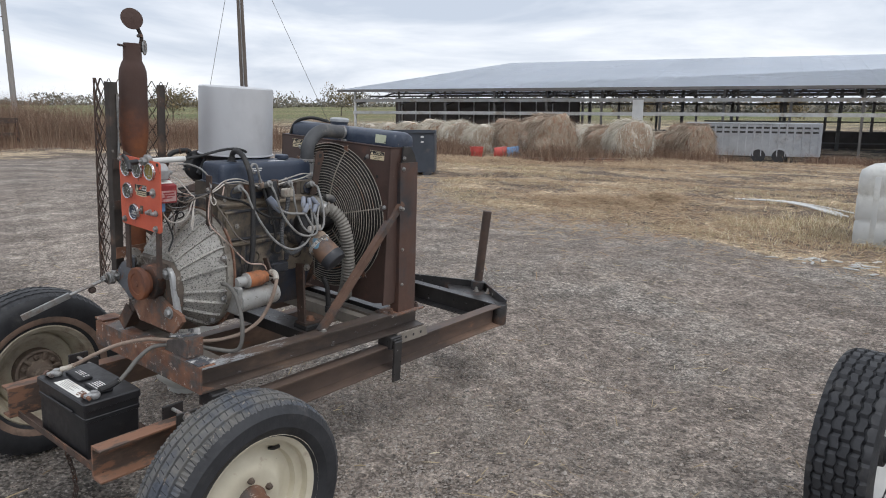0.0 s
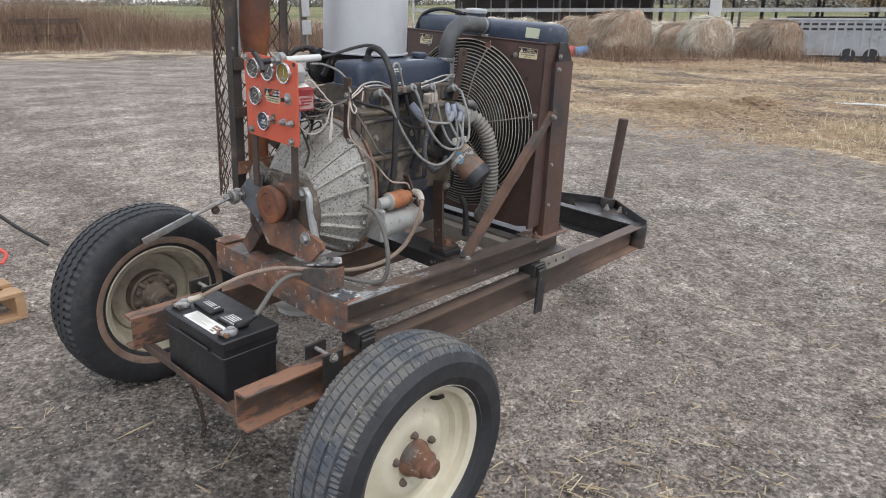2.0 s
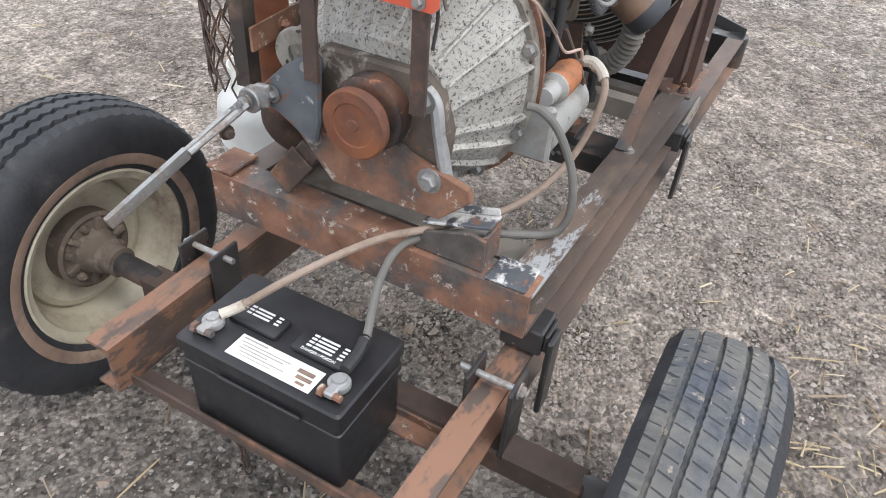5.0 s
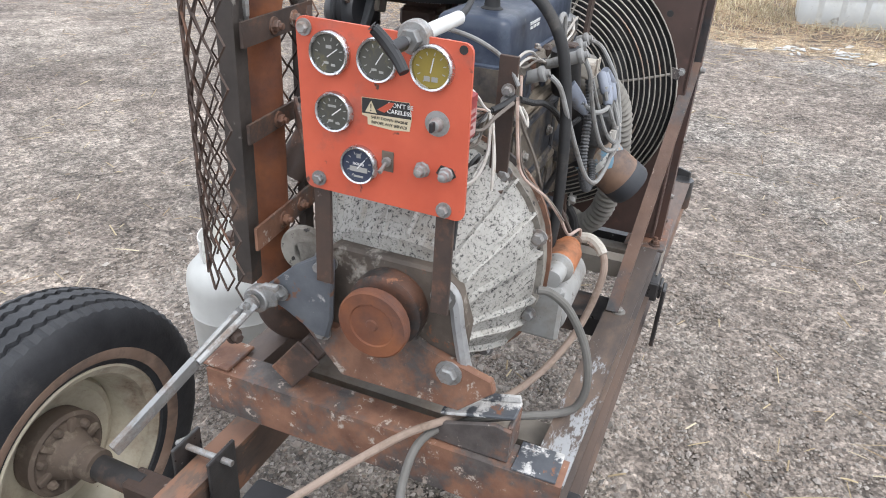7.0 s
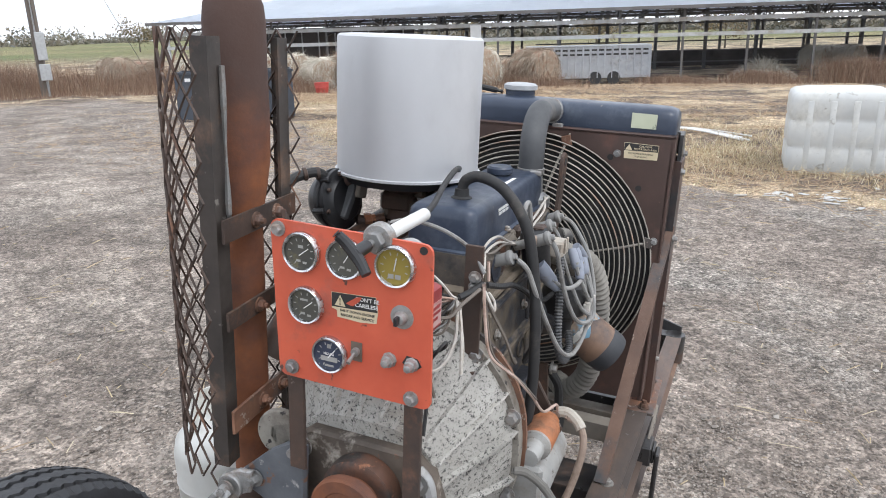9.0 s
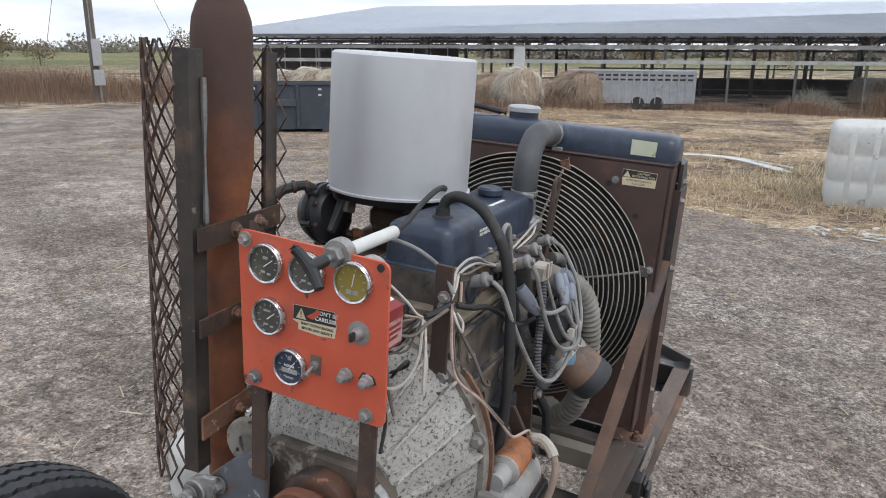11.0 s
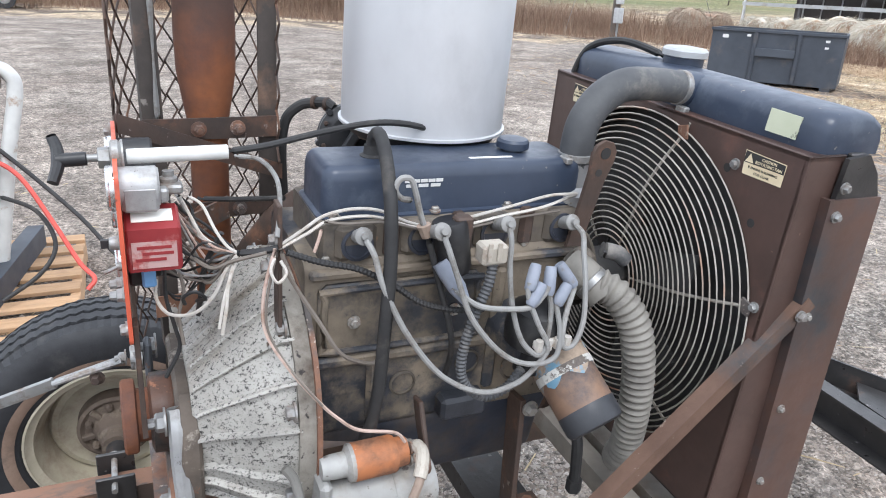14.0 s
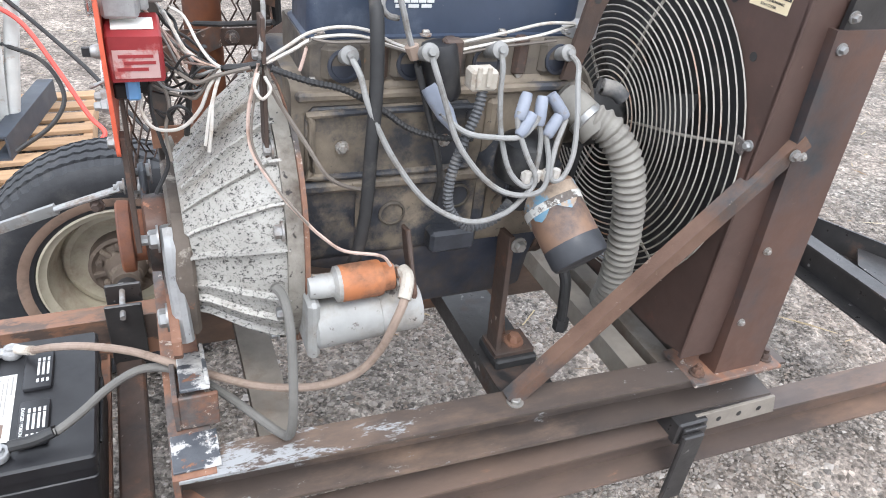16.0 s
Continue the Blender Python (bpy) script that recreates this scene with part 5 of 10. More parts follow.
for row in rows[1:3]:
    for i, v in enumerate(row):
        if i % 4 == 0:
            v.co = Vector((0.940, 0.066, v.co.z)) + (v.co - Vector((0.940, 0.066, v.co.z))) * 0.94
part("radiator_cap", bm, M_silverbox, tank, "dusty grey radiator cap")
bm = bmesh.new()
lathe(bm, (0.885, -0.035, 1.378), (-1, 0, 0.12), [(0.030, 0), (0.030, 0.03), (0.028, 0.032)], 20)
part("hose_neck", bm, M_navy, tank)
bm = bmesh.new()
tube(bm, [(0.935, 0.11, 1.412), (0.905, 0.20, 1.425), (0.875, 0.262, 1.405), (0.862, 0.285, 1.36), (0.862, 0.29, 1.32)], 0.007, 8, 6)
part("overflow_hose", bm, M_hose, radiator)
# end brackets and posts
for s in (-1, 1):
    yo = -0.338 if s < 0 else 0.338
    bm = bmesh.new()
    sweep(bm, (0.922, yo, 0.660), (0.886, yo, 1.287), [(0, 0), (0.106, 0), (0.106, -s * 0.045), (0.098, -s * 0.045), (0.098, -s * 0.006), (0.008, -s * 0.006), (0.008, -s * 0.045), (0, -s * 0.045)], (1, 0, 0), (0, 1, 0))
    post = part("side_post", bm, M_post, radiator, "brown channel-steel radiator post")
    for x, z in ((0.905, 1.262), (0.905, 1.305)):
        bolt(radiator, (x, yo, z), (0, s, 0), 0.006, 0.006, mat=M_zinc)
    for z in (0.78, 0.93, 1.10):
        bolt(post, (0.940 - 0.0574 * (z - 0.66), yo, z), (0, s, 0), 0.005, 0.0045)
    bm = bmesh.new()
    slab(bm, [(0.900, 1.285), (0.904, 1.345), (0.945, 1.350), (0.972, 1.322), (0.990, 1.285)], "y", yo - s * 0.004, yo - s * 0.012)
    box(bm, 0.918, 0.95, min(yo - s * 0.012, yo - s * 0.03), max(yo - s * 0.012, yo - s * 0.03), 1.30, 1.35, 0.002)
    part("tank_bracket", bm, M_rail_black, radiator, "dark bracket plate")
    # diagonal brace, an angle iron
    bm = bmesh.new()
    p0, p1 = Vector((0.530, yr(0.53) + 0.028 if s < 0 else yl(0.53) - 0.028, 0.655)), Vector((0.915, yo + s * 0.002, 1.125))
    d = (p1 - p0).normalized()
    nrm = Vector((0, s, 0))
    acr = d.cross(nrm).normalized() * s
    sweep(bm, p0, p1, [(0, -0.013), (0.004, -0.013), (0.004, 0.009), (0.026, 0.009), (0.026, 0.013), (0, 0.013)], nrm * -1.0, acr)
    br = part("brace", bm, M_brace, radiator, "rusty angle-iron brace")
    bm = bmesh.new()
    box(bm, 0.505, 0.565, p0.y - 0.018, p0.y + 0.018, 0.651, 0.657, 0.001)
    part("brace_foot", bm, M_rust, br)
    bolt(br, (0.532, p0.y, 0.657), (0, 0, 1), 0.010, 0.008)
    bolt(br, (0.895, yo + s * 0.003, 1.105), (0, s, 0), 0.0065, 0.007, mat=M_zinc)
for y, z in ((-0.303, 1.107), (-0.20, 1.300), (0.20, 1.300)):
    bolt(shroud, (0.842, y, z), (-1, 0, 0), 0.006, 0.006, mat=M_zinc)
for y, z in ((-0.185, 1.290), (-0.255, 1.225)):
    bm = bmesh.new()
    lathe(bm, (0.8425, y, z), (-1, 0, 0), [(0.007, 0), (0.007, 0.001)], 14)
    part("hole", bm, M_ink, shroud)
# fan guard: concentric rings on spokes, bowed toward the engine
guard = thing("fan_guard", "wire ring fan guard, grey with rusty outer rings", "fan guard", (0.83, 0.0, 0.72))


def guard_x(r):
    return 0.802 + 0.036 * max(0.0, (r - 0.18) / 0.125) ** 1.6 if r > 0.18 else 0.802


for k in range(22):
    r = 0.070 + k * 0.01115
    bm = bmesh.new()
    x = guard_x(r)
    seg, w = 72, 0.0017
    rows = []
    for i in range(seg):
        a = 2 * math.pi * i / seg
        e = Vector((0, math.cos(a), math.sin(a)))
        c = Vector((x, FC.y, FC.z)) + e * r
        rows.append([bm.verts.new(c + e * w * math.cos(q) + Vector((1, 0, 0)) * w * math.sin(q)) for q in (0, 1.57, 3.14, 4.71)])
    for i in range(seg):
        a, b = rows[i], rows[(i + 1) % seg]
        for q in range(4):
            bm.faces.new((a[q], a[(q + 1) % 4], b[(q + 1) % 4], b[q]))
    part("ring", bm, M_guard, guard)
for i in range(6):
    a = radians(46 + 60 * i)
    e = Vector((0, math.cos(a), math.sin(a)))
    bm = bmesh.new()
    pts = [Vector((guard_x(r) + 0.004, 0, FC.z)) + e * r for r in (0.07, 0.13, 0.19, 0.25, 0.306)] + [Vector((0.843, 0, FC.z)) + e * 0.318]
    tube(bm, pts, 0.0028, 6, 3)
    part("spoke", bm, M_guard, guard)
    bm = bmesh.new()
    box(bm, -0.012, 0.012, -0.011, 0.011, -0.002, 0.002, 0.001, Matrix.Translation(Vector((0.836, 0, FC.z)) + e * 0.300) @ Matrix.Rotation(-a + math.pi / 2, 4, "X") @ Matrix.Rotation(math.pi / 2, 4, "Y"))
    part("clip", bm, M_rust, guard)
fan = thing("cooling_fan", "dark belt-driven radiator fan behind its guard", "fan", (0.80, 0.0, 1.03))
bm = bmesh.new()
lathe(bm, (0.715, 0.0, 1.03), (1, 0, 0), [(0.03, 0), (0.055, 0.01), (0.052, 0.02), (0.055, 0.03), (0.05, 0.06), (0.05, 0.10), (0.03, 0.11)], 24)
part("hub", bm, M_hose, fan)
for i in range(6):
    bm = bmesh.new()
    mm = Matrix.Translation((0.825, 0, 1.03)) @ Matrix.Rotation(radians(60 * i + 10), 4, "X") @ Matrix.Rotation(radians(0), 4, "Y")
    vs = box(bm, -0.0015, 0.0015, -0.04, 0.04, 0.05, 0.20, 0.0)
    for v in bm.verts:
        v.co.x += v.co.y * 0.45
    bmesh.ops.transform(bm, matrix=mm, verts=bm.verts)
    part("blade", bm, M_ink, fan)

# ---- exhaust stack and its guard ----
stack = thing("exhaust_stack", "upright rust-brown exhaust stack with flip rain cap", "exhaust", (0.130, 0.287, 0.70))
SX, SY = 0.130, 0.287
bm = bmesh.new()
lathe(bm, (SX, SY, 0.74), (0.0, 0.0, 1), [(0.032, 0.0), (0.032, 0.50), (0.034, 0.515), (0.041, 0.555), (0.0475, 0.60), (0.049, 0.66), (0.0475, 0.74), (0.0475, 0.81), (0.045, 0.835), (0.038, 0.855), (0.0315, 0.868), (0.030, 0.925), (0.0275, 0.927), (0.0275, 0.88)], 32)
part("pipe", bm, M_stack, stack, "rust-orange silencer pipe, darkened by smoke above", 40)
bm = bmesh.new()
tube(bm, [(SX, SY, 0.78), (SX, SY, 0.72), (SX + 0.03, SY - 0.03, 0.68), (SX + 0.10, SY - 0.06, 0.67)], 0.032, 16, 6)
part("elbow", bm, M_rust_dark, stack)
bm = bmesh.new()
mm = Matrix.Translation((SX - 0.002, SY - 0.004, 1.748)) @ Matrix.Rotation(radians(-12), 4, "Z") @ Matrix.Rotation(radians(72), 4, "X")
lathe(bm, (0, 0, 0), (0, 0, 1), [(0.036, 0), (0.038, 0.002), (0.038, 0.005), (0.02, 0.008), (0.006, 0.009)], 28)
bmesh.ops.transform(bm, matrix=mm, verts=bm.verts)
part("rain_flap", bm, M_stack, stack, "round hinged rain flap standing open")
bm = bmesh.new()
tube(bm, [(SX + 0.030, SY, 1.655), (SX + 0.032, SY - 0.006, 1.69), (SX + 0.012, SY - 0.012, 1.725)], 0.007, 8, 4)
cyl(bm, (SX + 0.020, SY - 0.026, 1.695), (SX + 0.036, SY + 0.022, 1.695), 0.006, 8)
box(bm, SX + 0.022, SX + 0.042, SY - 0.016, SY + 0.016, 1.64, 1.665, 0.003)
part("hinge", bm, M_rust_dark, stack)
bm = bmesh.new()
lathe(bm, (SX + 0.040, SY - 0.008, 1.655), (0.75, -0.8, 0.0), [(0.026, 0), (0.027, 0.002), (0.025, 0.004)], 20)
part("counterweight", bm, M_zinc, stack, "pale counterweight disc")
bm = bmesh.new()
cyl(bm, (SX - 0.028, SY, 1.655), (SX - 0.055, SY - 0.004, 1.657), 0.004, 8)
part("clamp_screw", bm, M_rust_dark, stack)
guard2 = thing("exhaust_guard", "curved expanded-metal guard on two steel posts", "exhaust guard", (0.15, 0.285, 0.835))
POSTS = [(0.038, 0.250), (0.226, 0.269)]
for (x, y), top in zip(POSTS, (1.530, 1.528)):
    bm = bmesh.new()
    d = Vector((POSTS[1][0] - POSTS[0][0], POSTS[1][1] - POSTS[0][1], 0)).normalized()
    e = Vector((-d.y, d.x, 0))
    sgn = 1 if x < 0.1 else -1
    o = Vector((x, y, 0)) - d * 0.018 * sgn
    foot = Vector((0.014, 0.014, 0.835)) if x < 0.1 else Vector((0, 0, 0.835))
    sweep(bm, o + foot, o + Vector((0, 0, top)), [(0, 0), (0.032, 0), (0.032, 0.005), (0.005, 0.005), (0.005, 0.028), (0, 0.028)], d * sgn, e)
    pp = part("post", bm, M_angle, guard2, "dark angle-iron guard post")
    if x < 0.1:
        bm = bmesh.new()
        tube(bm, [o + d * 0.028 + Vector((0, -0.004, z)) for z in (1.26, 1.30, 1.36, 1.42, 1.49)], lambda t: 0.0035 + 0.0015 * math.sin(t * 9), 6, 3)
        part("weld_bead", bm, M_zinc, pp, "pale smear of old sealant")
for z, thick in ((1.250, 0.036), (1.105, 0.030), (0.930, 0.040)):
    bm = bmesh.new()
    a, b = Vector((*POSTS[0], z)), Vector((*POSTS[1], z))
    d = (b - a).normalized()
    sweep(bm, a - d * 0.015 - Vector((0, 0.006, thick / 2)), b + d * 0.015 - Vector((0, 0.006, thick / 2)), [(0, 0), (0.005, 0), (0.005, thick), (0, thick)], Vector((d.y, -d.x, 0)))
    bar = part("cross_strap", bm, M_rust_dark if z != 0.93 else M_rust, guard2, "rusty flat strap clamped to the pipe")
    for f in (0.38, 0.72):
        q = a.lerp(b, f) + Vector((d.y, -d.x, 0)) * 0.006 - Vector((0, 0.005, 0))
        bolt(bar, q, (d.y, -d.x, 0), 0.009, 0.008, stub=0.006, mat=M_rust)
# expanded metal
gc, gr = Vector((0.114, 0.250, 0)), 0.130
strands, a0, a1 = 21, radians(4), radians(181)
da = (a1 - a0) / strands
z_lo, z_hi, rowsz = 0.838, 1.540, 24
for k in range(strands + 1):
    bm = bmesh.new()
    rr = []
    lo = z_lo + 0.012 * math.sin(k * 1.7)
    for i in range(rowsz + 1):
        z = lo + (z_hi - lo) * i / rowsz
        a = a0 + da * (k + (0.5 if (i + k) % 2 else -0.5) * 0.93)
        e = Vector((math.cos(a), math.sin(a), 0))
        t = Vector((-e.y, e.x, 0))
        c = gc + e * gr + Vector((0, 0, z))
        rr.append([c - t * 0.0021, c + e * 0.0022, c + t * 0.0021, c - e * 0.0022])
    loft(bm, rr)
    part("strand", bm, M_rust_dark, guard2)

# ---- control panel ----
panel = thing("control_panel", "orange-red sheet-metal instrument panel with round gauges", "control panel", (0.0, 0.02, 0.92), M @ Matrix.Translation((-0.014, -0.019, 0.013)))
bm = bmesh.new()
outl = []
for k, (cy, cz) in enumerate(((-0.086, 1.270), (0.130, 1.274), (0.122, 1.068), (-0.090, 1.066))):
    for i in range(5):
        a = math.pi / 2 * (k + i / 4)
        outl.append((cy - math.cos(a) * 0.012, cz + math.sin(a) * 0.012))
slab(bm, outl, "x", -0.006, -0.001)
plate = part("panel_plate", bm, M_panel, panel, "orange-red painted plate, chipped and stained")
for y, z0, z1 in ((0.112, 0.90, 1.082), (-0.074, 0.90, 1.076)):
    bm = bmesh.new()
    box(bm, -0.001, 0.006, y - 0.013, y + 0.013, z0, z1, 0.001)
    part("upright", bm, M_rust_dark, panel, "rusty flat-bar upright")
for y, z in ((0.129, 1.273), (0.112, 1.072), (-0.074, 1.066)):
    bolt(panel, (-0.006, y, z), (-1, 0, 0), 0.0075, 0.007, mat=M_zinc)
bm = bmesh.new()
lathe(bm, (-0.0063, -0.086, 1.274), (-1, 0, 0), [(0.0055, 0), (0.0055, 0.0008)], 12)
part("hole", bm, M_ink, plate)

# ---- instruments on the panel ----
PX = -0.006


def gauge(parent, y, z, r, face, marks):
    bm = bmesh.new()
    lathe(bm, (PX, y, z), (-1, 0, 0), [(r, 0), (r, 0.004), (r * 0.97, 0.0055), (r * 0.98, 0.0075), (r * 0.93, 0.0095), (r * 0.85, 0.0085), (r * 0.82, 0.004)], 36)
    g = part("gauge", bm, M_chrome, parent, "round gauge in a chrome bezel")
    bm = bmesh.new()
    lathe(bm, (PX - 0.004, y, z), (-1, 0, 0), [(r * 0.84, 0), (r * 0.84, 0.0006)], 28)
    part("dial", bm, face, g)
    for i in range(9):
        bm = bmesh.new()
        a = radians(-40 + 260 * i / 8 - 20)
        e = Vector((0, -math.cos(a) * -1, math.sin(a)))
        c = Vector((PX - 0.0052, y, z)) + e * r * 0.62
        mm = Matrix.Translation(c) @ Matrix.Rotation(a, 4, "X")
        box(bm, -0.0002, 0.0002, -r * 0.07, r * 0.07, -0.0006, 0.0006, 0, mm)
        part("dial_mark", bm, M_ink_grey, g)
    for dy, dz, w, h in marks:
        bm = bmesh.new()
        box(bm, PX - 0.0054, PX - 0.0050, y + dy - w, y + dy + w, z + dz - h, z + dz + h, 0)
        part("dial_mark", bm, M_ink_grey, g)
    bm = bmesh.new()
    mm = Matrix.Translation((PX - 0.0058, y, z - r * 0.1)) @ Matrix.Rotation(radians(25 + 300 * y), 4, "X")
    box(bm, -0.0002, 0.0002, -0.0007, 0.0007, -r * 0.1, r * 0.55, 0, mm)
    part("needle", bm, M_white_trim, g)
    bm = bmesh.new()
    cyl(bm, (PX, y, z), (PX + 0.05, y, z), r * 0.9, 20, bev=0.003)
    part("case", bm, M_alu if face == M_dial_amber else M_black, g)
    return g


few = [(0.004, -0.012, 0.0035, 0.0015), (-0.006, -0.014, 0.003, 0.0015)]
gauge(panel, 0.0915, 1.246, 0.0285, M_dial, few + [(0.0, 0.008, 0.004, 0.002)])
gauge(panel, 0.0240, 1.247, 0.0285, M_dial, few)
gauge(panel, -0.0480, 1.248, 0.0285, M_dial_amber, [(0.005, -0.013, 0.004, 0.003), (-0.005, -0.013, 0.004, 0.003)])
gauge(panel, 0.0860, 1.171, 0.0270, M_dial, few + [(0.002, 0.008, 0.006, 0.0015)])
g5 = gauge(panel, 0.0490, 1.105, 0.0270, M_dial_blue, [(0.0, -0.006, 0.013, 0.0035), (0.0, -0.016, 0.007, 0.0014), (0.0, 0.013, 0.003, 0.003)])
text_part("HOURS", face_pose((PX - 0.0056, 0.0490, 1.1065), (0, -1, 0), (0, 0, 1)), 0.0050, M_white_trim, g5)
# warning label
bm = bmesh.new()
slab(bm, [(0.047, 1.197), (-0.020, 1.200), (-0.0235, 1.180), (-0.021, 1.163), (0.004, 1.1605), (0.038, 1.1625), (0.0385, 1.172), (0.0465, 1.174)], "x", PX - 0.0009, PX - 0.0003)
lab = part("warning_label", bm, M_label_cream, panel, "torn cream and black safety label")
bm = bmesh.new()
slab(bm, [(0.0462, 1.1965), (-0.0195, 1.1995), (-0.0228, 1.1790), (0.0462, 1.1765)], "x", PX - 0.0013, PX - 0.0009)
part("black_band", bm, M_ink, lab)
bm = bmesh.new()
slab(bm, [(0.0415, 1.179), (0.0250, 1.179), (0.0332, 1.1945)], "x", PX - 0.0018, PX - 0.0013)
part("triangle", bm, M_label_cream, lab)
bm = bmesh.new()
slab(bm, [(0.0340, 1.190), (0.0324, 1.190), (0.0328, 1.184), (0.0336, 1.184)], "x", PX - 0.0022, PX - 0.0018)
slab(bm, [(0.0340, 1.1825), (0.0324, 1.1825), (0.0324, 1.181), (0.0340, 1.181)], "x", PX - 0.0022, PX - 0.0018)
part("exclamation_mark", bm, M_ink, lab)
bm = bmesh.new()
slab(bm, [(0.024, 1.1845), (0.008, 1.196), (0.0005, 1.1965), (0.004, 1.190), (0.014, 1.182)], "x", PX - 0.0022, PX - 0.0013)
part("scratch", bm, M_panel, lab, "torn gap showing red paint")
text_part("DON'T BE", face_pose((PX - 0.0016, -0.0080, 1.1935), (0, -1, 0.02), (0, 0.02, 1)), 0.0078, M_white_trim, lab)
text_part("CARELESS", face_pose((PX - 0.0016, -0.0065, 1.1850), (0, -1, 0.02), (0, 0.02, 1)), 0.0078, M_white_trim, lab)
text_part("SHUT DOWN ENGINE", face_pose((PX - 0.0011, 0.0075, 1.1730), (0, -1, 0), (0, 0, 1)), 0.0052, M_ink, lab)
text_part("BEFORE ANY SERVICE", face_pose((PX - 0.0011, 0.0075, 1.1665), (0, -1, 0), (0, 0, 1)), 0.0052, M_ink, lab)
# switches and knobs
bm = bmesh.new()
lathe(bm, (PX, -0.058, 1.180), (-1, 0, 0), [(0.0165, 0), (0.0165, 0.001), (0.009, 0.0015), (0.009, 0.005), (0.007, 0.012), (0.005, 0.013)], 24)
ks = part("ignition_switch", bm, M_zinc, panel, "worn ignition switch with bare metal washer")
bm = bmesh.new()
box(bm, PX - 0.022, PX - 0.012, -0.0605, -0.0555, 1.174, 1.186, 0.001)
part("knob", bm, M_black, ks)
bm = bmesh.new()
box(bm, PX - 0.0015, PX, 0.000, 0.017, 1.103, 1.131, 0.0005)
tp = part("toggle_plate", bm, M_hub, panel, "tarnished toggle plate")
bm = bmesh.new()
cyl(bm, (PX - 0.001, 0.0085, 1.118), (PX - 0.007, 0.0085, 1.117), 0.006, 12)
cyl(bm, (PX - 0.007, 0.0085, 1.117), (PX - 0.024, 0.0085, 1.110), 0.0022, 8, 0.0032)
part("toggle", bm, M_zinc, tp)
for y, z, r in ((-0.041, 1.116, 0.0095), (-0.074, 1.116, 0.0090)):
    bm = bmesh.new()
    lathe(bm, (PX, y, z), (-1, 0, 0), [(r * 1.15, 0), (r * 1.15, 0.002), (r, 0.003), (r * 0.95, 0.009), (r * 0.7, 0.010), (r * 0.6, 0.017), (r * 0.4, 0.018)], 8)
    part("push_button", bm, M_zinc, panel)
bm = bmesh.new()
slab(bm, [(-0.060, 1.116), (-0.066, 1.127), (-0.082, 1.125), (-0.088, 1.115), (-0.078, 1.107), (-0.068, 1.108)], "x", PX - 0.0006, PX - 0.0001)
part("grease_mark", bm, M_ink, plate, "dark greasy smear round the button")
# throttle: T-handle, nut, white sleeve, black cable
throttle = thing("throttle_control", "pull throttle with black T-handle and white sleeve", "throttle", (PX, -0.004, 1.275), M @ Matrix.Translation((0.0, -0.037, 0.018)))
bm = bmesh.new()
tube(bm, [(-0.085, 0.019, 1.295), (-0.080, 0.009, 1.284), (-0.079, -0.002, 1.272), (-0.081, -0.012, 1.262), (-0.086, -0.023, 1.250)], lambda t: 0.0080 - 0.003 * abs(t - 0.5), 10, 5)
cyl(bm, (-0.082, -0.003, 1.271), (-0.048, -0.003, 1.273), 0.0085, 16, bev=0.001)
part("handle", bm, M_black, throttle, "dark plastic T-handle")
bm = bmesh.new()
cyl(bm, (-0.048, -0.003, 1.273), (-0.036, -0.003, 1.2735), 0.005, 12)
lathe(bm, (-0.036, -0.003, 1.2735), (1, 0, 0.01), [(0.0125, 0), (0.0135, 0.001), (0.0135, 0.013), (0.0125, 0.014)], 6)
part("nut", bm, M_zinc, throttle, "hex lock nut")
bm = bmesh.new()
lathe(bm, (-0.022, -0.003, 1.274), (1, 0, 0.01), [(0.019, 0), (0.021, 0.002), (0.021, 0.009), (0.019, 0.011), (0.021, 0.013), (0.021, 0.015)], 28)
part("collar", bm, M_zinc, throttle)
bm = bmesh.new()
cyl(bm, (-0.004, -0.003, 1.274), (0.117, -0.008, 1.278), 0.0095, 16, bev=0.001)
part("sleeve", bm, M_pipe_white, throttle, "white plastic cable sleeve")
bm = bmesh.new()
tube(bm, [(0.115, -0.008, 1.278), (0.17, 0.000, 1.283), (0.24, 0.015, 1.294), (0.315, 0.028, 1.303), (0.37, 0.040, 1.300), (0.42, 0.060, 1.286), (0.45, 0.09, 1.262)], 0.0048, 8)
part("cable", bm, M_hose, throttle)
# boxes and wiring on the back of the panel
bm = bmesh.new()
slab(bm, [(-0.085, 1.206), (-0.040, 1.222), (-0.040, 1.158), (-0.085, 1.150)], "x", 0.0, 0.064, 0.003)
rb = part("ignition_module", bm, M_red, panel, "dusty red electrical box with faded label")
bm = bmesh.new()
slab(bm, [(0.006, 1.190), (0.058, 1.190), (0.058, 1.155), (0.006, 1.155)], "y", -0.0865, -0.0853)
part("faded_label", bm, M_label_faded, rb)
bm = bmesh.new()
for i, (w0, w1, z) in enumerate(((0.012, 0.052, 1.182), (0.018, 0.054, 1.174), (0.010, 0.045, 1.166))):
    slab(bm, [(w0, z + 0.0025), (w1, z + 0.0025), (w1, z - 0.0015), (w0, z - 0.0015)], "y", -0.0872, -0.0866)
part("label_print", bm, M_red, rb)
bm = bmesh.new()
m4 = Matrix.Translation((0.032, -0.0625, 1.2152)) @ Matrix.Rotation(radians(20), 4, "X")
box(bm, -0.024, 0.024, -0.011, 0.011, -0.0004, 0.0008, 0, m4)
part("white_sticker", bm, M_label_white, rb)
bm = bmesh.new()
box(bm, 0.0, 0.042, -0.074, -0.034, 1.223, 1.256, 0.004)
box(bm, 0.042, 0.054, -0.062, -0.044, 1.230, 1.248, 0.003)
part("relay_box", bm, M_alu, panel, "pale metal relay box")
bm = bmesh.new()
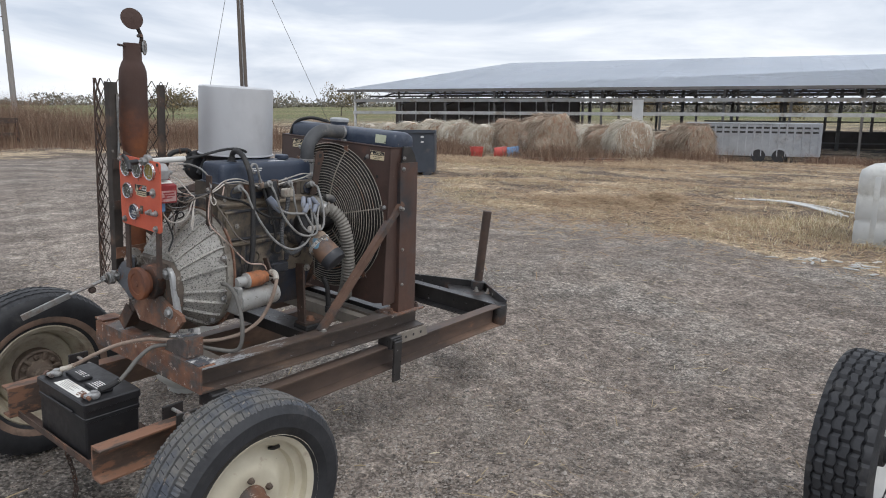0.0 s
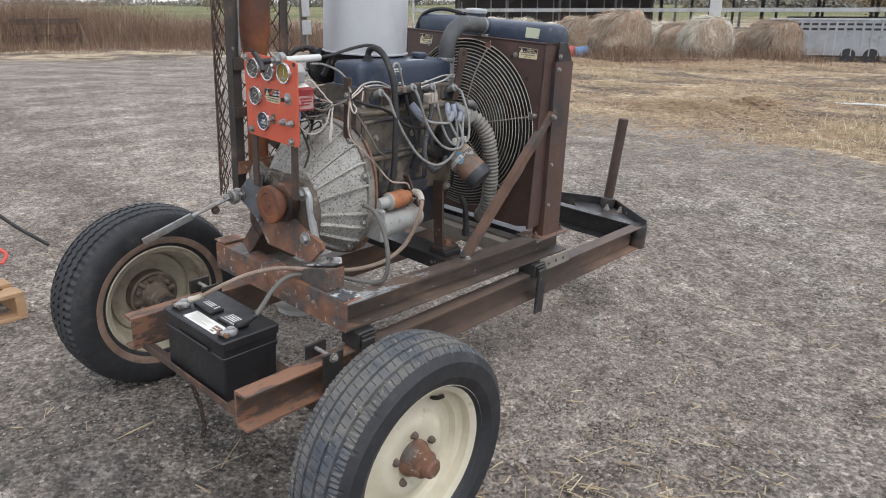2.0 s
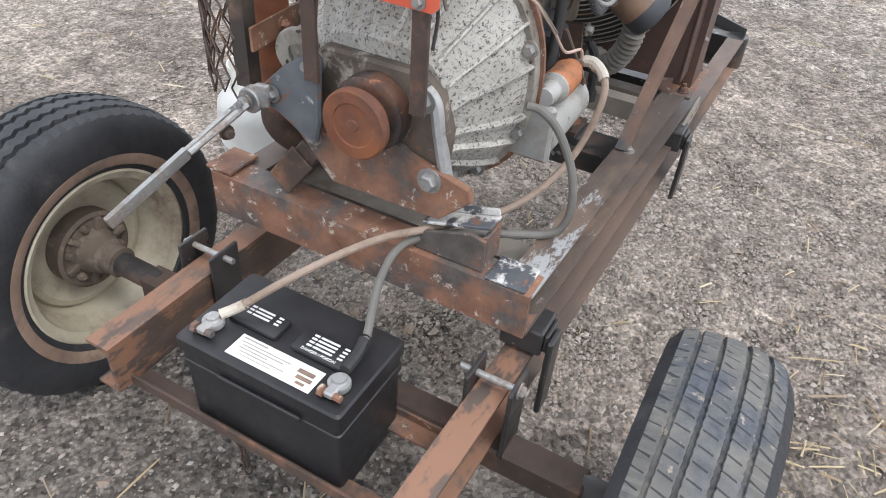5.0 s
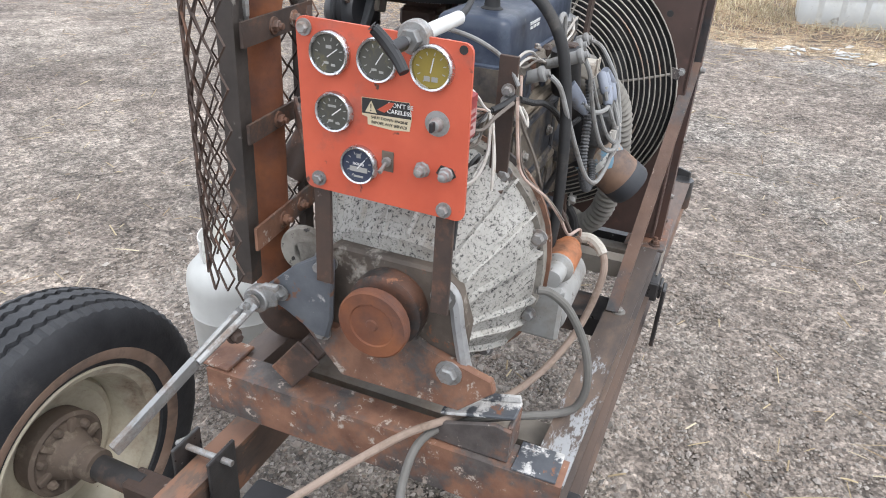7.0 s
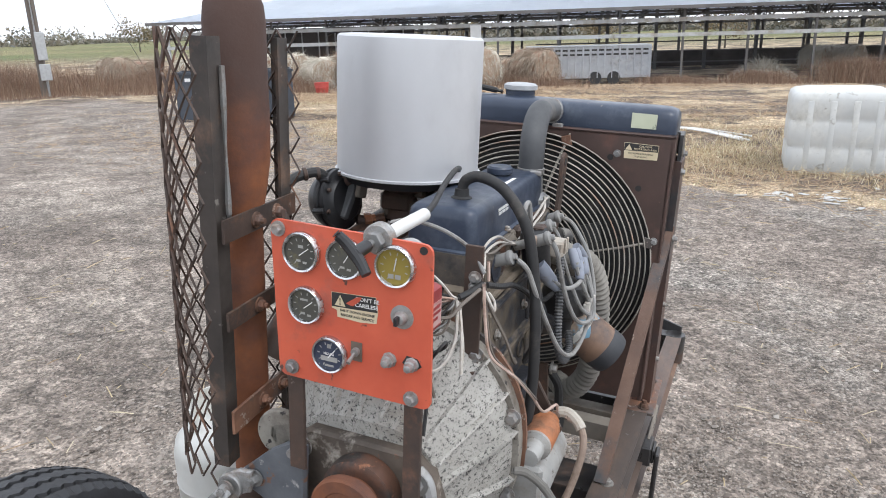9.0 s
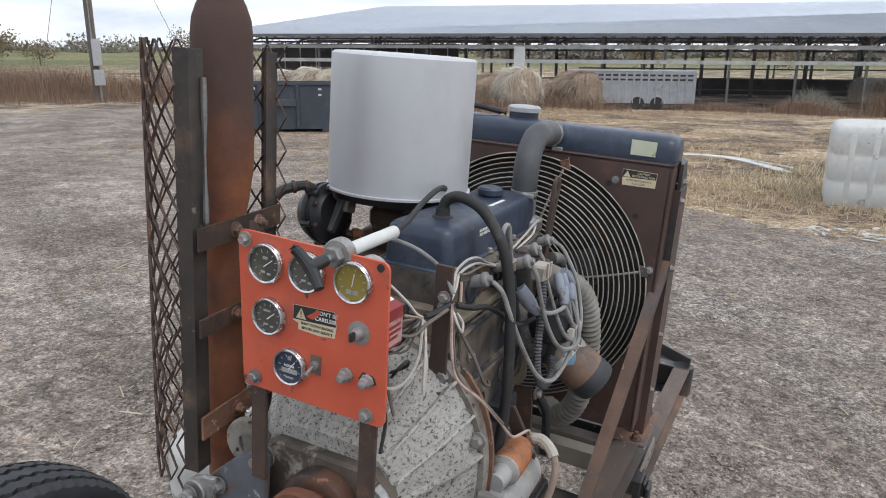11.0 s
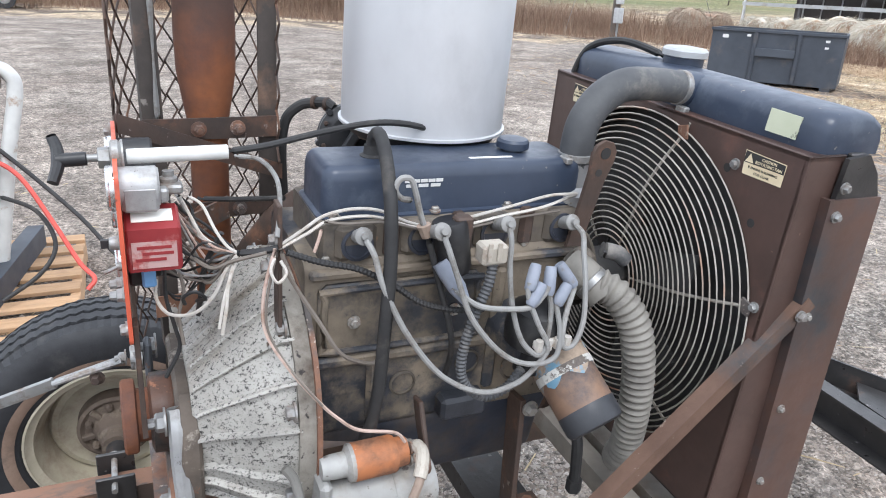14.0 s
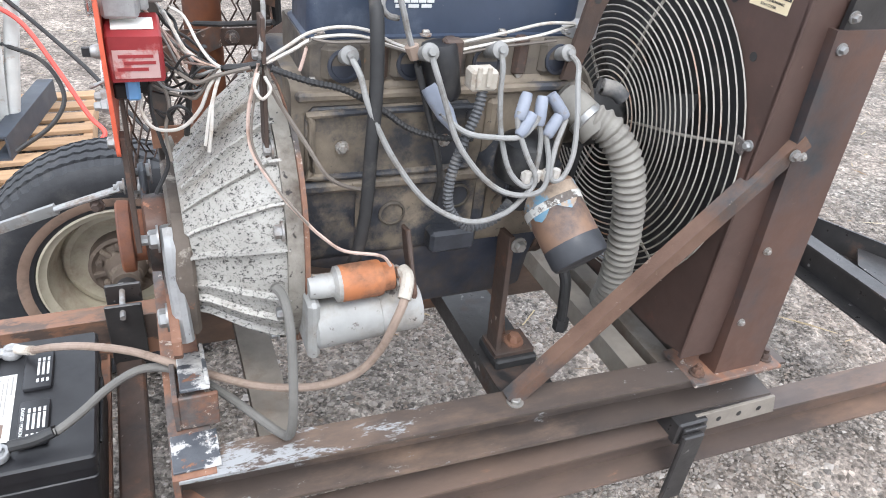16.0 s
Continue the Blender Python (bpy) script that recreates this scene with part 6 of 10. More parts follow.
lathe(bm, (0.056, -0.03, 1.248), (0, 0, 1), [(0.011, 0), (0.011, 0.005), (0.007, 0.007), (0.007, 0.014)], 16)
box(bm, 0.043, 0.072, -0.05, -0.022, 1.236, 1.248, 0.003)
part("switch_body", bm, M_zinc, panel)
bm = bmesh.new()
box(bm, 0.015, 0.032, -0.068, -0.052, 1.118, 1.150, 0.003)
part("connector", bm, M_tub_blue, panel, "blue crimp connector")
for y, z in ((-0.02, 1.13), (-0.035, 1.12), (0.03, 1.12)):
    bm = bmesh.new()
    box(bm, 0.0, 0.03, y - 0.008, y + 0.008, z - 0.01, z + 0.012, 0.003)
    part("terminal_block", bm, M_black, panel)
# strap from the panel's top corner back to the exhaust guard, and lower straps
bm = bmesh.new()
a, b = Vector((0.000, 0.128, 1.284)), Vector((0.262, 0.280, 1.155))
d = (b - a).normalized()
sweep(bm, a, b, [(0, -0.014), (0.005, -0.014), (0.005, 0.014), (0, 0.014)], d.cross(Vector((0, 0, 1))).normalized(), (0, 0, 1))
part("stay", bm, M_rust_dark, panel, "dark flat-bar stay")
bm = bmesh.new()
a, b = Vector((0.0, 0.125, 1.075)), Vector((0.165, 0.262, 1.100))
sweep(bm, a, b, [(0, -0.020), (0.005, -0.020), (0.005, 0.020), (0, 0.020)], (b - a).cross(Vector((0, 0, 1))).normalized(), (0, 0, 1))
part("stay", bm, M_rust, panel, "rusty flat-bar stay")

# ---- wiring harness ----
harness = thing("wiring_harness", "tangle of white, grey and brown engine wires", "wires", (0.16, -0.10, 1.15))


def wire(pts, r, mat, name="wire", seg=6, parent=None, label=""):
    bm = bmesh.new()
    tube(bm, pts, r, seg, 6)
    return part(name, bm, mat, parent or harness, label)


bm = bmesh.new()
box(bm, 0.165, 0.171, -0.121, -0.092, 1.045, 1.245, 0.001)
box(bm, 0.150, 0.171, -0.121, -0.092, 1.040, 1.046, 0.001)
part("wire_bracket", bm, M_rust_dark, harness, "rusty flat-bar wire bracket")
for z in (1.196, 1.180):
    bolt(harness, (0.165, -0.110, z), (-1, 0, 0), 0.007, 0.007, mat=M_zinc)
hub_pt = (0.118, -0.100, 1.176)
wire([(0.165, -0.118, 1.188), (0.200, -0.108, 1.205), (0.231, -0.098, 1.219), (0.271, -0.097, 1.226), (0.310, -0.100, 1.222), (0.352, -0.103, 1.203), (0.394, -0.106, 1.194), (0.447, -0.108, 1.206), (0.519, -0.108, 1.220), (0.579, -0.106, 1.231), (0.632, -0.10, 1.229)], 0.0024, M_wire_white, label="white wire strung along the head")
wire([(0.165, -0.118, 1.184), (0.205, -0.110, 1.200), (0.240, -0.100, 1.213), (0.300, -0.102, 1.215), (0.36, -0.108, 1.197), (0.42, -0.110, 1.193), (0.50, -0.110, 1.205), (0.57, -0.108, 1.214), (0.64, -0.09, 1.225)], 0.0024, M_wire_white)
wire([(0.23, -0.105, 1.214), (0.26, -0.107, 1.209), (0.32, -0.108, 1.207), (0.40, -0.113, 1.188), (0.50, -0.112, 1.199), (0.60, -0.108, 1.206)], 0.0022, M_wire_brown)
wire([(0.225, -0.11, 1.205), (0.220, -0.113, 1.19), (0.214, -0.116, 1.175)], 0.0024, M_wire_pink)
# from the boxes on the panel to the bundle
wire([(0.064, -0.050, 1.240), (0.080, -0.060, 1.230), (0.092, -0.085, 1.205), (0.105, -0.095, 1.185), hub_pt], 0.0021, M_wire_white)
wire([(0.055, -0.045, 1.238), (0.070, -0.065, 1.205), (0.080, -0.075, 1.190), (0.10, -0.09, 1.180), hub_pt], 0.0022, M_wire_white)
wire([(0.060, -0.04, 1.225), (0.072, -0.06, 1.200), (0.075, -0.07, 1.190), (0.09, -0.085, 1.185)], 0.002, M_wire_white)
wire([hub_pt, (0.100, -0.108, 1.155), (0.085, -0.112, 1.125), (0.060, -0.108, 1.100), (0.030, -0.10, 1.098), (0.016, -0.085, 1.115), (0.018, -0.07, 1.135)], 0.0025, M_wire_white, label="white looping wire")
wire([hub_pt, (0.106, -0.112, 1.150), (0.096, -0.118, 1.120), (0.088, -0.122, 1.080)], 0.0022, M_wire_white)
wire([(0.115, -0.105, 1.172), (0.103, -0.114, 1.140), (0.098, -0.12, 1.105), (0.092, -0.121, 1.07)], 0.0026, M_wire_white)
wire([hub_pt, (0.140, -0.112, 1.181), (0.165, -0.122, 1.188)], 0.0048, M_hose, label="taped black wire bundle")
wire([(0.062, -0.075, 1.165), (0.085, -0.10, 1.158), (0.11, -0.11, 1.17), (0.15, -0.124, 1.184)], 0.0028, M_wire_brown)
wire([(0.10, -0.085, 1.20), (0.08, -0.07, 1.15), (0.075, -0.06, 1.11), (0.07, -0.04, 1.06)], 0.004, M_hose)
wire([(0.066, -0.075, 1.10), (0.075, -0.10, 1.115), (0.062, -0.107, 1.13), (0.048, -0.10, 1.12), (0.05, -0.09, 1.105)], 0.0025, M_hose)
wire([(0.03, -0.06, 1.15), (0.028, -0.07, 1.11), (0.036, -0.085, 1.07), (0.04, -0.09, 1.04), (0.02, -0.095, 1.0)], 0.003, M_hose)
wire([(0.045, -0.06, 1.15), (0.05, -0.08, 1.12), (0.042, -0.09, 1.09), (0.045, -0.1, 1.05)], 0.0025, M_wire_brown)
wire([(0.055, -0.02, 1.23), (0.07, -0.01, 1.21), (0.075, -0.03, 1.19), (0.10, -0.07, 1.18), hub_pt], 0.0022, M_hose)
wire([(0.050, -0.03, 1.225), (0.062, -0.02, 1.205), (0.085, -0.04, 1.195), (0.112, -0.09, 1.18)], 0.002, M_hose)
rng = random.Random(7)
for k in range(20):
    y0, z0 = rng.uniform(-0.07, 0.06), rng.uniform(1.10, 1.25)
    wire([(0.03, y0, z0), (0.05, y0 - rng.uniform(0, 0.02), z0 - rng.uniform(0, 0.03)), (0.075 + rng.uniform(0, 0.02), -0.06 - rng.uniform(0, 0.04), 1.16 + rng.uniform(-0.03, 0.03)), (0.112, -0.098, 1.176)], 0.0013 + 0.0009 * rng.random(), rng.choice((M_hose, M_wire_brown, M_wire, M_wire_pink)))
wire([(0.160, -0.128, 1.180), (0.152, -0.14, 1.165), (0.160, -0.145, 1.150), (0.172, -0.14, 1.160), (0.166, -0.132, 1.175)], 0.0022, M_wire_white)
wire([(0.168, -0.124, 1.188), (0.178, -0.130, 1.150), (0.215, -0.148, 1.085), (0.245, -0.155, 1.035), (0.285, -0.150, 1.010), (0.31, -0.14, 1.005)], 0.0032, M_wire_brown, label="dusty brown wire down the block")
wire([(0.160, -0.126, 1.190), (0.143, -0.138, 1.13), (0.143, -0.150, 1.082), (0.165, -0.185, 1.045), (0.200, -0.205, 1.000), (0.225, -0.210, 0.972), (0.255, -0.214, 0.948), (0.305, -0.222, 0.938), (0.322, -0.222, 0.918)], 0.0026, M_wire_pink, label="faded pink wire to the starter solenoid")
wire([(0.162, -0.128, 1.186), (0.146, -0.142, 1.12), (0.147, -0.155, 1.08), (0.170, -0.19, 1.040), (0.205, -0.21, 0.995)], 0.0018, M_wire_brown)
wire([(0.135, 0.022, 1.270), (0.165, 0.0, 1.270), (0.178, -0.05, 1.258), (0.172, -0.100, 1.235), (0.163, -0.125, 1.205)], 0.0034, M_wire, "grey_tube", 8, label="grey conduit arching to the bracket")
wire([(0.10, 0.20, 1.145), (0.16, 0.16, 1.155), (0.22, 0.10, 1.175)], 0.0045, M_hose, "hose", 8)
bm = bmesh.new()
tube(bm, [(0.175, -0.125, 1.183), (0.22, -0.135, 1.168), (0.27, -0.140, 1.155), (0.32, -0.150, 1.128), (0.36, -0.155, 1.100), (0.41, -0.16, 1.085), (0.455, -0.165, 1.083)], 0.0046, 8, 6, 0.10, 0.006)
part("split_loom", bm, M_hose, harness, "black corrugated split loom")
bm = bmesh.new()
tube(bm, [(0.458, -0.170, 1.165), (0.450, -0.178, 1.13), (0.430, -0.185, 1.085), (0.415, -0.19, 1.03), (0.418, -0.195, 0.985), (0.45, -0.20, 0.955), (0.49, -0.20, 0.962), (0.52, -0.19, 0.985)], 0.0075, 8, 6, 0.13, 0.006)
part("split_loom", bm, M_hose_grey, harness, "dusty corrugated split loom")
bm = bmesh.new()
box(bm, 0.435, 0.475, -0.182, -0.152, 1.160, 1.190, 0.004)
box(bm, 0.440, 0.447, -0.186, -0.182, 1.168, 1.196, 0.001)
box(bm, 0.455, 0.462, -0.186, -0.182, 1.168, 1.196, 0.001)
part("plug_connector", bm, M_boot_white, harness, "dirty white wiring plug")
# battery cables over the cross channel
bat_cables = thing("battery_cables", "tan and grey battery cables drooping to the starter", "cables", (-0.1, 0.0, 0.58))
wire([(0.337, -0.236, 0.902), (0.333, -0.262, 0.892), (0.318, -0.274, 0.862), (0.300, -0.266, 0.802), (0.272, -0.248, 0.745), (0.225, -0.222, 0.706), (0.170, -0.196, 0.690), (0.120, -0.170, 0.686), (0.070, -0.140, 0.690), (0.013, -0.104, 0.697), (-0.050, -0.064, 0.704), (-0.120, -0.014, 0.688), (-0.175, 0.045, 0.648), (-0.215, 0.090, 0.612), (-0.244, 0.116, 0.598)], 0.0066, M_cable, "tan_cable", 10, bat_cables, "tan battery cable")
wire([(0.343, -0.218, 0.904), (0.343, -0.238, 0.906), (0.336, -0.256, 0.898), (0.329, -0.266, 0.888)], 0.0098, M_boot_white, "heat_sleeve", 10, bat_cables, "off-white cable boot")
wire([(-0.214, 0.088, 0.613), (-0.228, 0.104, 0.603), (-0.244, 0.117, 0.598)], 0.0088, M_boot_white, "cable_sleeve", 10, bat_cables, "pale sleeve at the terminal")
wire([(0.160, -0.190, 0.886), (0.168, -0.215, 0.882), (0.170, -0.250, 0.855), (0.166, -0.285, 0.795), (0.162, -0.298, 0.730), (0.158, -0.288, 0.684), (0.146, -0.262, 0.668), (0.122, -0.225, 0.668), (0.085, -0.175, 0.674), (0.045, -0.125, 0.676), (0.005, -0.094, 0.680), (-0.040, -0.080, 0.676), (-0.090, -0.082, 0.650), (-0.135, -0.096, 0.620), (-0.180, -0.112, 0.602), (-0.235, -0.116, 0.597)], 0.0070, M_cable_grey, "grey_cable", 10, bat_cables, "grey earth cable")
wire([(-0.170, -0.108, 0.606), (-0.200, -0.114, 0.600), (-0.236, -0.116, 0.598)], 0.0095, M_hose, "cable_sleeve", 10, bat_cables, "black sleeve at the terminal")
for y, x in ((0.124, -0.254), (-0.118, -0.254)):
    bm = bmesh.new()
    lathe(bm, (x, y, 0.578), (0, 0, 1), [(0.014, 0), (0.0145, 0.012), (0.010, 0.018), (0.010, 0.022)], 16)
    lathe(bm, (x, y, 0.581), (0, 0, 1), [(0.017, 0), (0.018, 0.002), (0.018, 0.010), (0.017, 0.012)], 18)
    box(bm, x - 0.030, x - 0.008, y - 0.009, y + 0.009, 0.582, 0.595, 0.003)
    part("terminal_clamp", bm, M_alu, bat_cables, "corroded battery terminal clamp")
    bm = bmesh.new()
    cyl(bm, (x - 0.024, y - 0.020, 0.588), (x - 0.024, y + 0.020, 0.588), 0.006, 8)
    lathe(bm, (x - 0.024, y + 0.010, 0.588), (0, 1, 0), [(0.010, 0), (0.010, 0.008)], 6)
    part("clamp_bolt", bm, M_rust, bat_cables)

# ---- battery ----
battery = thing("battery", "black car battery with a torn white label", "battery", (-0.2, 0.0, 0.374))
bm = bmesh.new()
loft(bm, [rrect_z(z, -0.210, 0.006, hx, hy, 0.008, 3) for z, hx, hy in ((0.374, 0.086, 0.150), (0.512, 0.087, 0.151), (0.514, 0.090, 0.154), (0.526, 0.090, 0.154), (0.528, 0.088, 0.152), (0.550, 0.089, 0.153), (0.552, 0.0925, 0.1565), (0.574, 0.0925, 0.1565), (0.578, 0.089, 0.153))])
case = part("case", bm, M_black, battery, "scuffed black plastic battery case")
for y0, y1, lines in ((0.020, 0.116, 3), (-0.108, -0.008, 4)):
    bm = bmesh.new()
    box(bm, -0.232, -0.186, y0, y1, 0.577, 0.588, 0.005, seg=2)
    vent = part("vent_cover", bm, M_black, battery, "raised black vent cover with white print")
    bm = bmesh.new()
    for i in range(lines):
        x = -0.193 - 0.0075 * i
        for k in range(4):
            a = y0 + 0.012 + (y1 - y0 - 0.024) * k / 4
            box(bm, x - 0.0022, x + 0.0016, a, a + (y1 - y0 - 0.024) * (0.12 + 0.09 * ((i * 3 + k * 2) % 3)), 0.5881, 0.5885, 0)
    part("case_print", bm, M_white_trim, vent)
text_part("DANGER / POISON", face_pose((-0.2255, -0.058, 0.5883), (0, -1, 0), (1, 0, 0)), 0.0075, M_white_trim, vent)
for x in (-0.306, -0.120):
    bm = bmesh.new()
    box(bm, x, x + 0.006, -0.08, 0.08, 0.527, 0.536, 0.002)
    part("grip_ridge", bm, M_black, case)
bm = bmesh.new()
box(bm, -0.288, -0.243, -0.086, 0.072, 0.5782, 0.5788, 0.0)
bl = part("top_label", bm, M_label_white, battery, "white printed label")
bm = bmesh.new()
for k, (x0, x1, y0, y1) in enumerate(((-0.250, -0.247, 0.020, 0.066), (-0.257, -0.255, -0.030, 0.064), (-0.263, -0.261, -0.020, 0.058), (-0.269, -0.267, 0.006, 0.062), (-0.275, -0.273, -0.030, 0.055), (-0.281, -0.2795, -0.010, 0.050))):
    box(bm, x0, x1, y0, y1, 0.5789, 0.5793, 0)
part("label_print", bm, M_ink_grey, bl)
bm = bmesh.new()
for x0, x1, y0, y1 in ((-0.262, -0.254, -0.076, -0.046), (-0.273, -0.266, -0.078, -0.050), (-0.282, -0.277, -0.072, -0.056)):
    box(bm, x0, x1, y0, y1, 0.5789, 0.5793, 0)
part("label_logo", bm, M_whitewall, bl)

# ---- ignition: plugs, leads, distributor, coil ----
ignition = thing("ignition_leads", "grey spark plug leads looping to the distributor", "wires", (0.5, -0.18, 1.10))
LEADS = [
    [(0.277, -0.140, 1.199), (0.285, -0.158, 1.180), (0.295, -0.172, 1.140), (0.328, -0.190, 1.071), (0.378, -0.205, 1.007), (0.440, -0.215, 0.974), (0.493, -0.222, 0.984), (0.522, -0.226, 1.015), (0.535, -0.226, 1.042), (0.520, -0.215, 1.075), (0.506, -0.200, 1.115), (0.508, -0.195, 1.135)],
    [(0.375, -0.172, 1.212), (0.383, -0.184, 1.185), (0.394, -0.188, 1.155), (0.417, -0.200, 1.093), (0.463, -0.212, 1.037), (0.504, -0.226, 1.018), (0.545, -0.232, 1.025), (0.555, -0.222, 1.060), (0.552, -0.205, 1.100)],
    [(0.491, -0.146, 1.204), (0.490, -0.160, 1.185), (0.486, -0.172, 1.150), (0.486, -0.192, 1.099), (0.497, -0.212, 1.051), (0.520, -0.226, 1.030), (0.535, -0.220, 1.045), (0.545, -0.205, 1.090), (0.540, -0.198, 1.120)],
    [(0.612, -0.133, 1.194), (0.616, -0.155, 1.185), (0.608, -0.175, 1.165), (0.602, -0.200, 1.125), (0.598, -0.216, 1.071), (0.582, -0.224, 1.038), (0.560, -0.226, 1.040), (0.565, -0.215, 1.080), (0.585, -0.198, 1.120)],
    [(0.395, -0.175, 1.130), (0.428, -0.195, 1.108), (0.469, -0.205, 1.102), (0.510, -0.205, 1.100), (0.530, -0.202, 1.115), (0.538, -0.200, 1.128)],
]
for pts in LEADS:
    bm = bmesh.new()
    tube(bm, pts, 0.0042, 8, 7)
    part("lead", bm, M_wire, ignition, "dusty grey spark plug lead")
for x, y, z in PLUGS:
    bm = bmesh.new()
    lathe(bm, (x, y + 0.05, z - 0.022), (0, -0.9, 0.36), [(0.008, 0), (0.009, 0.03), (0.0105, 0.045), (0.0105, 0.058), (0.0122, 0.060), (0.0130, 0.063), (0.0122, 0.067), (0.006, 0.069), (0.005, 0.075)], 18)
    part("plug_boot", bm, M_wire, ignition, "grey boot with round heat shield")
for p0, p1 in (((0.508, -0.197, 1.122), (0.524, -0.180, 1.155)), ((0.507, -0.205, 1.102), (0.530, -0.195, 1.130)), ((0.540, -0.199, 1.112), (0.549, -0.182, 1.150)), ((0.552, -0.206, 1.098), (0.574, -0.195, 1.124)), ((0.585, -0.197, 1.120), (0.563, -0.180, 1.152))):
    bm = bmesh.new()
    d = Vector(p1) - Vector(p0)
    lathe(bm, p0, d, [(0.0062, 0), (0.0085, 0.003), (0.0095, 0.012), (0.0092, d.length * 0.8), (0.0078, d.length)], 14)
    part("terminal_boot", bm, M_boot, ignition, "blue-grey rubber terminal boot")
bm = bmesh.new()
lathe(bm, (0.545, -0.165, 0.965), (0.02, -0.06, 1), [(0.022, 0), (0.024, 0.04), (0.045, 0.055), (0.047, 0.075), (0.046, 0.095), (0.040, 0.112), (0.030, 0.118), (0.014, 0.122)], 28)
part("distributor", bm, M_black, ignition, "black distributor body")
bm = bmesh.new()
box(bm, 0.515, 0.580, -0.222, -0.214, 1.036, 1.050, 0.002)
for i in range(4):
    cyl(bm, (0.522 + 0.016 * i, -0.222, 1.035), (0.522 + 0.016 * i, -0.222, 1.052), 0.006, 8)
part("lead_comb", bm, M_wire_white, ignition, "pale plastic lead separator")
bm = bmesh.new()
lathe(bm, (0.385, -0.150, 1.160), (0.45, -0.45, -0.75), [(0.013, 0), (0.014, 0.02), (0.013, 0.045), (0.009, 0.06), (0.007, 0.068)], 18)
part("coil_boot", bm, M_boot, ignition, "blue-grey coil boot")
bm = bmesh.new()
lathe(bm, (0.400, -0.135, 1.215), (0.15, -0.1, -1), [(0.024, 0), (0.026, 0.006), (0.026, 0.07), (0.022, 0.078)], 24)
part("coil", bm, M_black, ignition)
bm = bmesh.new()
box(bm, 0.405, 0.432, -0.150, -0.130, 1.170, 1.222, 0.003)
part("coil_bracket", bm, M_rust_dark, ignition)

# ---- starter ----
starter = thing("starter_motor", "silver starter motor with rusty orange solenoid", "starter motor", (0.29, -0.2, 0.80))
bm = bmesh.new()
lathe(bm, (0.212, -0.198, 0.812), (1, 0, 0.06), [(0.034, 0), (0.039, 0.004), (0.039, 0.10), (0.0375, 0.102), (0.039, 0.105), (0.039, 0.158), (0.035, 0.167), (0.018, 0.170)], 32)
part("motor_body", bm, M_silver, starter, "silver painted motor body")
bm = bmesh.new()
lathe(bm, (0.205, -0.205, 0.885), (1, 0, 0.02), [(0.016, 0), (0.018, 0.02), (0.018, 0.035), (0.027, 0.040), (0.027, 0.046)], 24)
part("plunger_housing", bm, M_silver, starter, "cast plunger housing")
bm = bmesh.new()
lathe(bm, (0.249, -0.205, 0.886), (1, 0, 0.02), [(0.026, 0), (0.0275, 0.003), (0.0275, 0.060), (0.026, 0.064), (0.022, 0.065), (0.021, 0.082), (0.012, 0.084)], 28)
part("solenoid", bm, M_solenoid, starter, "rusty orange solenoid can")
for dy, dz in ((-0.012, 0.012), (-0.014, -0.008), (0.008, 0.004)):
    bolt(starter, (0.333, -0.205 + dy, 0.889 + dz), (1, 0, 0), 0.006, 0.008, stub=0.008)
bm = bmesh.new()
box(bm, 0.200, 0.218, -0.230, -0.15, 0.768, 0.872, 0.006)
part("nose_flange", bm, M_silver, starter, "cast nose flange")
bm = bmesh.new()
slab(bm, [(-0.15, 0.94), (-0.175, 0.945), (-0.225, 0.86), (-0.22, 0.835), (-0.17, 0.90)], "x", 0.360, 0.368, 0.002)
part("rear_bracket", bm, M_rust_dark, starter, "curved support bracket")

# ---- oil filter, hoses, small engine parts ----
filt = thing("oil_filter", "rust-stained spin-on oil filter with a torn label", "oil filter", (0.59, -0.19, 0.98))
fa, fb = Vector((0.593, -0.166, 0.986)), Vector((0.622, -0.268, 0.906))
fd = fb - fa
bm = bmesh.new()
lathe(bm, fa, fd, [(0.044, 0), (0.047, 0.004), (0.047, fd.length * 0.72)], 36, cap=True)
can = part("can", bm, M_filter, filt, "rust-brown filter can", 40)
bm = bmesh.new()
lathe(bm, fa + fd * 0.72, fd, [(0.0472, 0), (0.0475, 0.004), (0.0472, fd.length * 0.20), (0.044, fd.length * 0.255), (0.036, fd.length * 0.275), (0.0, fd.length * 0.278)], 36)
part("closed_end", bm, M_filter_end, filt, "blackened domed end", 40)
# label wraps part of the way round
d, u, w = ring_frame(fd)
bm = bmesh.new()
rr = []
for i in range(29):
    a = 2 * math.pi * i / 28
    e = u * math.cos(a) + w * math.sin(a)
    cut = 0.34 + 0.06 * math.sin(i * 1.3)
    rr.append([fa + fd * 0.06 + e * 0.0476, fa + fd * cut + e * 0.0476, fa + fd * cut + e * 0.0481, fa + fd * 0.06 + e * 0.0481])
loft(bm, rr)
part("label", bm, M_blue_label, filt, "torn blue and white label", 60)
bm = bmesh.new()
rr = []
for i in range(29):
    a = 2 * math.pi * i / 28
    e = u * math.cos(a) + w * math.sin(a)
    rr.append([fa + fd * 0.20 + e * 0.0483, fa + fd * 0.30 + e * 0.0483, fa + fd * 0.30 + e * 0.0488, fa + fd * 0.20 + e * 0.0488])
loft(bm, rr)
part("label_band", bm, M_label_torn, filt, "", 60)
bm = bmesh.new()
lathe(bm, (0.545, -0.095, 1.015), (0.2, -0.9, -0.1), [(0.05, 0), (0.052, 0.03), (0.046, 0.075)], 20)
part("mount_boss", bm, M_block, filt)

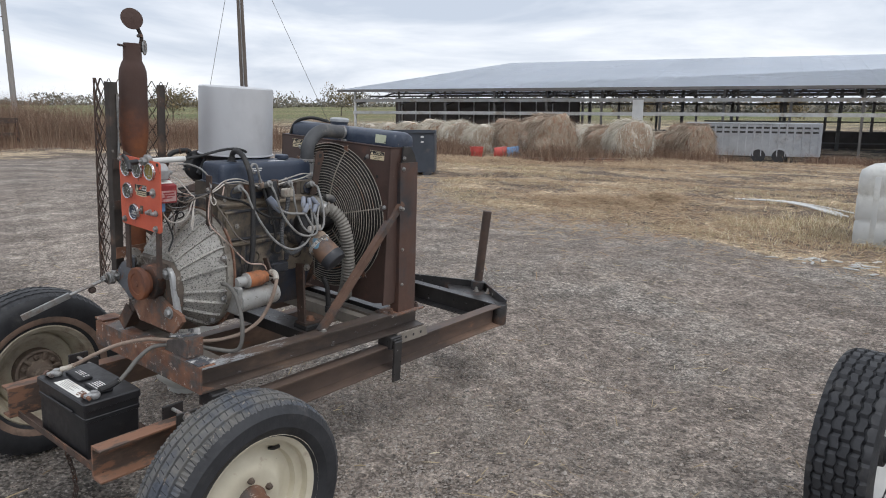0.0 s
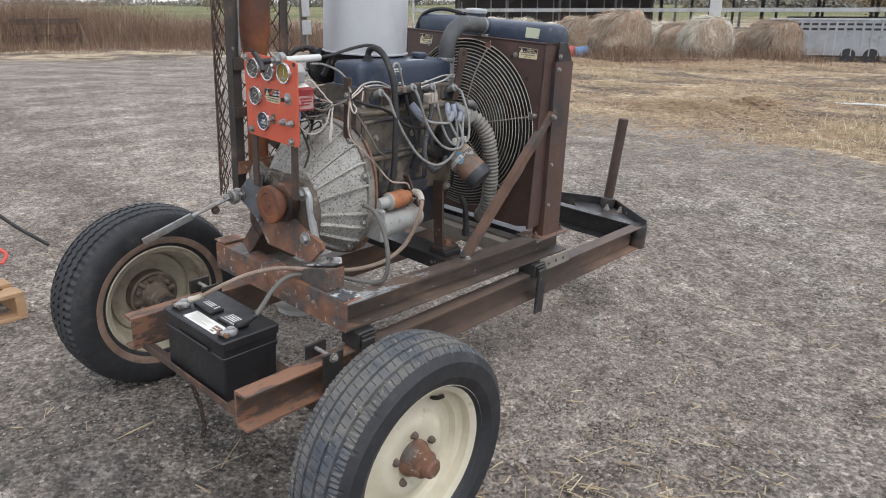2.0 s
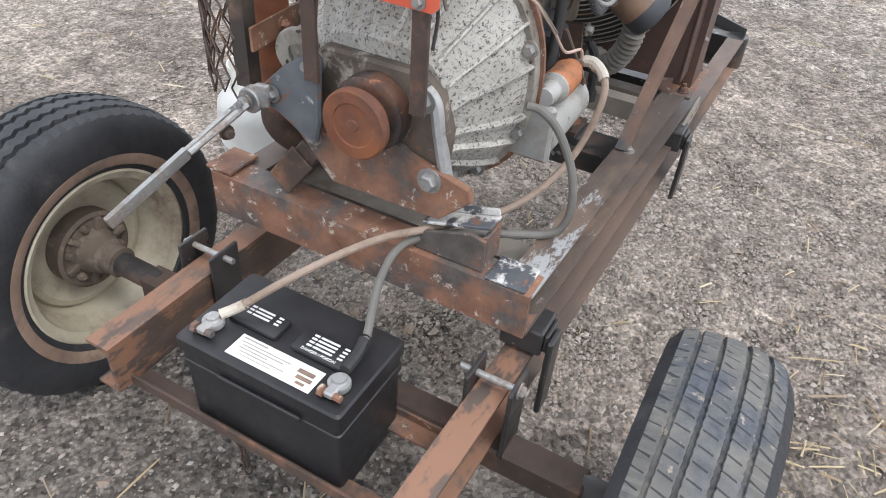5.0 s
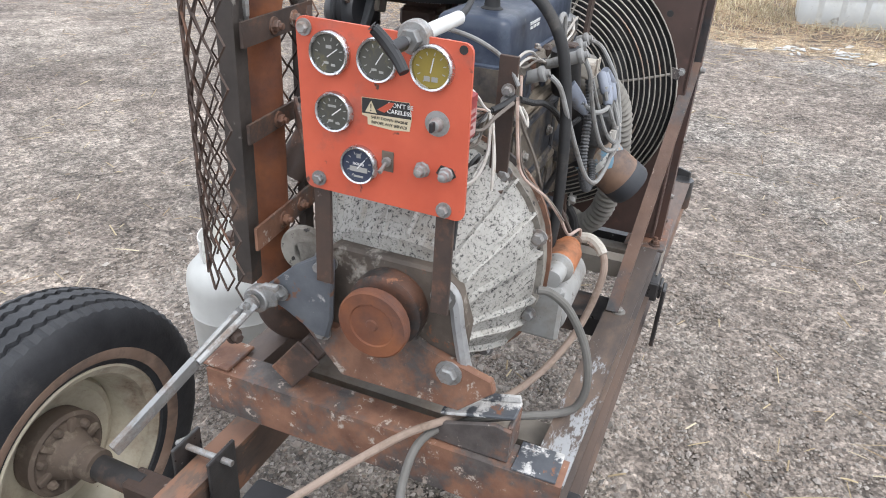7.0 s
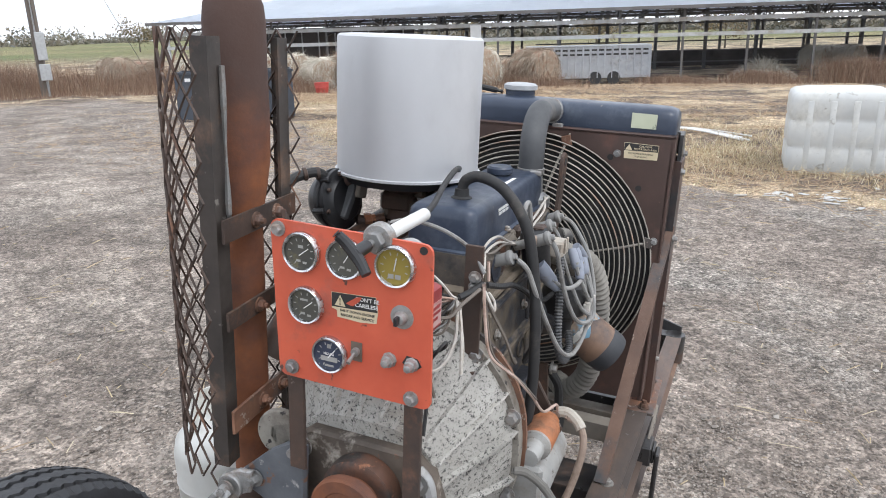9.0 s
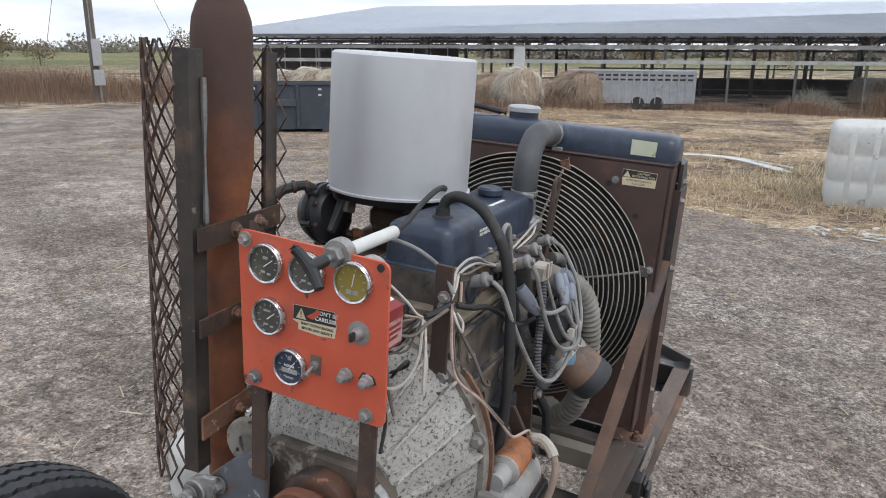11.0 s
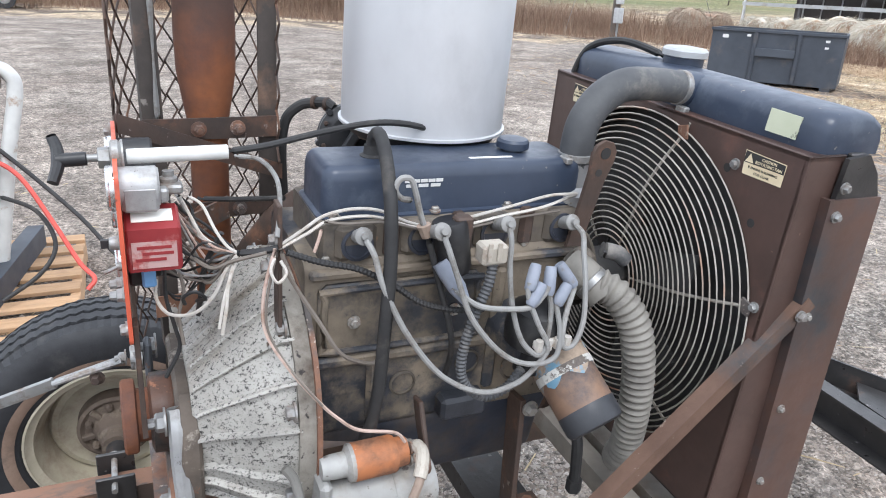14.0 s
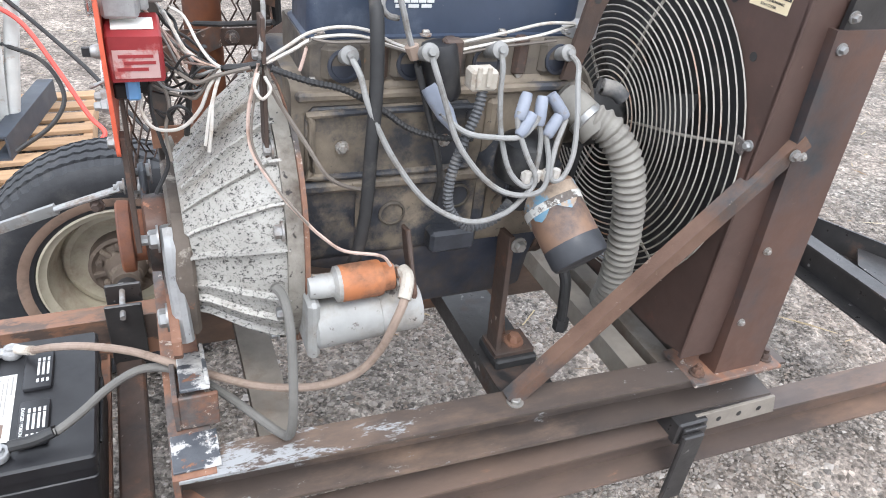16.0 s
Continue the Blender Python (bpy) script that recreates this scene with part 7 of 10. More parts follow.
hoses = thing("coolant_hoses", "grey upper hose and corrugated lower radiator hose", "hoses", (0.65, -0.08, 1.0))
bm = bmesh.new()
tube(bm, [(0.654, -0.052, 1.262), (0.653, -0.052, 1.30), (0.661, -0.050, 1.333), (0.688, -0.046, 1.366), (0.730, -0.042, 1.386), (0.79, -0.038, 1.388), (0.865, -0.036, 1.381)], 0.0268, 18, 7)
part("upper_hose", bm, M_hose_grey, hoses, "dusty grey upper radiator hose", 60)
for p, d in (((0.654, -0.052, 1.270), (0, 0, 1)), ((0.845, -0.036, 1.383), (1, 0, -0.08))):
    bm = bmesh.new()
    lathe(bm, p, d, [(0.0272, 0), (0.0288, 0.001), (0.0288, 0.011), (0.0272, 0.012)], 28)
    dv, uu, ww = ring_frame(d)
    c = Vector(p) + dv * 0.006 + (-ww if abs(dv.z) > 0.5 else ww * -1) * 0.032 - Vector((0, 0.02, 0))
    box(bm, c.x - 0.006, c.x + 0.006, c.y - 0.012, c.y + 0.012, c.z - 0.005, c.z + 0.005, 0.002)
    part("hose_clamp", bm, M_zinc, hoses, "worm-drive hose clamp")
bm = bmesh.new()
lathe(bm, (0.654, -0.052, 1.20), (0, 0, 1), [(0.045, 0), (0.045, 0.02), (0.028, 0.03), (0.0265, 0.068)], 24)
part("thermostat_housing", bm, M_alu, hoses, "dull thermostat housing")
bm = bmesh.new()
tube(bm, [(0.652, -0.152, 1.100), (0.682, -0.178, 1.086), (0.712, -0.200, 1.040), (0.731, -0.210, 0.968), (0.741, -0.212, 0.885), (0.752, -0.200, 0.795), (0.770, -0.170, 0.738), (0.805, -0.135, 0.715), (0.86, -0.10, 0.71)], 0.0250, 20, 10, 0.11, 0.0128)
part("lower_hose", bm, M_corr, hoses, "grey corrugated lower radiator hose", 60)
bm = bmesh.new()
tube(bm, [(0.630, -0.11, 1.115), (0.645, -0.140, 1.105), (0.665, -0.170, 1.080)], 0.0280, 18, 6)
part("hose_cuff", bm, M_corr, hoses, "", 60)
bm = bmesh.new()
lathe(bm, (0.648, -0.149, 1.100), (0.5, -0.7, -0.5), [(0.0282, 0), (0.0296, 0.001), (0.0296, 0.011), (0.0282, 0.012)], 28)
part("hose_clamp", bm, M_zinc, hoses)
bm = bmesh.new()
lathe(bm, (0.655, 0.0, 1.06), (1, 0, 0), [(0.085, 0), (0.085, 0.015), (0.055, 0.02), (0.05, 0.045), (0.07, 0.047), (0.072, 0.053), (0.062, 0.058), (0.072, 0.063), (0.07, 0.07), (0.04, 0.072)], 28)
box(bm, 0.648, 0.675, -0.13, 0.01, 1.06, 1.14, 0.012)
part("water_pump", bm, M_head, hoses, "grimy water pump and pulley")
bm = bmesh.new()
tube(bm, [(0.690, -0.115, 1.135), (0.715, -0.125, 1.13), (0.73, -0.128, 1.118)], 0.0135, 14, 5)
part("bypass_elbow", bm, M_hose_grey, hoses, "short grey bypass hose")
bm = bmesh.new()
lathe(bm, (0.660, 0.005, 0.835), (1, 0, 0), [(0.075, 0), (0.078, 0.006), (0.066, 0.014), (0.078, 0.022), (0.075, 0.03), (0.03, 0.032)], 28)
part("crank_pulley", bm, M_rust_dark, hoses, "rusty crank pulley")
for s in (-1, 1):
    bm = bmesh.new()
    rr = [(0.688, s * 0.076, 0.835), (0.710, s * 0.071, 1.06)]
    sweep(bm, rr[0], rr[1], [(0, 0), (0.010, 0), (0.010, 0.004), (0, 0.004)], (1, 0, 0), (0, s, 0))
    part("fan_belt", bm, M_hose, hoses)
# breather hose from the rocker cover, dipstick, lifting eye, mount leg, drain
bm = bmesh.new()
tube(bm, [(0.320, -0.024, 1.286), (0.320, -0.030, 1.308), (0.318, -0.058, 1.318), (0.312, -0.104, 1.300), (0.308, -0.145, 1.245), (0.305, -0.165, 1.165), (0.299, -0.175, 1.086), (0.294, -0.180, 0.994), (0.285, -0.180, 0.925), (0.278, -0.175, 0.895)], 0.0095, 12, 6)
part("breather_hose", bm, M_hose, engine, "black breather hose hanging over the head")
bm = bmesh.new()
tube(bm, [(0.342, -0.128, 1.246), (0.325, -0.134, 1.252), (0.316, -0.137, 1.266), (0.322, -0.138, 1.280), (0.336, -0.139, 1.279), (0.344, -0.140, 1.260), (0.352, -0.141, 1.232), (0.362, -0.142, 1.205)], 0.0042, 8, 6)
ds = part("dipstick", bm, M_wire, engine, "hooked dipstick handle")
bm = bmesh.new()
cyl(bm, (0.358, -0.142, 1.214), (0.364, -0.143, 1.196), 0.010, 10, 0.007)
part("tape_wrap", bm, M_cable, ds)
bm = bmesh.new()
tube(bm, [(0.364, -0.143, 1.20), (0.385, -0.150, 1.13), (0.412, -0.158, 1.03), (0.42, -0.13, 0.95)], 0.005, 8, 5)
part("dipstick_tube", bm, M_hose, ds)
bm = bmesh.new()
slab(bm, [(0.612, 1.150), (0.640, 1.150), (0.662, 1.255), (0.674, 1.285), (0.676, 1.302), (0.668, 1.316), (0.652, 1.320), (0.638, 1.312), (0.632, 1.298), (0.634, 1.27)], "y", -0.124, -0.117, 0.001)
le = part("lifting_eye", bm, M_rust_dark, engine, "rusty lifting bracket with a hole")
for p, r in (((0.655, -0.1245, 1.300), 0.009), ((0.648, -0.1245, 1.270), 0.006)):
    bm = bmesh.new()
    lathe(bm, p, (0, -1, 0), [(r, 0), (r, 0.0006)], 16)
    part("hole", bm, M_ink, le)
bm = bmesh.new()
slab(bm, [(-0.10, 0.880), (-0.145, 0.885), (-0.165, 0.640), (-0.125, 0.640)], "x", 0.560, 0.570, 0.001)
slab(bm, [(0.555, 0.640), (0.635, 0.640), (0.635, 0.650), (0.555, 0.650)], "y", -0.175, -0.115, 0.001)
slab(bm, [(0.570, 0.650), (0.600, 0.650), (0.572, 0.78), (0.570, 0.78)], "y", -0.125, -0.119, 0.001)
ml = part("front_mount", bm, M_rust_dark, engine, "dark bracket leg bolted to the cross bar")
bolt(ml, (0.605, -0.148, 0.650), (0, 0, 1), 0.013, 0.014, mat=M_rust)
bm = bmesh.new()
box(bm, 0.555, 0.64, -0.185, -0.105, 0.618, 0.640, 0.004)
part("rubber_pad", bm, M_hose, ml)
bolt(engine, (0.575, -0.150, 0.872), (0, -1, 0), 0.010, 0.010)
bm = bmesh.new()
tube(bm, [(0.685, -0.125, 0.81), (0.692, -0.145, 0.775), (0.696, -0.150, 0.725), (0.699, -0.151, 0.680)], 0.0105, 10, 5)
cyl(bm, (0.699, -0.151, 0.690), (0.700, -0.151, 0.664), 0.0145, 6)
part("drain_elbow", bm, M_hose, engine, "dark drain elbow")
for i, (x, z) in enumerate(((0.235, 1.153), (0.33, 1.153), (0.44, 1.153), (0.55, 1.153), (0.64, 1.16))):
    bolt(head, (x, YC - 0.108, z), (0, -1, 0), 0.007, 0.006, washer=False)
for x in (0.25, 0.40, 0.52, 0.63):
    bolt(rocker, (x, YC - 0.096, 1.209), (0, 0, 1), 0.006, 0.005)
bm = bmesh.new()
for i in range(5):
    box(bm, 0.351 + 0.012 * i, 0.3615 + 0.012 * i, YC - 0.0943, YC - 0.0930, 1.254, 1.2585, 0)
for i in range(3):
    box(bm, 0.353 + 0.019 * i, 0.368 + 0.019 * i, YC - 0.0945, YC - 0.0932, 1.247, 1.2515, 0)
part("rocker_decal", bm, M_white_trim, rocker, "worn white decal")
bm = bmesh.new()
box(bm, 0.463, 0.536, -0.056, -0.049, 1.2775, 1.2786, 0, None)
part("rocker_decal", bm, M_white_trim, rocker)

# ---- air cleaner, carburettor, regulator ----
air = thing("air_cleaner", "tall plain galvanised sheet-metal air cleaner drum", "air cleaner", (0.466, 0.147, 1.285))
bm = bmesh.new()
lathe(bm, (0.466, 0.147, 1.283), (0, 0, 1), [(0.140, 0), (0.1425, 0.001), (0.1425, 0.005), (0.138, 0.006), (0.138, 0.128), (0.1375, 0.245), (0.137, 0.252), (0.132, 0.256), (0.100, 0.258), (0.0, 0.259)], 64)
part("drum", bm, M_galv, air, "galvanised drum", 30)
bm = bmesh.new()
box(bm, 0.4725, 0.4745, 0.0150, 0.0166, 1.29, 1.535, 0, Matrix.Translation((0.466, 0.147, 0)) @ Matrix.Rotation(radians(-22), 4, "Z") @ Matrix.Translation((-0.466, -0.147, 0)))
part("seam", bm, M_galv, air)
bm = bmesh.new()
lathe(bm, (0.466, 0.147, 1.262), (0, 0, 1), [(0.09, 0), (0.125, 0.006), (0.131, 0.020)], 40)
part("base_pan", bm, M_black, air, "black base pan")
carb = thing("carburettor", "grimy carburettor with round gas regulator", "carburettor", (0.45, 0.17, 1.15))
bm = bmesh.new()
lathe(bm, (0.466, 0.147, 1.19), (0, 0, 1), [(0.045, 0), (0.045, 0.02), (0.036, 0.025), (0.036, 0.05), (0.05, 0.06), (0.05, 0.075)], 24)
box(bm, 0.425, 0.52, 0.12, 0.19, 1.205, 1.245, 0.008)
part("mixer_body", bm, M_rust_dark, carb, "rusty mixer body")
bm = bmesh.new()
box(bm, 0.447, 0.452, 0.10, 0.118, 1.205, 1.255, 0.001)
part("throttle_arm", bm, M_zinc, carb)
bm = bmesh.new()
box(bm, 0.27, 0.62, 0.105, 0.19, 1.12, 1.172, 0.02)
part("manifold", bm, M_rust_dark, carb, "dark intake manifold")
ra, rd_ = Vector((0.370, 0.232, 1.234)), Vector((-0.14, -0.96, 0.16)).normalized()
bm = bmesh.new()
lathe(bm, ra, -rd_, [(0.012, -0.006), (0.040, -0.004), (0.046, 0.002), (0.054, 0.004), (0.059, 0.006), (0.060, 0.013), (0.056, 0.015), (0.056, 0.021), (0.060, 0.023), (0.060, 0.029), (0.054, 0.032), (0.051, 0.046), (0.044, 0.056), (0.030, 0.062), (0.02, 0.063)], 36)
reg = part("regulator", bm, M_black, carb, "round black two-stage gas regulator")
mm = face_pose(ra + rd_ * 0.004, Vector((0, 0, 1)).cross(rd_), (0, 0, 1))
bm = bmesh.new()
box(bm, -0.040, 0.042, -0.009, 0.009, -0.003, 0.013, 0.003, mm @ Matrix.Rotation(radians(58), 4, "Z"))
part("regulator_bar", bm, M_hose_grey, reg, "grey cast cross bar")
bm = bmesh.new()
box(bm, 0.004, 0.032, 0.006, 0.034, -0.003, 0.022, 0.003, mm @ Matrix.Rotation(radians(-14), 4, "Z"))
part("lockoff_coil", bm, M_dust, reg, "dusty square solenoid coil")
for k in range(8):
    a = 2 * math.pi * (k + 0.4) / 8
    bolt(reg, mm @ Vector((0.053 * math.cos(a), 0.053 * math.sin(a), -0.007)), rd_, 0.0045, 0.005, washer=False, mat=M_rust_dark)
for k in range(6):
    a = 2 * math.pi * (k + 0.2) / 6
    e = mm.to_3x3() @ Vector((math.cos(a), math.sin(a), 0))
    bm = bmesh.new()
    cyl(bm, ra - rd_ * 0.006 + e * 0.059, ra - rd_ * 0.030 + e * 0.059, 0.006, 8, bev=0.001)
    part("flange_lug", bm, M_black, reg)
bm = bmesh.new()
tube(bm, [(0.345, 0.262, 1.280), (0.330, 0.272, 1.288), (0.312, 0.290, 1.284), (0.290, 0.300, 1.276), (0.266, 0.302, 1.250), (0.258, 0.300, 1.19), (0.262, 0.295, 1.08)], 0.0095, 10, 6)
part("gas_hose", bm, M_hose, reg, "black rubber gas hose")
for p, d in (((0.336, 0.268, 1.286), (-0.5, 0.5, -0.05)), ((0.318, 0.284, 1.286), (-0.5, 0.5, -0.1))):
    bm = bmesh.new()
    lathe(bm, p, d, [(0.0098, 0), (0.0125, 0.001), (0.0125, 0.007), (0.0098, 0.008)], 14)
    part("hose_clip", bm, M_rust_dark, reg)
bm = bmesh.new()
tube(bm, [(0.392, 0.226, 1.192), (0.408, 0.205, 1.186), (0.428, 0.178, 1.192)], 0.010, 10, 4)
part("outlet_pipe", bm, M_rust_dark, reg, "rusty outlet pipe")
bm = bmesh.new()
lathe(bm, (0.404, 0.210, 1.187), (0.6, -0.75, 0.1), [(0.010, 0), (0.014, 0.001), (0.014, 0.014), (0.011, 0.015), (0.011, 0.022)], 6)
part("union_nut", bm, M_solenoid, reg, "tarnished brass union nut")
bm = bmesh.new()
tube(bm, [(0.372, 0.262, 1.262), (0.384, 0.238, 1.270), (0.410, 0.205, 1.268), (0.445, 0.165, 1.262)], 0.017, 12, 5)
part("vapour_elbow", bm, M_rust_dark, carb, "dark cast elbow below the drum")
bm = bmesh.new()
box(bm, 0.428, 0.506, 0.108, 0.186, 1.190, 1.232, 0.008)
box(bm, 0.440, 0.496, 0.098, 0.150, 1.236, 1.268, 0.005)
cyl(bm, (0.444, 0.104, 1.212), (0.432, 0.088, 1.210), 0.014, 12, bev=0.002)
cyl(bm, (0.486, 0.108, 1.205), (0.486, 0.086, 1.205), 0.009, 8, bev=0.001)
part("mixer_casting", bm, M_head, carb, "oily brown mixer casting")
bm = bmesh.new()
slab(bm, [(0.456, 1.246), (0.480, 1.246), (0.480, 1.260), (0.456, 1.260)], "y", 0.0966, 0.0978)
part("mixer_tag", bm, M_label_faded, carb, "small faded red and white tag")
bm = bmesh.new()
tube(bm, [(0.60, 0.10, 1.21), (0.61, 0.16, 1.20), (0.50, 0.20, 1.17), (0.28, 0.22, 1.12), (0.18, 0.28, 0.98)], 0.03, 12, 5)
part("exhaust_manifold", bm, M_rust_dark, carb, "rusty exhaust manifold")

# ---- clutch lever at the output end ----
lever = thing("clutch_lever", "bare metal clutch lever with forked arm", "lever", (-0.05, 0.2, 0.84))
bm = bmesh.new()
slab(bm, [(0.085, 0.945), (0.108, 0.950), (0.155, 0.918), (0.205, 0.872), (0.210, 0.845), (0.170, 0.838), (0.120, 0.800), (0.098, 0.800), (0.088, 0.84)], "x", -0.004, 0.008, 0.004)
part("fork_plate", bm, M_flaked, lever, "scratched metal fork plate")
bm = bmesh.new()
lathe(bm, (-0.026, 0.214, 0.850), (1, 0, 0), [(0.020, 0), (0.022, 0.002), (0.022, 0.020), (0.020, 0.022)], 24)
slab(bm, [(0.175, 0.885), (0.200, 0.882), (0.234, 0.862), (0.240, 0.846), (0.232, 0.834), (0.212, 0.830), (0.180, 0.845)], "x", -0.020, -0.010, 0.003)
part("pivot_boss", bm, M_zinc, lever)
pa, pb, pc = Vector((-0.036, 0.216, 0.848)), Vector((-0.150, 0.234, 0.808)), Vector((-0.297, 0.256, 0.752))
for off in (-0.008, 0.008):
    bm = bmesh.new()
    o = Vector((0.25, 0.9, -0.3)).normalized() * off
    tube(bm, [pa + o * 1.6, pa.lerp(pb, 0.5) + o * 1.3, pb + o], lambda t: 0.0062 - 0.0010 * t, 8, 3)
    part("arm_strap", bm, M_zinc, lever, "worn steel strap")
bm = bmesh.new()
dv = (pc - pb).normalized()
upv = dv.cross(Vector((0, 1, 0))).normalized()
sweep(bm, pb, pc, [(-0.005, -0.010), (0.005, -0.010), (0.0065, 0.0), (0.005, 0.010), (-0.005, 0.010), (-0.0065, 0.0)], Vector((0.2, 0.95, 0)), upv)
part("handle_bar", bm, M_zinc, lever, "flat handle bar")
for p in ((-0.032, 0.214, 0.852), (-0.006, 0.178, 0.866)):
    bolt(lever, p, (-1, 0, 0), 0.010, 0.010, stub=0.006, mat=M_zinc)
bolt(lever, pa + Vector((-0.045, 0.0, -0.03)), (-0.3, -1, 0), 0.009, 0.012, mat=M_rust_dark)
bm = bmesh.new()
lathe(bm, (0.045, 0.165, 0.918), (1, 0.1, 0), [(0.040, 0), (0.043, 0.003), (0.043, 0.010), (0.038, 0.012), (0.020, 0.010), (0.018, 0.0)], 24)
part("ring_bracket", bm, M_bellflat, lever, "dirty cast ring bracket")

# ---- labels on the radiator ----
for y0, y1, zt, flip in ((-0.213, -0.289, 1.327, 0), (0.250, 0.188, 1.333, 0)):
    bm = bmesh.new()
    slab(bm, [(y0, zt), (y1, zt - 0.002), (y1 + 0.001, zt - 0.035), (y0 - 0.002, zt - 0.036)], "x", 0.8412, 0.8418)
    la = part("warning_label", bm, M_label_cream, shroud, "torn black and cream warning label")
    bm = bmesh.new()
    slab(bm, [(y0 - 0.001, zt - 0.001), (y1 + 0.001, zt - 0.003), (y1 + 0.001, zt - 0.017), (y0 - 0.001, zt - 0.018)], "x", 0.8408, 0.8412)
    part("black_band", bm, M_ink, la)
    bm = bmesh.new()
    slab(bm, [(y0 - 0.003, zt - 0.0165), (y0 - 0.019, zt - 0.0165), (y0 - 0.011, zt - 0.0035)], "x", 0.8404, 0.8408)
    part("triangle", bm, M_label_cream, la)
    yc = (y0 + y1) / 2 - 0.009
    text_part("ROTATING FAN", face_pose((0.8406, yc, zt - 0.0135), (0, -1, 0), (0, 0, 1)), 0.0068, M_label_cream, la)
    text_part("CAUTION", face_pose((0.8406, yc, zt - 0.007), (0, -1, 0), (0, 0, 1)), 0.006, M_label_cream, la)
    text_part("IF ENGINE IS RUNNING", face_pose((0.8410, (y0 + y1) / 2, zt - 0.0235), (0, -1, 0), (0, 0, 1)), 0.0052, M_ink, la)
    text_part("STAY CLEAR", face_pose((0.8410, (y0 + y1) / 2, zt - 0.0305), (0, -1, 0), (0, 0, 1)), 0.0052, M_ink, la)
bm = bmesh.new()
slab(bm, [(-0.220, 1.391), (-0.276, 1.390), (-0.276, 1.358), (-0.221, 1.358)], "x", 0.8578, 0.8594)
gl = part("green_label", bm, M_label_green, tank, "pale green weathered label")
for v in gl.data.vertices:
    w_ = v.co.z + BASE[radiator].z
    v.co.x += 0.0035 * max(0, (w_ - 1.378) / 0.013)

# safety chain hanging by the battery tray
chain = thing("safety_chain", "rusty steel safety chain hanging beside the battery", "chain", (-0.17, 0.27, 0.10))
cpts = [Vector(p) for p in ((-0.150, 0.295, 0.405), (-0.165, 0.285, 0.345), (-0.175, 0.275, 0.27), (-0.170, 0.262, 0.20), (-0.160, 0.245, 0.14), (-0.170, 0.21, 0.090), (-0.195, 0.175, 0.078))]
for i in range(24):
    f = i / 23 * (len(cpts) - 1)
    k = min(int(f), len(cpts) - 2)
    c0, dv = cpts[k].lerp(cpts[k + 1], f - k), (cpts[k + 1] - cpts[k]).normalized()
    sv = dv.cross(Vector((1, 0.3, 0.1))).normalized()
    if i % 2:
        sv = dv.cross(sv)
    bm = bmesh.new()
    loop_ = [c0 + dv * 0.013 * math.cos(q) + sv * 0.0075 * math.sin(q) for q in [2 * math.pi * m / 8 for m in range(9)]]
    tube(bm, loop_, 0.0026, 6, 1)
    part("link", bm, M_rust_dark, chain)

# ---- things standing about the yard ----
# propane cylinder on the ground behind the trailer
PC = (0.64, 0.81)
prop = thing("propane_cylinder", "white propane cylinder standing on the gravel", "gas cylinder", (*PC, gz(*PC) - 0.005), I4)
z0 = gz(*PC) - 0.005
bm = bmesh.new()
lathe(bm, (*PC, z0), (0, 0, 1), [(0.105, 0.0), (0.105, 0.03), (0.12, 0.045), (0.150, 0.075), (0.153, 0.10), (0.153, 0.24), (0.156, 0.245), (0.153, 0.25), (0.153, 0.33), (0.145, 0.365), (0.115, 0.395), (0.06, 0.41), (0.0, 0.412)], 48)
part("shell", bm, M_tank_white, prop, "scuffed white shell", 40)
bm = bmesh.new()
for i in range(21):
    if i in (0, 1, 9, 10, 11, 20):
        continue
    a0_, a1_ = 2 * math.pi * i / 21, 2 * math.pi * (i + 1) / 21
    rr = []
    for a in (a0_, a1_):
        e = Vector((math.cos(a), math.sin(a), 0))
        c = Vector((*PC, z0))
        rr.append([c + e * 0.098 + Vector((0, 0, 0.385)), c + e * 0.098 + Vector((0, 0, 0.47)), c + e * 0.101 + Vector((0, 0, 0.47)), c + e * 0.101 + Vector((0, 0, 0.385))])
    loft(bm, rr)
bmesh.ops.remove_doubles(bm, verts=bm.verts, dist=0.0002)
part("collar", bm, M_tank_white, prop)
bm = bmesh.new()
cyl(bm, (*PC, z0 + 0.41), (*PC, z0 + 0.45), 0.014, 10)
cyl(bm, (PC[0] - 0.03, PC[1] - 0.02, z0 + 0.44), (PC[0] + 0.02, PC[1] + 0.01, z0 + 0.44), 0.012, 10)
lathe(bm, (*PC, z0 + 0.45), (0, 0, 1), [(0.02, 0), (0.024, 0.004), (0.024, 0.014), (0.01, 0.018)], 10)
part("valve", bm, M_rust_dark, prop, "weathered valve")

# second trailer's wheel
WC = Vector((1.450, -1.985, gz(1.45, -1.98) + 0.328))
other = thing("parked_implement", "wheel and axle of another implement with blocky tread", "implement", (WC.x, WC.y, WC.z - 0.33), Matrix.Translation(WC) @ Matrix.Rotation(radians(-7), 4, "Z") @ Matrix.Translation(-WC))
bm = bmesh.new()
R2, W2, seg = 0.332, 0.095, 180
prof = [(0.198, -W2 * 0.75), (0.215, -W2 * 0.9), (0.25, -W2), (0.295, -W2), (R2 - 0.012, -W2 * 0.93)]
gs = (-0.66, -0.33, 0.0, 0.33, 0.66)
for g in gs:
    prof += [(R2, W2 * g - 0.005), (R2 - 0.010, W2 * g - 0.0035), (R2 - 0.010, W2 * g + 0.0035), (R2, W2 * g + 0.005)]
prof += [(R2 - 0.012, W2 * 0.93), (0.295, W2), (0.25, W2), (0.215, W2 * 0.9), (0.198, W2 * 0.75)]
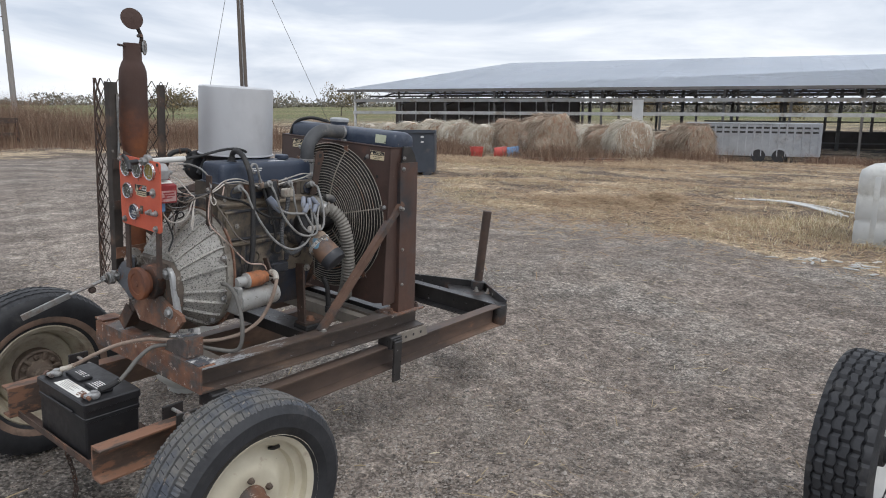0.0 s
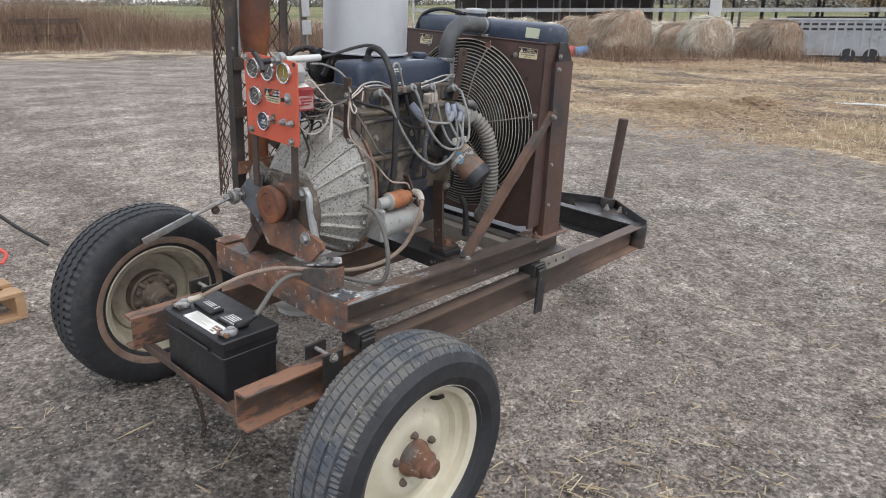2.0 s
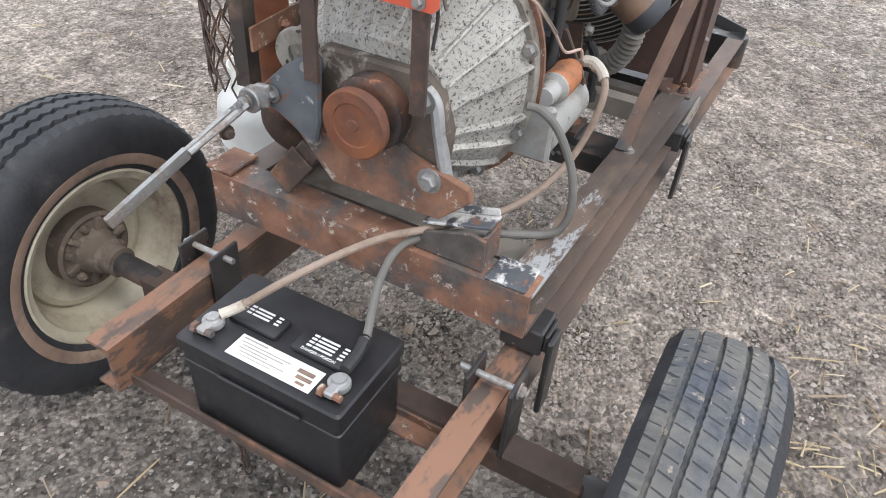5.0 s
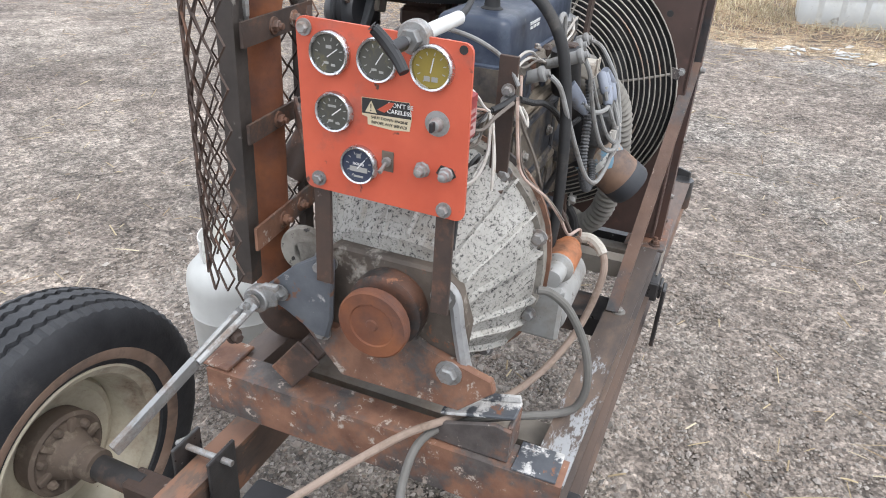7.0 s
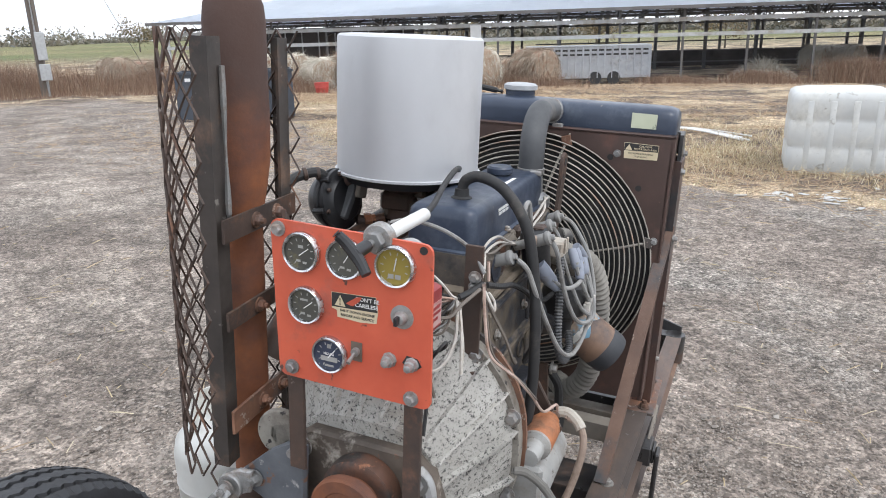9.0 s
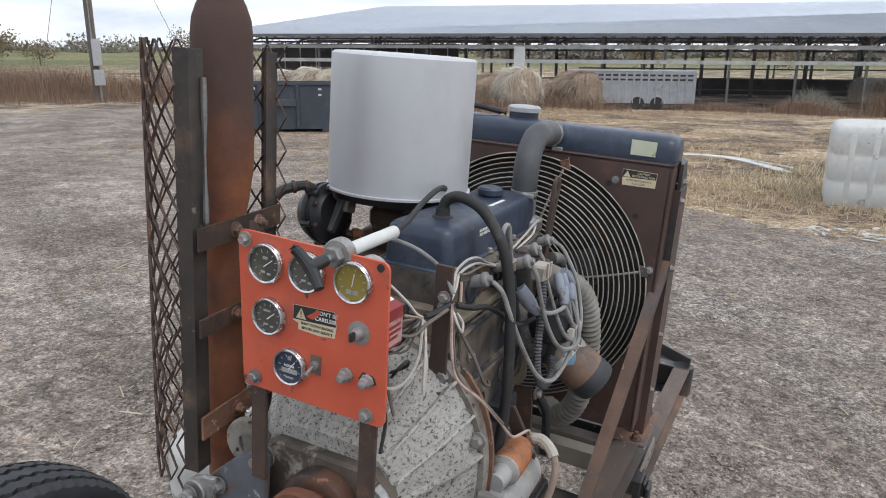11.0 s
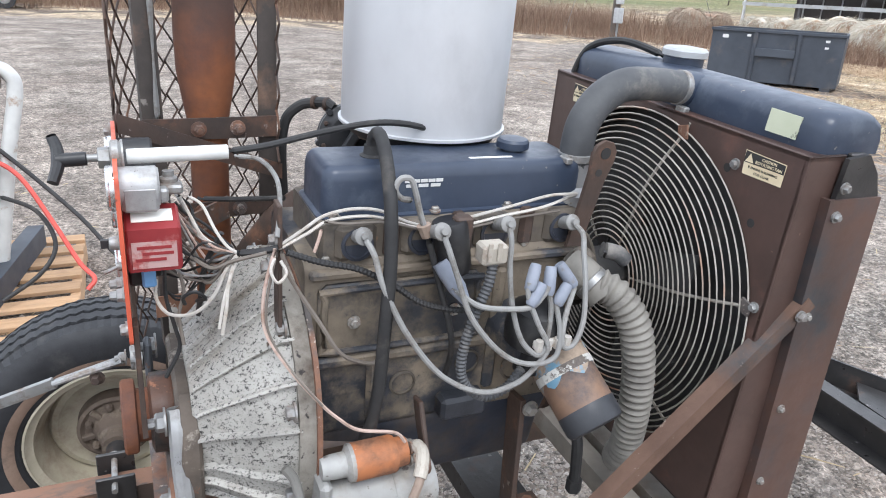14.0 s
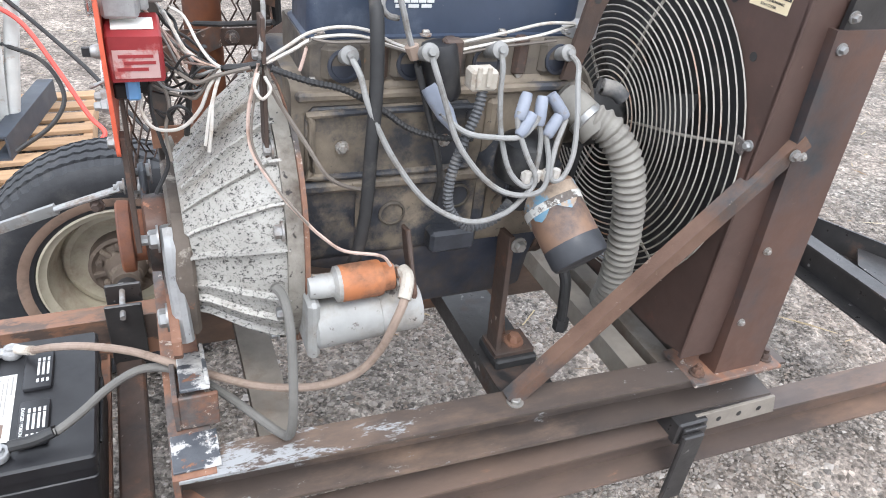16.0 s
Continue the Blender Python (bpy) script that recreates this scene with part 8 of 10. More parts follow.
rows = lathe(bm, WC, (0, 1, 0), prof, seg, cap=False, wobble=lambda k, i: (0.0024 if (i // 2) % 2 else -0.0024) if 5 <= k < 25 else 0.0)
for k in range(5, 25):
    for i, v in enumerate(rows[k]):
        if (i + (k // 4) * 2) % 5 == 0:
            d = v.co - Vector((WC.x, v.co.y, WC.z))
            v.co -= d.normalized() * 0.008
for i in range(seg):
    j = (i + 1) % seg
    bm.faces.new((rows[-1][i], rows[-1][j], rows[0][j], rows[0][i]))
part("tyre", bm, M_rubber, other, "black tyre with fine blocky tread", 20)
bm = bmesh.new()
lathe(bm, WC, (0, 1, 0), [(0.205, 0.075), (0.186, 0.06), (0.17, 0.045), (0.06, 0.05), (0.05, 0.05), (0.05, 0.042), (0.16, 0.035), (0.165, -0.03), (0.186, -0.05), (0.207, -0.078), (0.198, -0.072)], 48, cap=False)
part("rim", bm, M_pipe_white, other, "pale wheel rim")
bm = bmesh.new()
cyl(bm, WC + Vector((0, 0.02, 0)), WC + Vector((0, -0.9, 0.0)), 0.035, 14)
lathe(bm, WC + Vector((0, 0.05, 0)), (0, -1, 0), [(0.10, 0), (0.10, 0.05), (0.06, 0.06), (0.05, 0.12)], 20)
part("axle", bm, M_hose, other, "dark axle stub")
bm = bmesh.new()
box(bm, WC.x - 0.4, WC.x + 1.3, WC.y - 0.98, WC.y - 0.90, WC.z - 0.06, WC.z + 0.04, 0.006)
part("frame_rail", bm, M_rust_dark, other)
bm = bmesh.new()
R3 = WC + Vector((0, -1.05, 0))
lathe(bm, R3, (0, -1, 0), [(0.2, 0), (0.25, 0.0), (0.33, 0.02), (0.332, 0.10), (0.33, 0.17), (0.25, 0.19), (0.2, 0.19)], 40)
part("tyre", bm, M_rubber, other)

# pallet with a pump frame on it
def pallet(x0, x1, y0, y1, z, nm):
    p = thing(nm, "raw wooden pallet lying on the gravel", "pallet", ((x0 + x1) / 2, (y0 + y1) / 2, z), I4)
    n = 8
    for i in range(n):
        yy = y0 + (y1 - y0 - 0.09) * i / (n - 1)
        bm = bmesh.new()
        box(bm, x0, x1, yy, yy + 0.09, z + 0.108, z + 0.126, 0.002)
        part("deck_board", bm, M_wood, p)
    for i in range(3):
        xx = x0 + (x1 - x0 - 0.04) * i / 2
        bm = bmesh.new()
        box(bm, xx, xx + 0.04, y0, y1, z + 0.018, z + 0.108, 0.002)
        part("stringer", bm, M_wood, p)
    for i in range(4):
        yy = y0 + (y1 - y0 - 0.09) * i / 3
        bm = bmesh.new()
        box(bm, x0, x1, yy, yy + 0.09, z, z + 0.018, 0.002)
        part("bottom_board", bm, M_wood, p)


PZ = 0.098
pallet(-1.42, -0.235, 1.66, 2.86, PZ, "pallet")
pump = thing("pump_frame", "black pump frame with a white bent pipe rail", "machine", (-0.8, 2.3, PZ + 0.126), I4)
PT = PZ + 0.126
bm = bmesh.new()
tube(bm, [(-0.545, 2.30, PT), (-0.500, 2.30, 0.45), (-0.43, 2.30, 0.80), (-0.378, 2.30, 1.02), (-0.388, 2.30, 1.095), (-0.45, 2.30, 1.125), (-0.62, 2.30, 1.13), (-0.9, 2.30, 1.13)], 0.029, 14, 8)
part("rail_pipe", bm, M_pipe_white, pump, "chipped white bent pipe", 60)
bm = bmesh.new()
sweep(bm, (-0.60, 2.26, PT), (-0.50, 2.26, 1.02), [(0, 0), (0.05, 0), (0.05, 0.006), (0.006, 0.006), (0.006, 0.05), (0, 0.05)], (1, 0, 0), (0, 1, 0))
part("frame_angle", bm, M_pipe_white, pump, "white angle-iron upright")
bm = bmesh.new()
box(bm, -1.15, -0.60, 2.10, 2.60, PT, 0.80, 0.01)
box(bm, -1.10, -0.66, 2.14, 2.56, 0.80, 1.02, 0.02)
part("body", bm, M_black, pump, "black engine cowl")
bm = bmesh.new()
sweep(bm, (-0.52, 2.0, PT), (-0.40, 2.75, PT + 0.0), c_section(0.07, 0.10, 0.008), (-1, 0.1, 0))
part("base_channel", bm, M_dump, pump, "blue-grey steel base channel")
bm = bmesh.new()
lathe(bm, (-0.62, 2.30, 1.245), (1, 0.15, 0), [(0.075, 0), (0.085, 0.004), (0.085, 0.05), (0.088, 0.052), (0.088, 0.06), (0.085, 0.062), (0.085, 0.13), (0.088, 0.132), (0.088, 0.142), (0.085, 0.144), (0.085, 0.20), (0.08, 0.21), (0.04, 0.212)], 32)
part("air_filter_can", bm, M_black, pump, "black air filter can with silver bands")
for o in (0.056, 0.137):
    bm = bmesh.new()
    dd = Vector((1, 0.15, 0)).normalized()
    lathe(bm, Vector((-0.62, 2.30, 1.245)) + dd * (o - 0.008), dd, [(0.0865, 0), (0.0895, 0.001), (0.0895, 0.014), (0.0865, 0.015)], 32)
    part("band", bm, M_zinc, pump)
bm = bmesh.new()
lathe(bm, (-0.42, 2.285, 1.075), (-1, 0, 0.0), [(0.030, 0), (0.0305, 0.02), (0.030, 0.06)], 14)
part("pipe_joint", bm, M_rust, pump, "rusty pipe joint")
for pts, mt, r in (([(-0.50, 2.25, 0.78), (-0.40, 2.22, 0.70), (-0.30, 2.15, 0.52), (-0.22, 2.08, 0.36), (-0.17, 2.04, 0.30), (-0.20, 2.02, 0.26)], M_tub_red, 0.010),
                   ([(-0.48, 2.28, 0.82), (-0.36, 2.24, 0.70), (-0.20, 2.14, 0.54), (-0.10, 2.05, 0.42), (0.0, 1.95, 0.32)], M_hose, 0.009),
                   ([(-0.50, 2.26, 0.62), (-0.36, 2.2, 0.56), (-0.30, 2.12, 0.44), (-0.36, 2.06, 0.34), (-0.50, 2.0, 0.26)], M_hose, 0.009)):
    bm = bmesh.new()
    tube(bm, pts, r, 8, 6)
    part("cable", bm, mt, pump, "loose hanging jump cable")

# plastic bulk tank in the grass
IB = (8.72, -1.0)
zb = gz(*IB) - 0.02
ibc = thing("plastic_tank", "cloudy white moulded plastic tank standing in dry grass", "tank", (IB[0] + 0.5, IB[1] - 0.5, zb), I4)
bm = bmesh.new()
loft(bm, [rrect_z(zb + z, IB[0] + 0.5, IB[1] - 0.55, 0.5 - g, 0.55 - g, 0.08, 5) for z, g in ((0.0, 0.02), (0.04, 0.0), (0.30, 0.0), (0.33, 0.012), (0.36, 0.0), (0.62, 0.0), (0.65, 0.012), (0.68, 0.0), (0.88, 0.004), (0.95, 0.02), (0.985, 0.07), (1.0, 0.16))])
part("body", bm, M_ibc, ibc, "", 50)
for k in range(4):
    bm = bmesh.new()
    yy = IB[1] - 0.2 - 0.24 * k
    box(bm, IB[0] - 0.003, IB[0] + 0.02, yy - 0.05, yy + 0.02, zb + 0.06, zb + 0.88, 0.012, seg=2)
    part("rib", bm, M_ibc, ibc)

# thin white rods lying in the grass
rods = thing("plastic_rods", "loose bundle of white plastic pipes in the grass", "pipes", (12.3, 0.4, gz(12.3, 0.4)), I4)
rg = random.Random(3)
for i in range(6):
    a = Vector((12.95 - 0.06 * i, 1.45 - 0.25 * rg.random(), 0))
    b = Vector((11.65 - 0.07 * i + 0.1 * rg.random(), -0.75 + 0.3 * rg.random(), 0))
    a.z, b.z = gz(a.x, a.y) + 0.04 + 0.02 * rg.random(), gz(b.x, b.y) + 0.04 + 0.02 * rg.random()
    m_ = a.lerp(b, 0.5)
    m_.z = gz(m_.x, m_.y) + 0.05
    bm = bmesh.new()
    tube(bm, [a, m_, b], 0.014, 8, 5)
    part("rod", bm, M_white_trim, rods)
# scraps of white board by the edge of the gravel
for i in range(30):
    x, y = 6.9 + rg.gauss(0, 0.34), -1.12 + rg.gauss(0, 0.36)
    w, h = rg.uniform(0.015, 0.075), rg.uniform(0.010, 0.028)
    bm = bmesh.new()
    slab(bm, [(-w, -h), (-w * 0.3, -h * 1.2), (w * 0.9, -h * 0.7), (w, h * 0.8), (w * 0.1, h), (-w * 0.8, h * 0.7)], "z", 0.0, 0.008)
    ob = solid("board_scrap", bm, M_barn_pale, "broken scrap of white board on the gravel", "scrap", Matrix.Translation((x, y, gz(x, y) + 0.006)) @ Matrix.Rotation(rg.uniform(0, 3), 4, "Z") @ Matrix.Rotation(rg.uniform(-0.12, 0.12), 4, "X"), "board scraps")

# steel skip
SA, SB = Vector((11.9, 11.3, 0)), Vector((13.4, 9.2, 0))
sd = (SB - SA).normalized()
sn = Vector((-sd.y, sd.x, 0))
if sn.x < 0:
    sn = -sn
zs = -0.24
SL = (SB - SA).length
skip_m = Matrix((sd, sn, Vector((0, 0, 1)))).transposed().to_4x4()
skip_m.translation = Vector((SA.x, SA.y, zs))
skip = thing("waste_skip", "dark blue-grey steel rubbish skip", "skip", (SL / 2, 0.7, 0), skip_m)
for nm, a in (("side_panel", (0, SL, 0.0, 0.03, 0.08, 1.14)), ("side_panel", (0, SL, 1.37, 1.40, 0.08, 1.14)), ("end_panel", (0.0, 0.03, 0.03, 1.37, 0.08, 1.14)), ("end_panel", (SL - 0.03, SL, 0.03, 1.37, 0.08, 1.14)), ("floor_panel", (0.03, SL - 0.03, 0.03, 1.37, 0.08, 0.12))):
    bm = bmesh.new()
    box(bm, *a, 0.004)
    part(nm, bm, M_dump, skip)
for nm, a in (("top_lip", (-0.03, SL + 0.03, -0.035, 0.0, 1.09, 1.15)), ("side_pocket", (SL * 0.36, SL * 0.66, -0.10, 0.0, 0.62, 0.78)), ("stiffener", (SL * 0.33, SL * 0.36, -0.05, 0.0, 0.10, 1.09)), ("stiffener", (SL * 0.66, SL * 0.69, -0.05, 0.0, 0.10, 1.09)), ("foot", (0.1, 0.3, 0.0, 1.4, 0.0, 0.08)), ("foot", (SL - 0.3, SL - 0.1, 0.0, 1.4, 0.0, 0.08))):
    bm = bmesh.new()
    box(bm, *a, 0.006)
    part(nm, bm, M_dump, skip)
for xx, zz, w in ((0.28, 0.98, 0.06), (0.75, 1.02, 0.04), (SL - 0.32, 1.0, 0.04), (SL - 0.32, 0.87, 0.035)):
    bm = bmesh.new()
    box(bm, xx - w, xx + w, -0.006, -0.001, zz - w * 0.6, zz + w * 0.6, 0)
    part("sticker", bm, M_white_trim, skip)

# tubs by the bales
def tub(x, y, mat, nm, label, tip):
    z = gz(x, y)
    m = Matrix.Translation((x, y, z + (0.24 if tip else 0.0))) @ Matrix.Rotation(radians(-52), 4, "Z") @ (Matrix.Rotation(radians(90), 4, "Y") if tip else I4) @ (Matrix.Translation((0, 0, -0.25)) if tip else I4)
    bm = bmesh.new()
    lathe(bm, (0, 0, 0), (0, 0, 1), [(0.21, 0), (0.215, 0.01), (0.25, 0.30), (0.265, 0.31), (0.255, 0.38), (0.272, 0.39), (0.262, 0.45), (0.285, 0.46), (0.285, 0.49), (0.26, 0.49), (0.20, 0.02)], 28)
    solid(nm, bm, mat, label, "tub", m, "feed tubs")


tub(22.6, 14.2, M_tub_red, "feed_tub", "faded red plastic feed tub standing upright", False)
tub(23.2, 13.45, M_tub_red, "feed_tub", "faded red plastic feed tub lying on its side", True)
tub(23.35, 12.95, M_tub_blue, "feed_tub", "faded blue plastic feed tub lying on its side", True)
bm = bmesh.new()
box(bm, -0.7, 0.7, -0.35, 0.35, 0, 0.03, 0.004)
solid("tin_sheet", bm, M_dump, "bent dark metal sheet leaning by the tubs", "metal sheet", Matrix.Translation((23.0, 12.2, gz(23, 12.2) + 0.14)) @ Matrix.Rotation(radians(40), 4, "Z") @ Matrix.Rotation(radians(24), 4, "X"))
bm = bmesh.new()
box(bm, -2.0, 2.0, -0.06, 0.06, 0, 0.12, 0.006)
solid("timber_beam", bm, M_rust, "long rust-brown beam lying in the mud", "beam", Matrix.Translation((22.5, 10.0, gz(22.5, 10.0) + 0.05)) @ Matrix.Rotation(radians(-62), 4, "Z"))

# ---- hay bales ----
bale_rng = np.random.default_rng(12)


def hair(rng, n, fn, size, width):
    """n thin straws; fn gives the root points and their outward ways."""
    p, o = fn(n)
    d = o + rng.normal(0, 0.45, (n, 3))
    d /= np.linalg.norm(d, axis=1)[:, None]
    L = rng.uniform(*size, n)[:, None]
    s = np.cross(d, rng.normal(0, 1, (n, 3)))
    s /= np.linalg.norm(s, axis=1)[:, None] + 1e-9
    s *= width
    tip = p + d * L - np.array([0, 0, 1.0]) * (L ** 2) * 0.35
    v = np.stack([p - s, p + s, tip], 1).reshape(-1, 3)
    return v, np.arange(3 * n).reshape(n, 3)


def bale(x, y, r, w, yaw, pale):
    z = gz(x, y)
    ob = thing("hay_bale", "weathered round hay bale, " + ("grey-white on top" if pale else "brown and slumping"), "hay bale", (0, 0, 0), Matrix.Translation((x, y, z + r * 0.90)) @ Matrix.Rotation(yaw, 4, "Z"), "round hay bales")
    bm = bmesh.new()
    rows = lathe(bm, (0, -w / 2, 0), (0, 1, 0), [(r * 0.2, -0.02), (r * 0.6, -0.03), (r * 0.93, 0.0), (r, 0.08), (r * 1.01, w * 0.3), (r * 0.99, w * 0.6), (r, w - 0.08), (r * 0.93, w), (r * 0.5, w + 0.03)], 30)
    for v in bm.verts:
        n_ = noise.noise(Vector((v.co.x * 1.8 + x, v.co.y * 1.8 + y, v.co.z * 1.8)))
        v.co *= 1 + 0.24 * n_
        if v.co.z < -r * 0.6:
            v.co.x *= 1.12
            v.co.z = -r * 0.6 + (v.co.z + r * 0.6) * 0.75
    core = part("bale_core", bm, M_haypale if pale else M_haycore, ob, "", 60)
    for s_ in (-1, 1):
        bm = bmesh.new()
        lathe(bm, (0, s_ * (w / 2 + 0.005), 0), (0, s_, 0), [(r * 0.94, 0), (r * 0.90, 0.035), (r * 0.6, 0.05), (r * 0.3, 0.065), (0.0, 0.06)], 26)
        for v in bm.verts:
            v.co.x *= 1 + 0.05 * noise.noise(v.co * 3)
            v.co.z = max(v.co.z, -r * 0.80)
        part("bale_end", bm, M_haycore, ob, "brown coiled hay end", 60)

    def roots(n):
        a = bale_rng.uniform(-0.4, math.pi + 0.4, n)
        h = bale_rng.uniform(-w / 2, w / 2, n)
        o = np.stack([np.cos(a), np.zeros(n), np.sin(a)], 1)
        way = np.stack([np.sign(np.cos(a)) * np.sin(a) * 1.6, np.zeros(n), -np.abs(np.cos(a)) * 1.6], 1)
        return o * r * 1.0 + np.stack([np.zeros(n), h, np.zeros(n)], 1), way + o * 0.35

    def ends(n):
        a = bale_rng.uniform(0, 2 * math.pi, n)
        q = r * np.sqrt(bale_rng.uniform(0, 1, n))
        s = np.where(bale_rng.uniform(0, 1, n) < 0.5, -1.0, 1.0)
        return np.stack([np.cos(a) * q, s * (w / 2 + 0.04), np.sin(a) * q], 1), np.stack([-np.sin(a) * 0.8, s * 0.5, -np.abs(np.cos(a)) * 0.5 - 0.9], 1)

    v1, f1 = hair(bale_rng, 2400, roots, (0.15, 0.55), 0.009)
    o1 = new("loose_straw", raw_mesh("loose_straw", v1.tolist(), f1.tolist(), M_netwrap if pale else M_hay))
    o1.parent = ob
    tagged(o1, kind="stuff")
    v2, f2 = hair(bale_rng, 1900, ends, (0.12, 0.42), 0.008)
    o2 = new("end_straw", raw_mesh("end_straw", v2.tolist(), f2.tolist(), M_netwrap if pale else M_hay))
    o2.parent = ob
    tagged(o2, kind="stuff")


for x, y, r, w, yaw, pale in ((29.3, 26.5, 0.68, 1.3, 0.5, 1), (29.4, 25.0, 0.70, 1.3, 0.6, 1), (29.4, 23.4, 0.72, 1.3, 0.5, 1), (28.7, 21.1, 0.80, 1.4, 0.5, 1), (27.8, 18.9, 0.80, 1.4, 0.4, 1),
                              (26.0, 16.3, 0.66, 1.3, 0.3, 1), (26.7, 15.2, 0.80, 1.4, 0.35, 0), (24.1, 11.8, 0.92, 1.5, 0.62, 0), (30.8, 13.4, 0.78, 1.4, 0.5, 1), (28.7, 11.5, 0.72, 1.2, 0.2, 0), (27.3, 9.75, 0.86, 1.1, 0.3, 1),
                              (30.6, 9.7, 0.65, 1.2, 0.4, 0), (29.1, 7.8, 0.80, 1.4, 0.7, 0), (26.7, 28.6, 0.75, 1.4, 1.2, 0), (29.2, 29.2, 0.72, 1.4, 1.1, 0), (46.9, -5.7, 0.7, 1.4, 0.3, 1), (47.0, -4.2, 0.7, 1.4, 0.3, 1)):
    bale(x, y, r, w, -0.62 + 0.55 * (yaw - 0.45), pale)

# ---- barn ----
BA, BU = Vector((31.2, 29.4, 0)), Vector((0.229, -0.973, 0)).normalized()
BN = Vector((-BU.y, BU.x, 0))
if BN.x < 0:
    BN = -BN
barn_m = Matrix((BU, BN, Vector((0, 0, 1)))).transposed().to_4x4()
barn_m.translation = BA
LEN, DEP, EAVE, RIDGE, GR = 62.0, 22.0, 2.60, 4.75, -1.1
barn = thing("barn", "long open-sided livestock barn with pale metal roof", "barn", (LEN / 2, DEP / 2, GR), barn_m)
bm = bmesh.new()
hip = 6.5
v = [bm.verts.new(p) for p in ((-0.7, -0.7, EAVE), (LEN, -0.7, EAVE), (LEN, DEP / 2, RIDGE), (hip, DEP / 2, RIDGE), (-0.7, DEP + 0.7, EAVE), (LEN, DEP + 0.7, EAVE))]
for f in ((0, 1, 2, 3), (3, 2, 5, 4), (0, 3, 4)):
    bm.faces.new([v[i] for i in f])
bmesh.ops.solidify(bm, geom=bm.faces[:], thickness=0.06)
roof = part("roof", bm, M_roof, barn, "pale blue-grey sheet metal roof", 10)
nrm = Vector((0, -(RIDGE - EAVE), DEP / 2 + 0.7)).normalized()
for i in range(60):
    x = 0.3 + i * 1.03
    top = DEP / 2 if x > hip else -0.7 + (x + 0.7) / (hip + 0.7) * (DEP / 2 + 0.7)
    f = (top + 0.7) / (DEP / 2 + 0.7)
    bm = bmesh.new()
    sweep(bm, (x, -0.7, EAVE + 0.03), (x, top, EAVE + 0.03 + (RIDGE - EAVE) * f), [(-0.010, 0), (0.010, 0), (0.006, 0.004), (-0.006, 0.004)], (1, 0, 0), (0, 0, 1))
    part("roof_seam", bm, M_roof, roof)
bm = bmesh.new()
box(bm, -0.7, LEN, -0.78, -0.70, EAVE - 0.12, EAVE + 0.03, 0)
part("eave_trim", bm, M_barn_steel, barn)
bm = bmesh.new()
box(bm, 0, LEN, -0.06, 0.06, 1.90, 2.08, 0)
part("eave_beam", bm, M_barn_pale, barn, "weathered pale beam")
bm = bmesh.new()
box(bm, 0, LEN, -0.10, -0.02, 1.18, 1.36, 0)
part("curtain_rail", bm, M_barn_pale, barn, "pale horizontal rail")
bm = bmesh.new()
box(bm, 0, LEN, DEP - 0.06, DEP + 0.06, 1.9, 2.05, 0)
part("eave_beam", bm, M_barn_steel, barn)
n_bays = 21
for i in range(n_bays):
    x = 0.1 + i * 3.05
    for y, w, top in ((0.0, 0.055, 2.5), (DEP, 0.09, 2.5), (DEP * 0.5, 0.10, (RIDGE - 0.3) if x > hip else 2.4)):
        bm = bmesh.new()
        box(bm, x - w, x + w, y - w, y + w, GR, top, 0)
        part("post", bm, M_white_trim if (i == 0 and y == 0.0) else M_barn_steel, barn)
    # roof truss: chords and webs
    bm = bmesh.new()
    for s in ((0, 1) if x > hip else ()):
        y0_, y1_ = (0.0, DEP / 2) if s == 0 else (DEP, DEP / 2)
        n = 8
        for k in range(n):
            a, b = k / n, (k + 1) / n
            lo = [Vector((x, y0_ + (y1_ - y0_) * q, 2.05 + (RIDGE - 0.95 - 2.05) * q * 0.9)) for q in (a, b)]
            hi = [Vector((x, y0_ + (y1_ - y0_) * q, EAVE - 0.04 + (RIDGE - EAVE) * q)) for q in (a, b)]
            for p, q in ((lo[0], lo[1]), (hi[0], hi[1]), (lo[0], hi[1]), (hi[1], lo[1])):
                tube(bm, [p, q], 0.045, 4, 1, smooth=False)
    if x > hip:
        part("truss", bm, M_barn_steel, barn)
    else:
        bm.free()
    # lattice between eave and beam along the near side
    bm = bmesh.new()
    for k in range(3):
        xa = x + k * 1.0
        tube(bm, [(xa, 0, 2.05), (xa + 0.5, 0, EAVE - 0.06), (xa + 1.0, 0, 2.05)], 0.028, 4, 1, smooth=False)
    tube(bm, [(x, 0, 1.9), (x + 0.5, 0, 2.5)], 0.045, 4, 1, smooth=False)
    part("lattice", bm, M_barn_steel, barn)
    bm = bmesh.new()
    tube(bm, [(x, 0.2, 1.75), (x + 1.5, 2.5, 2.5)], 0.06, 4, 1, smooth=False)
    part("knee_brace", bm, M_barn_steel, barn)
for i in range(5):
    bm = bmesh.new()
    yy = 2.0 + 3.6 * i
    box(bm, 0, LEN, yy - 0.05, yy + 0.05, 2.2 + 0.26 * min(i, 4 - i), 2.32 + 0.26 * min(i, 4 - i), 0)
    part("purlin", bm, M_barn_steel, barn)
bm = bmesh.new()
box(bm, 17.0, 17.55, -0.16, -0.10, GR, 2.0, 0)
part("white_panel", bm, M_white_trim, barn, "white sheeted post")
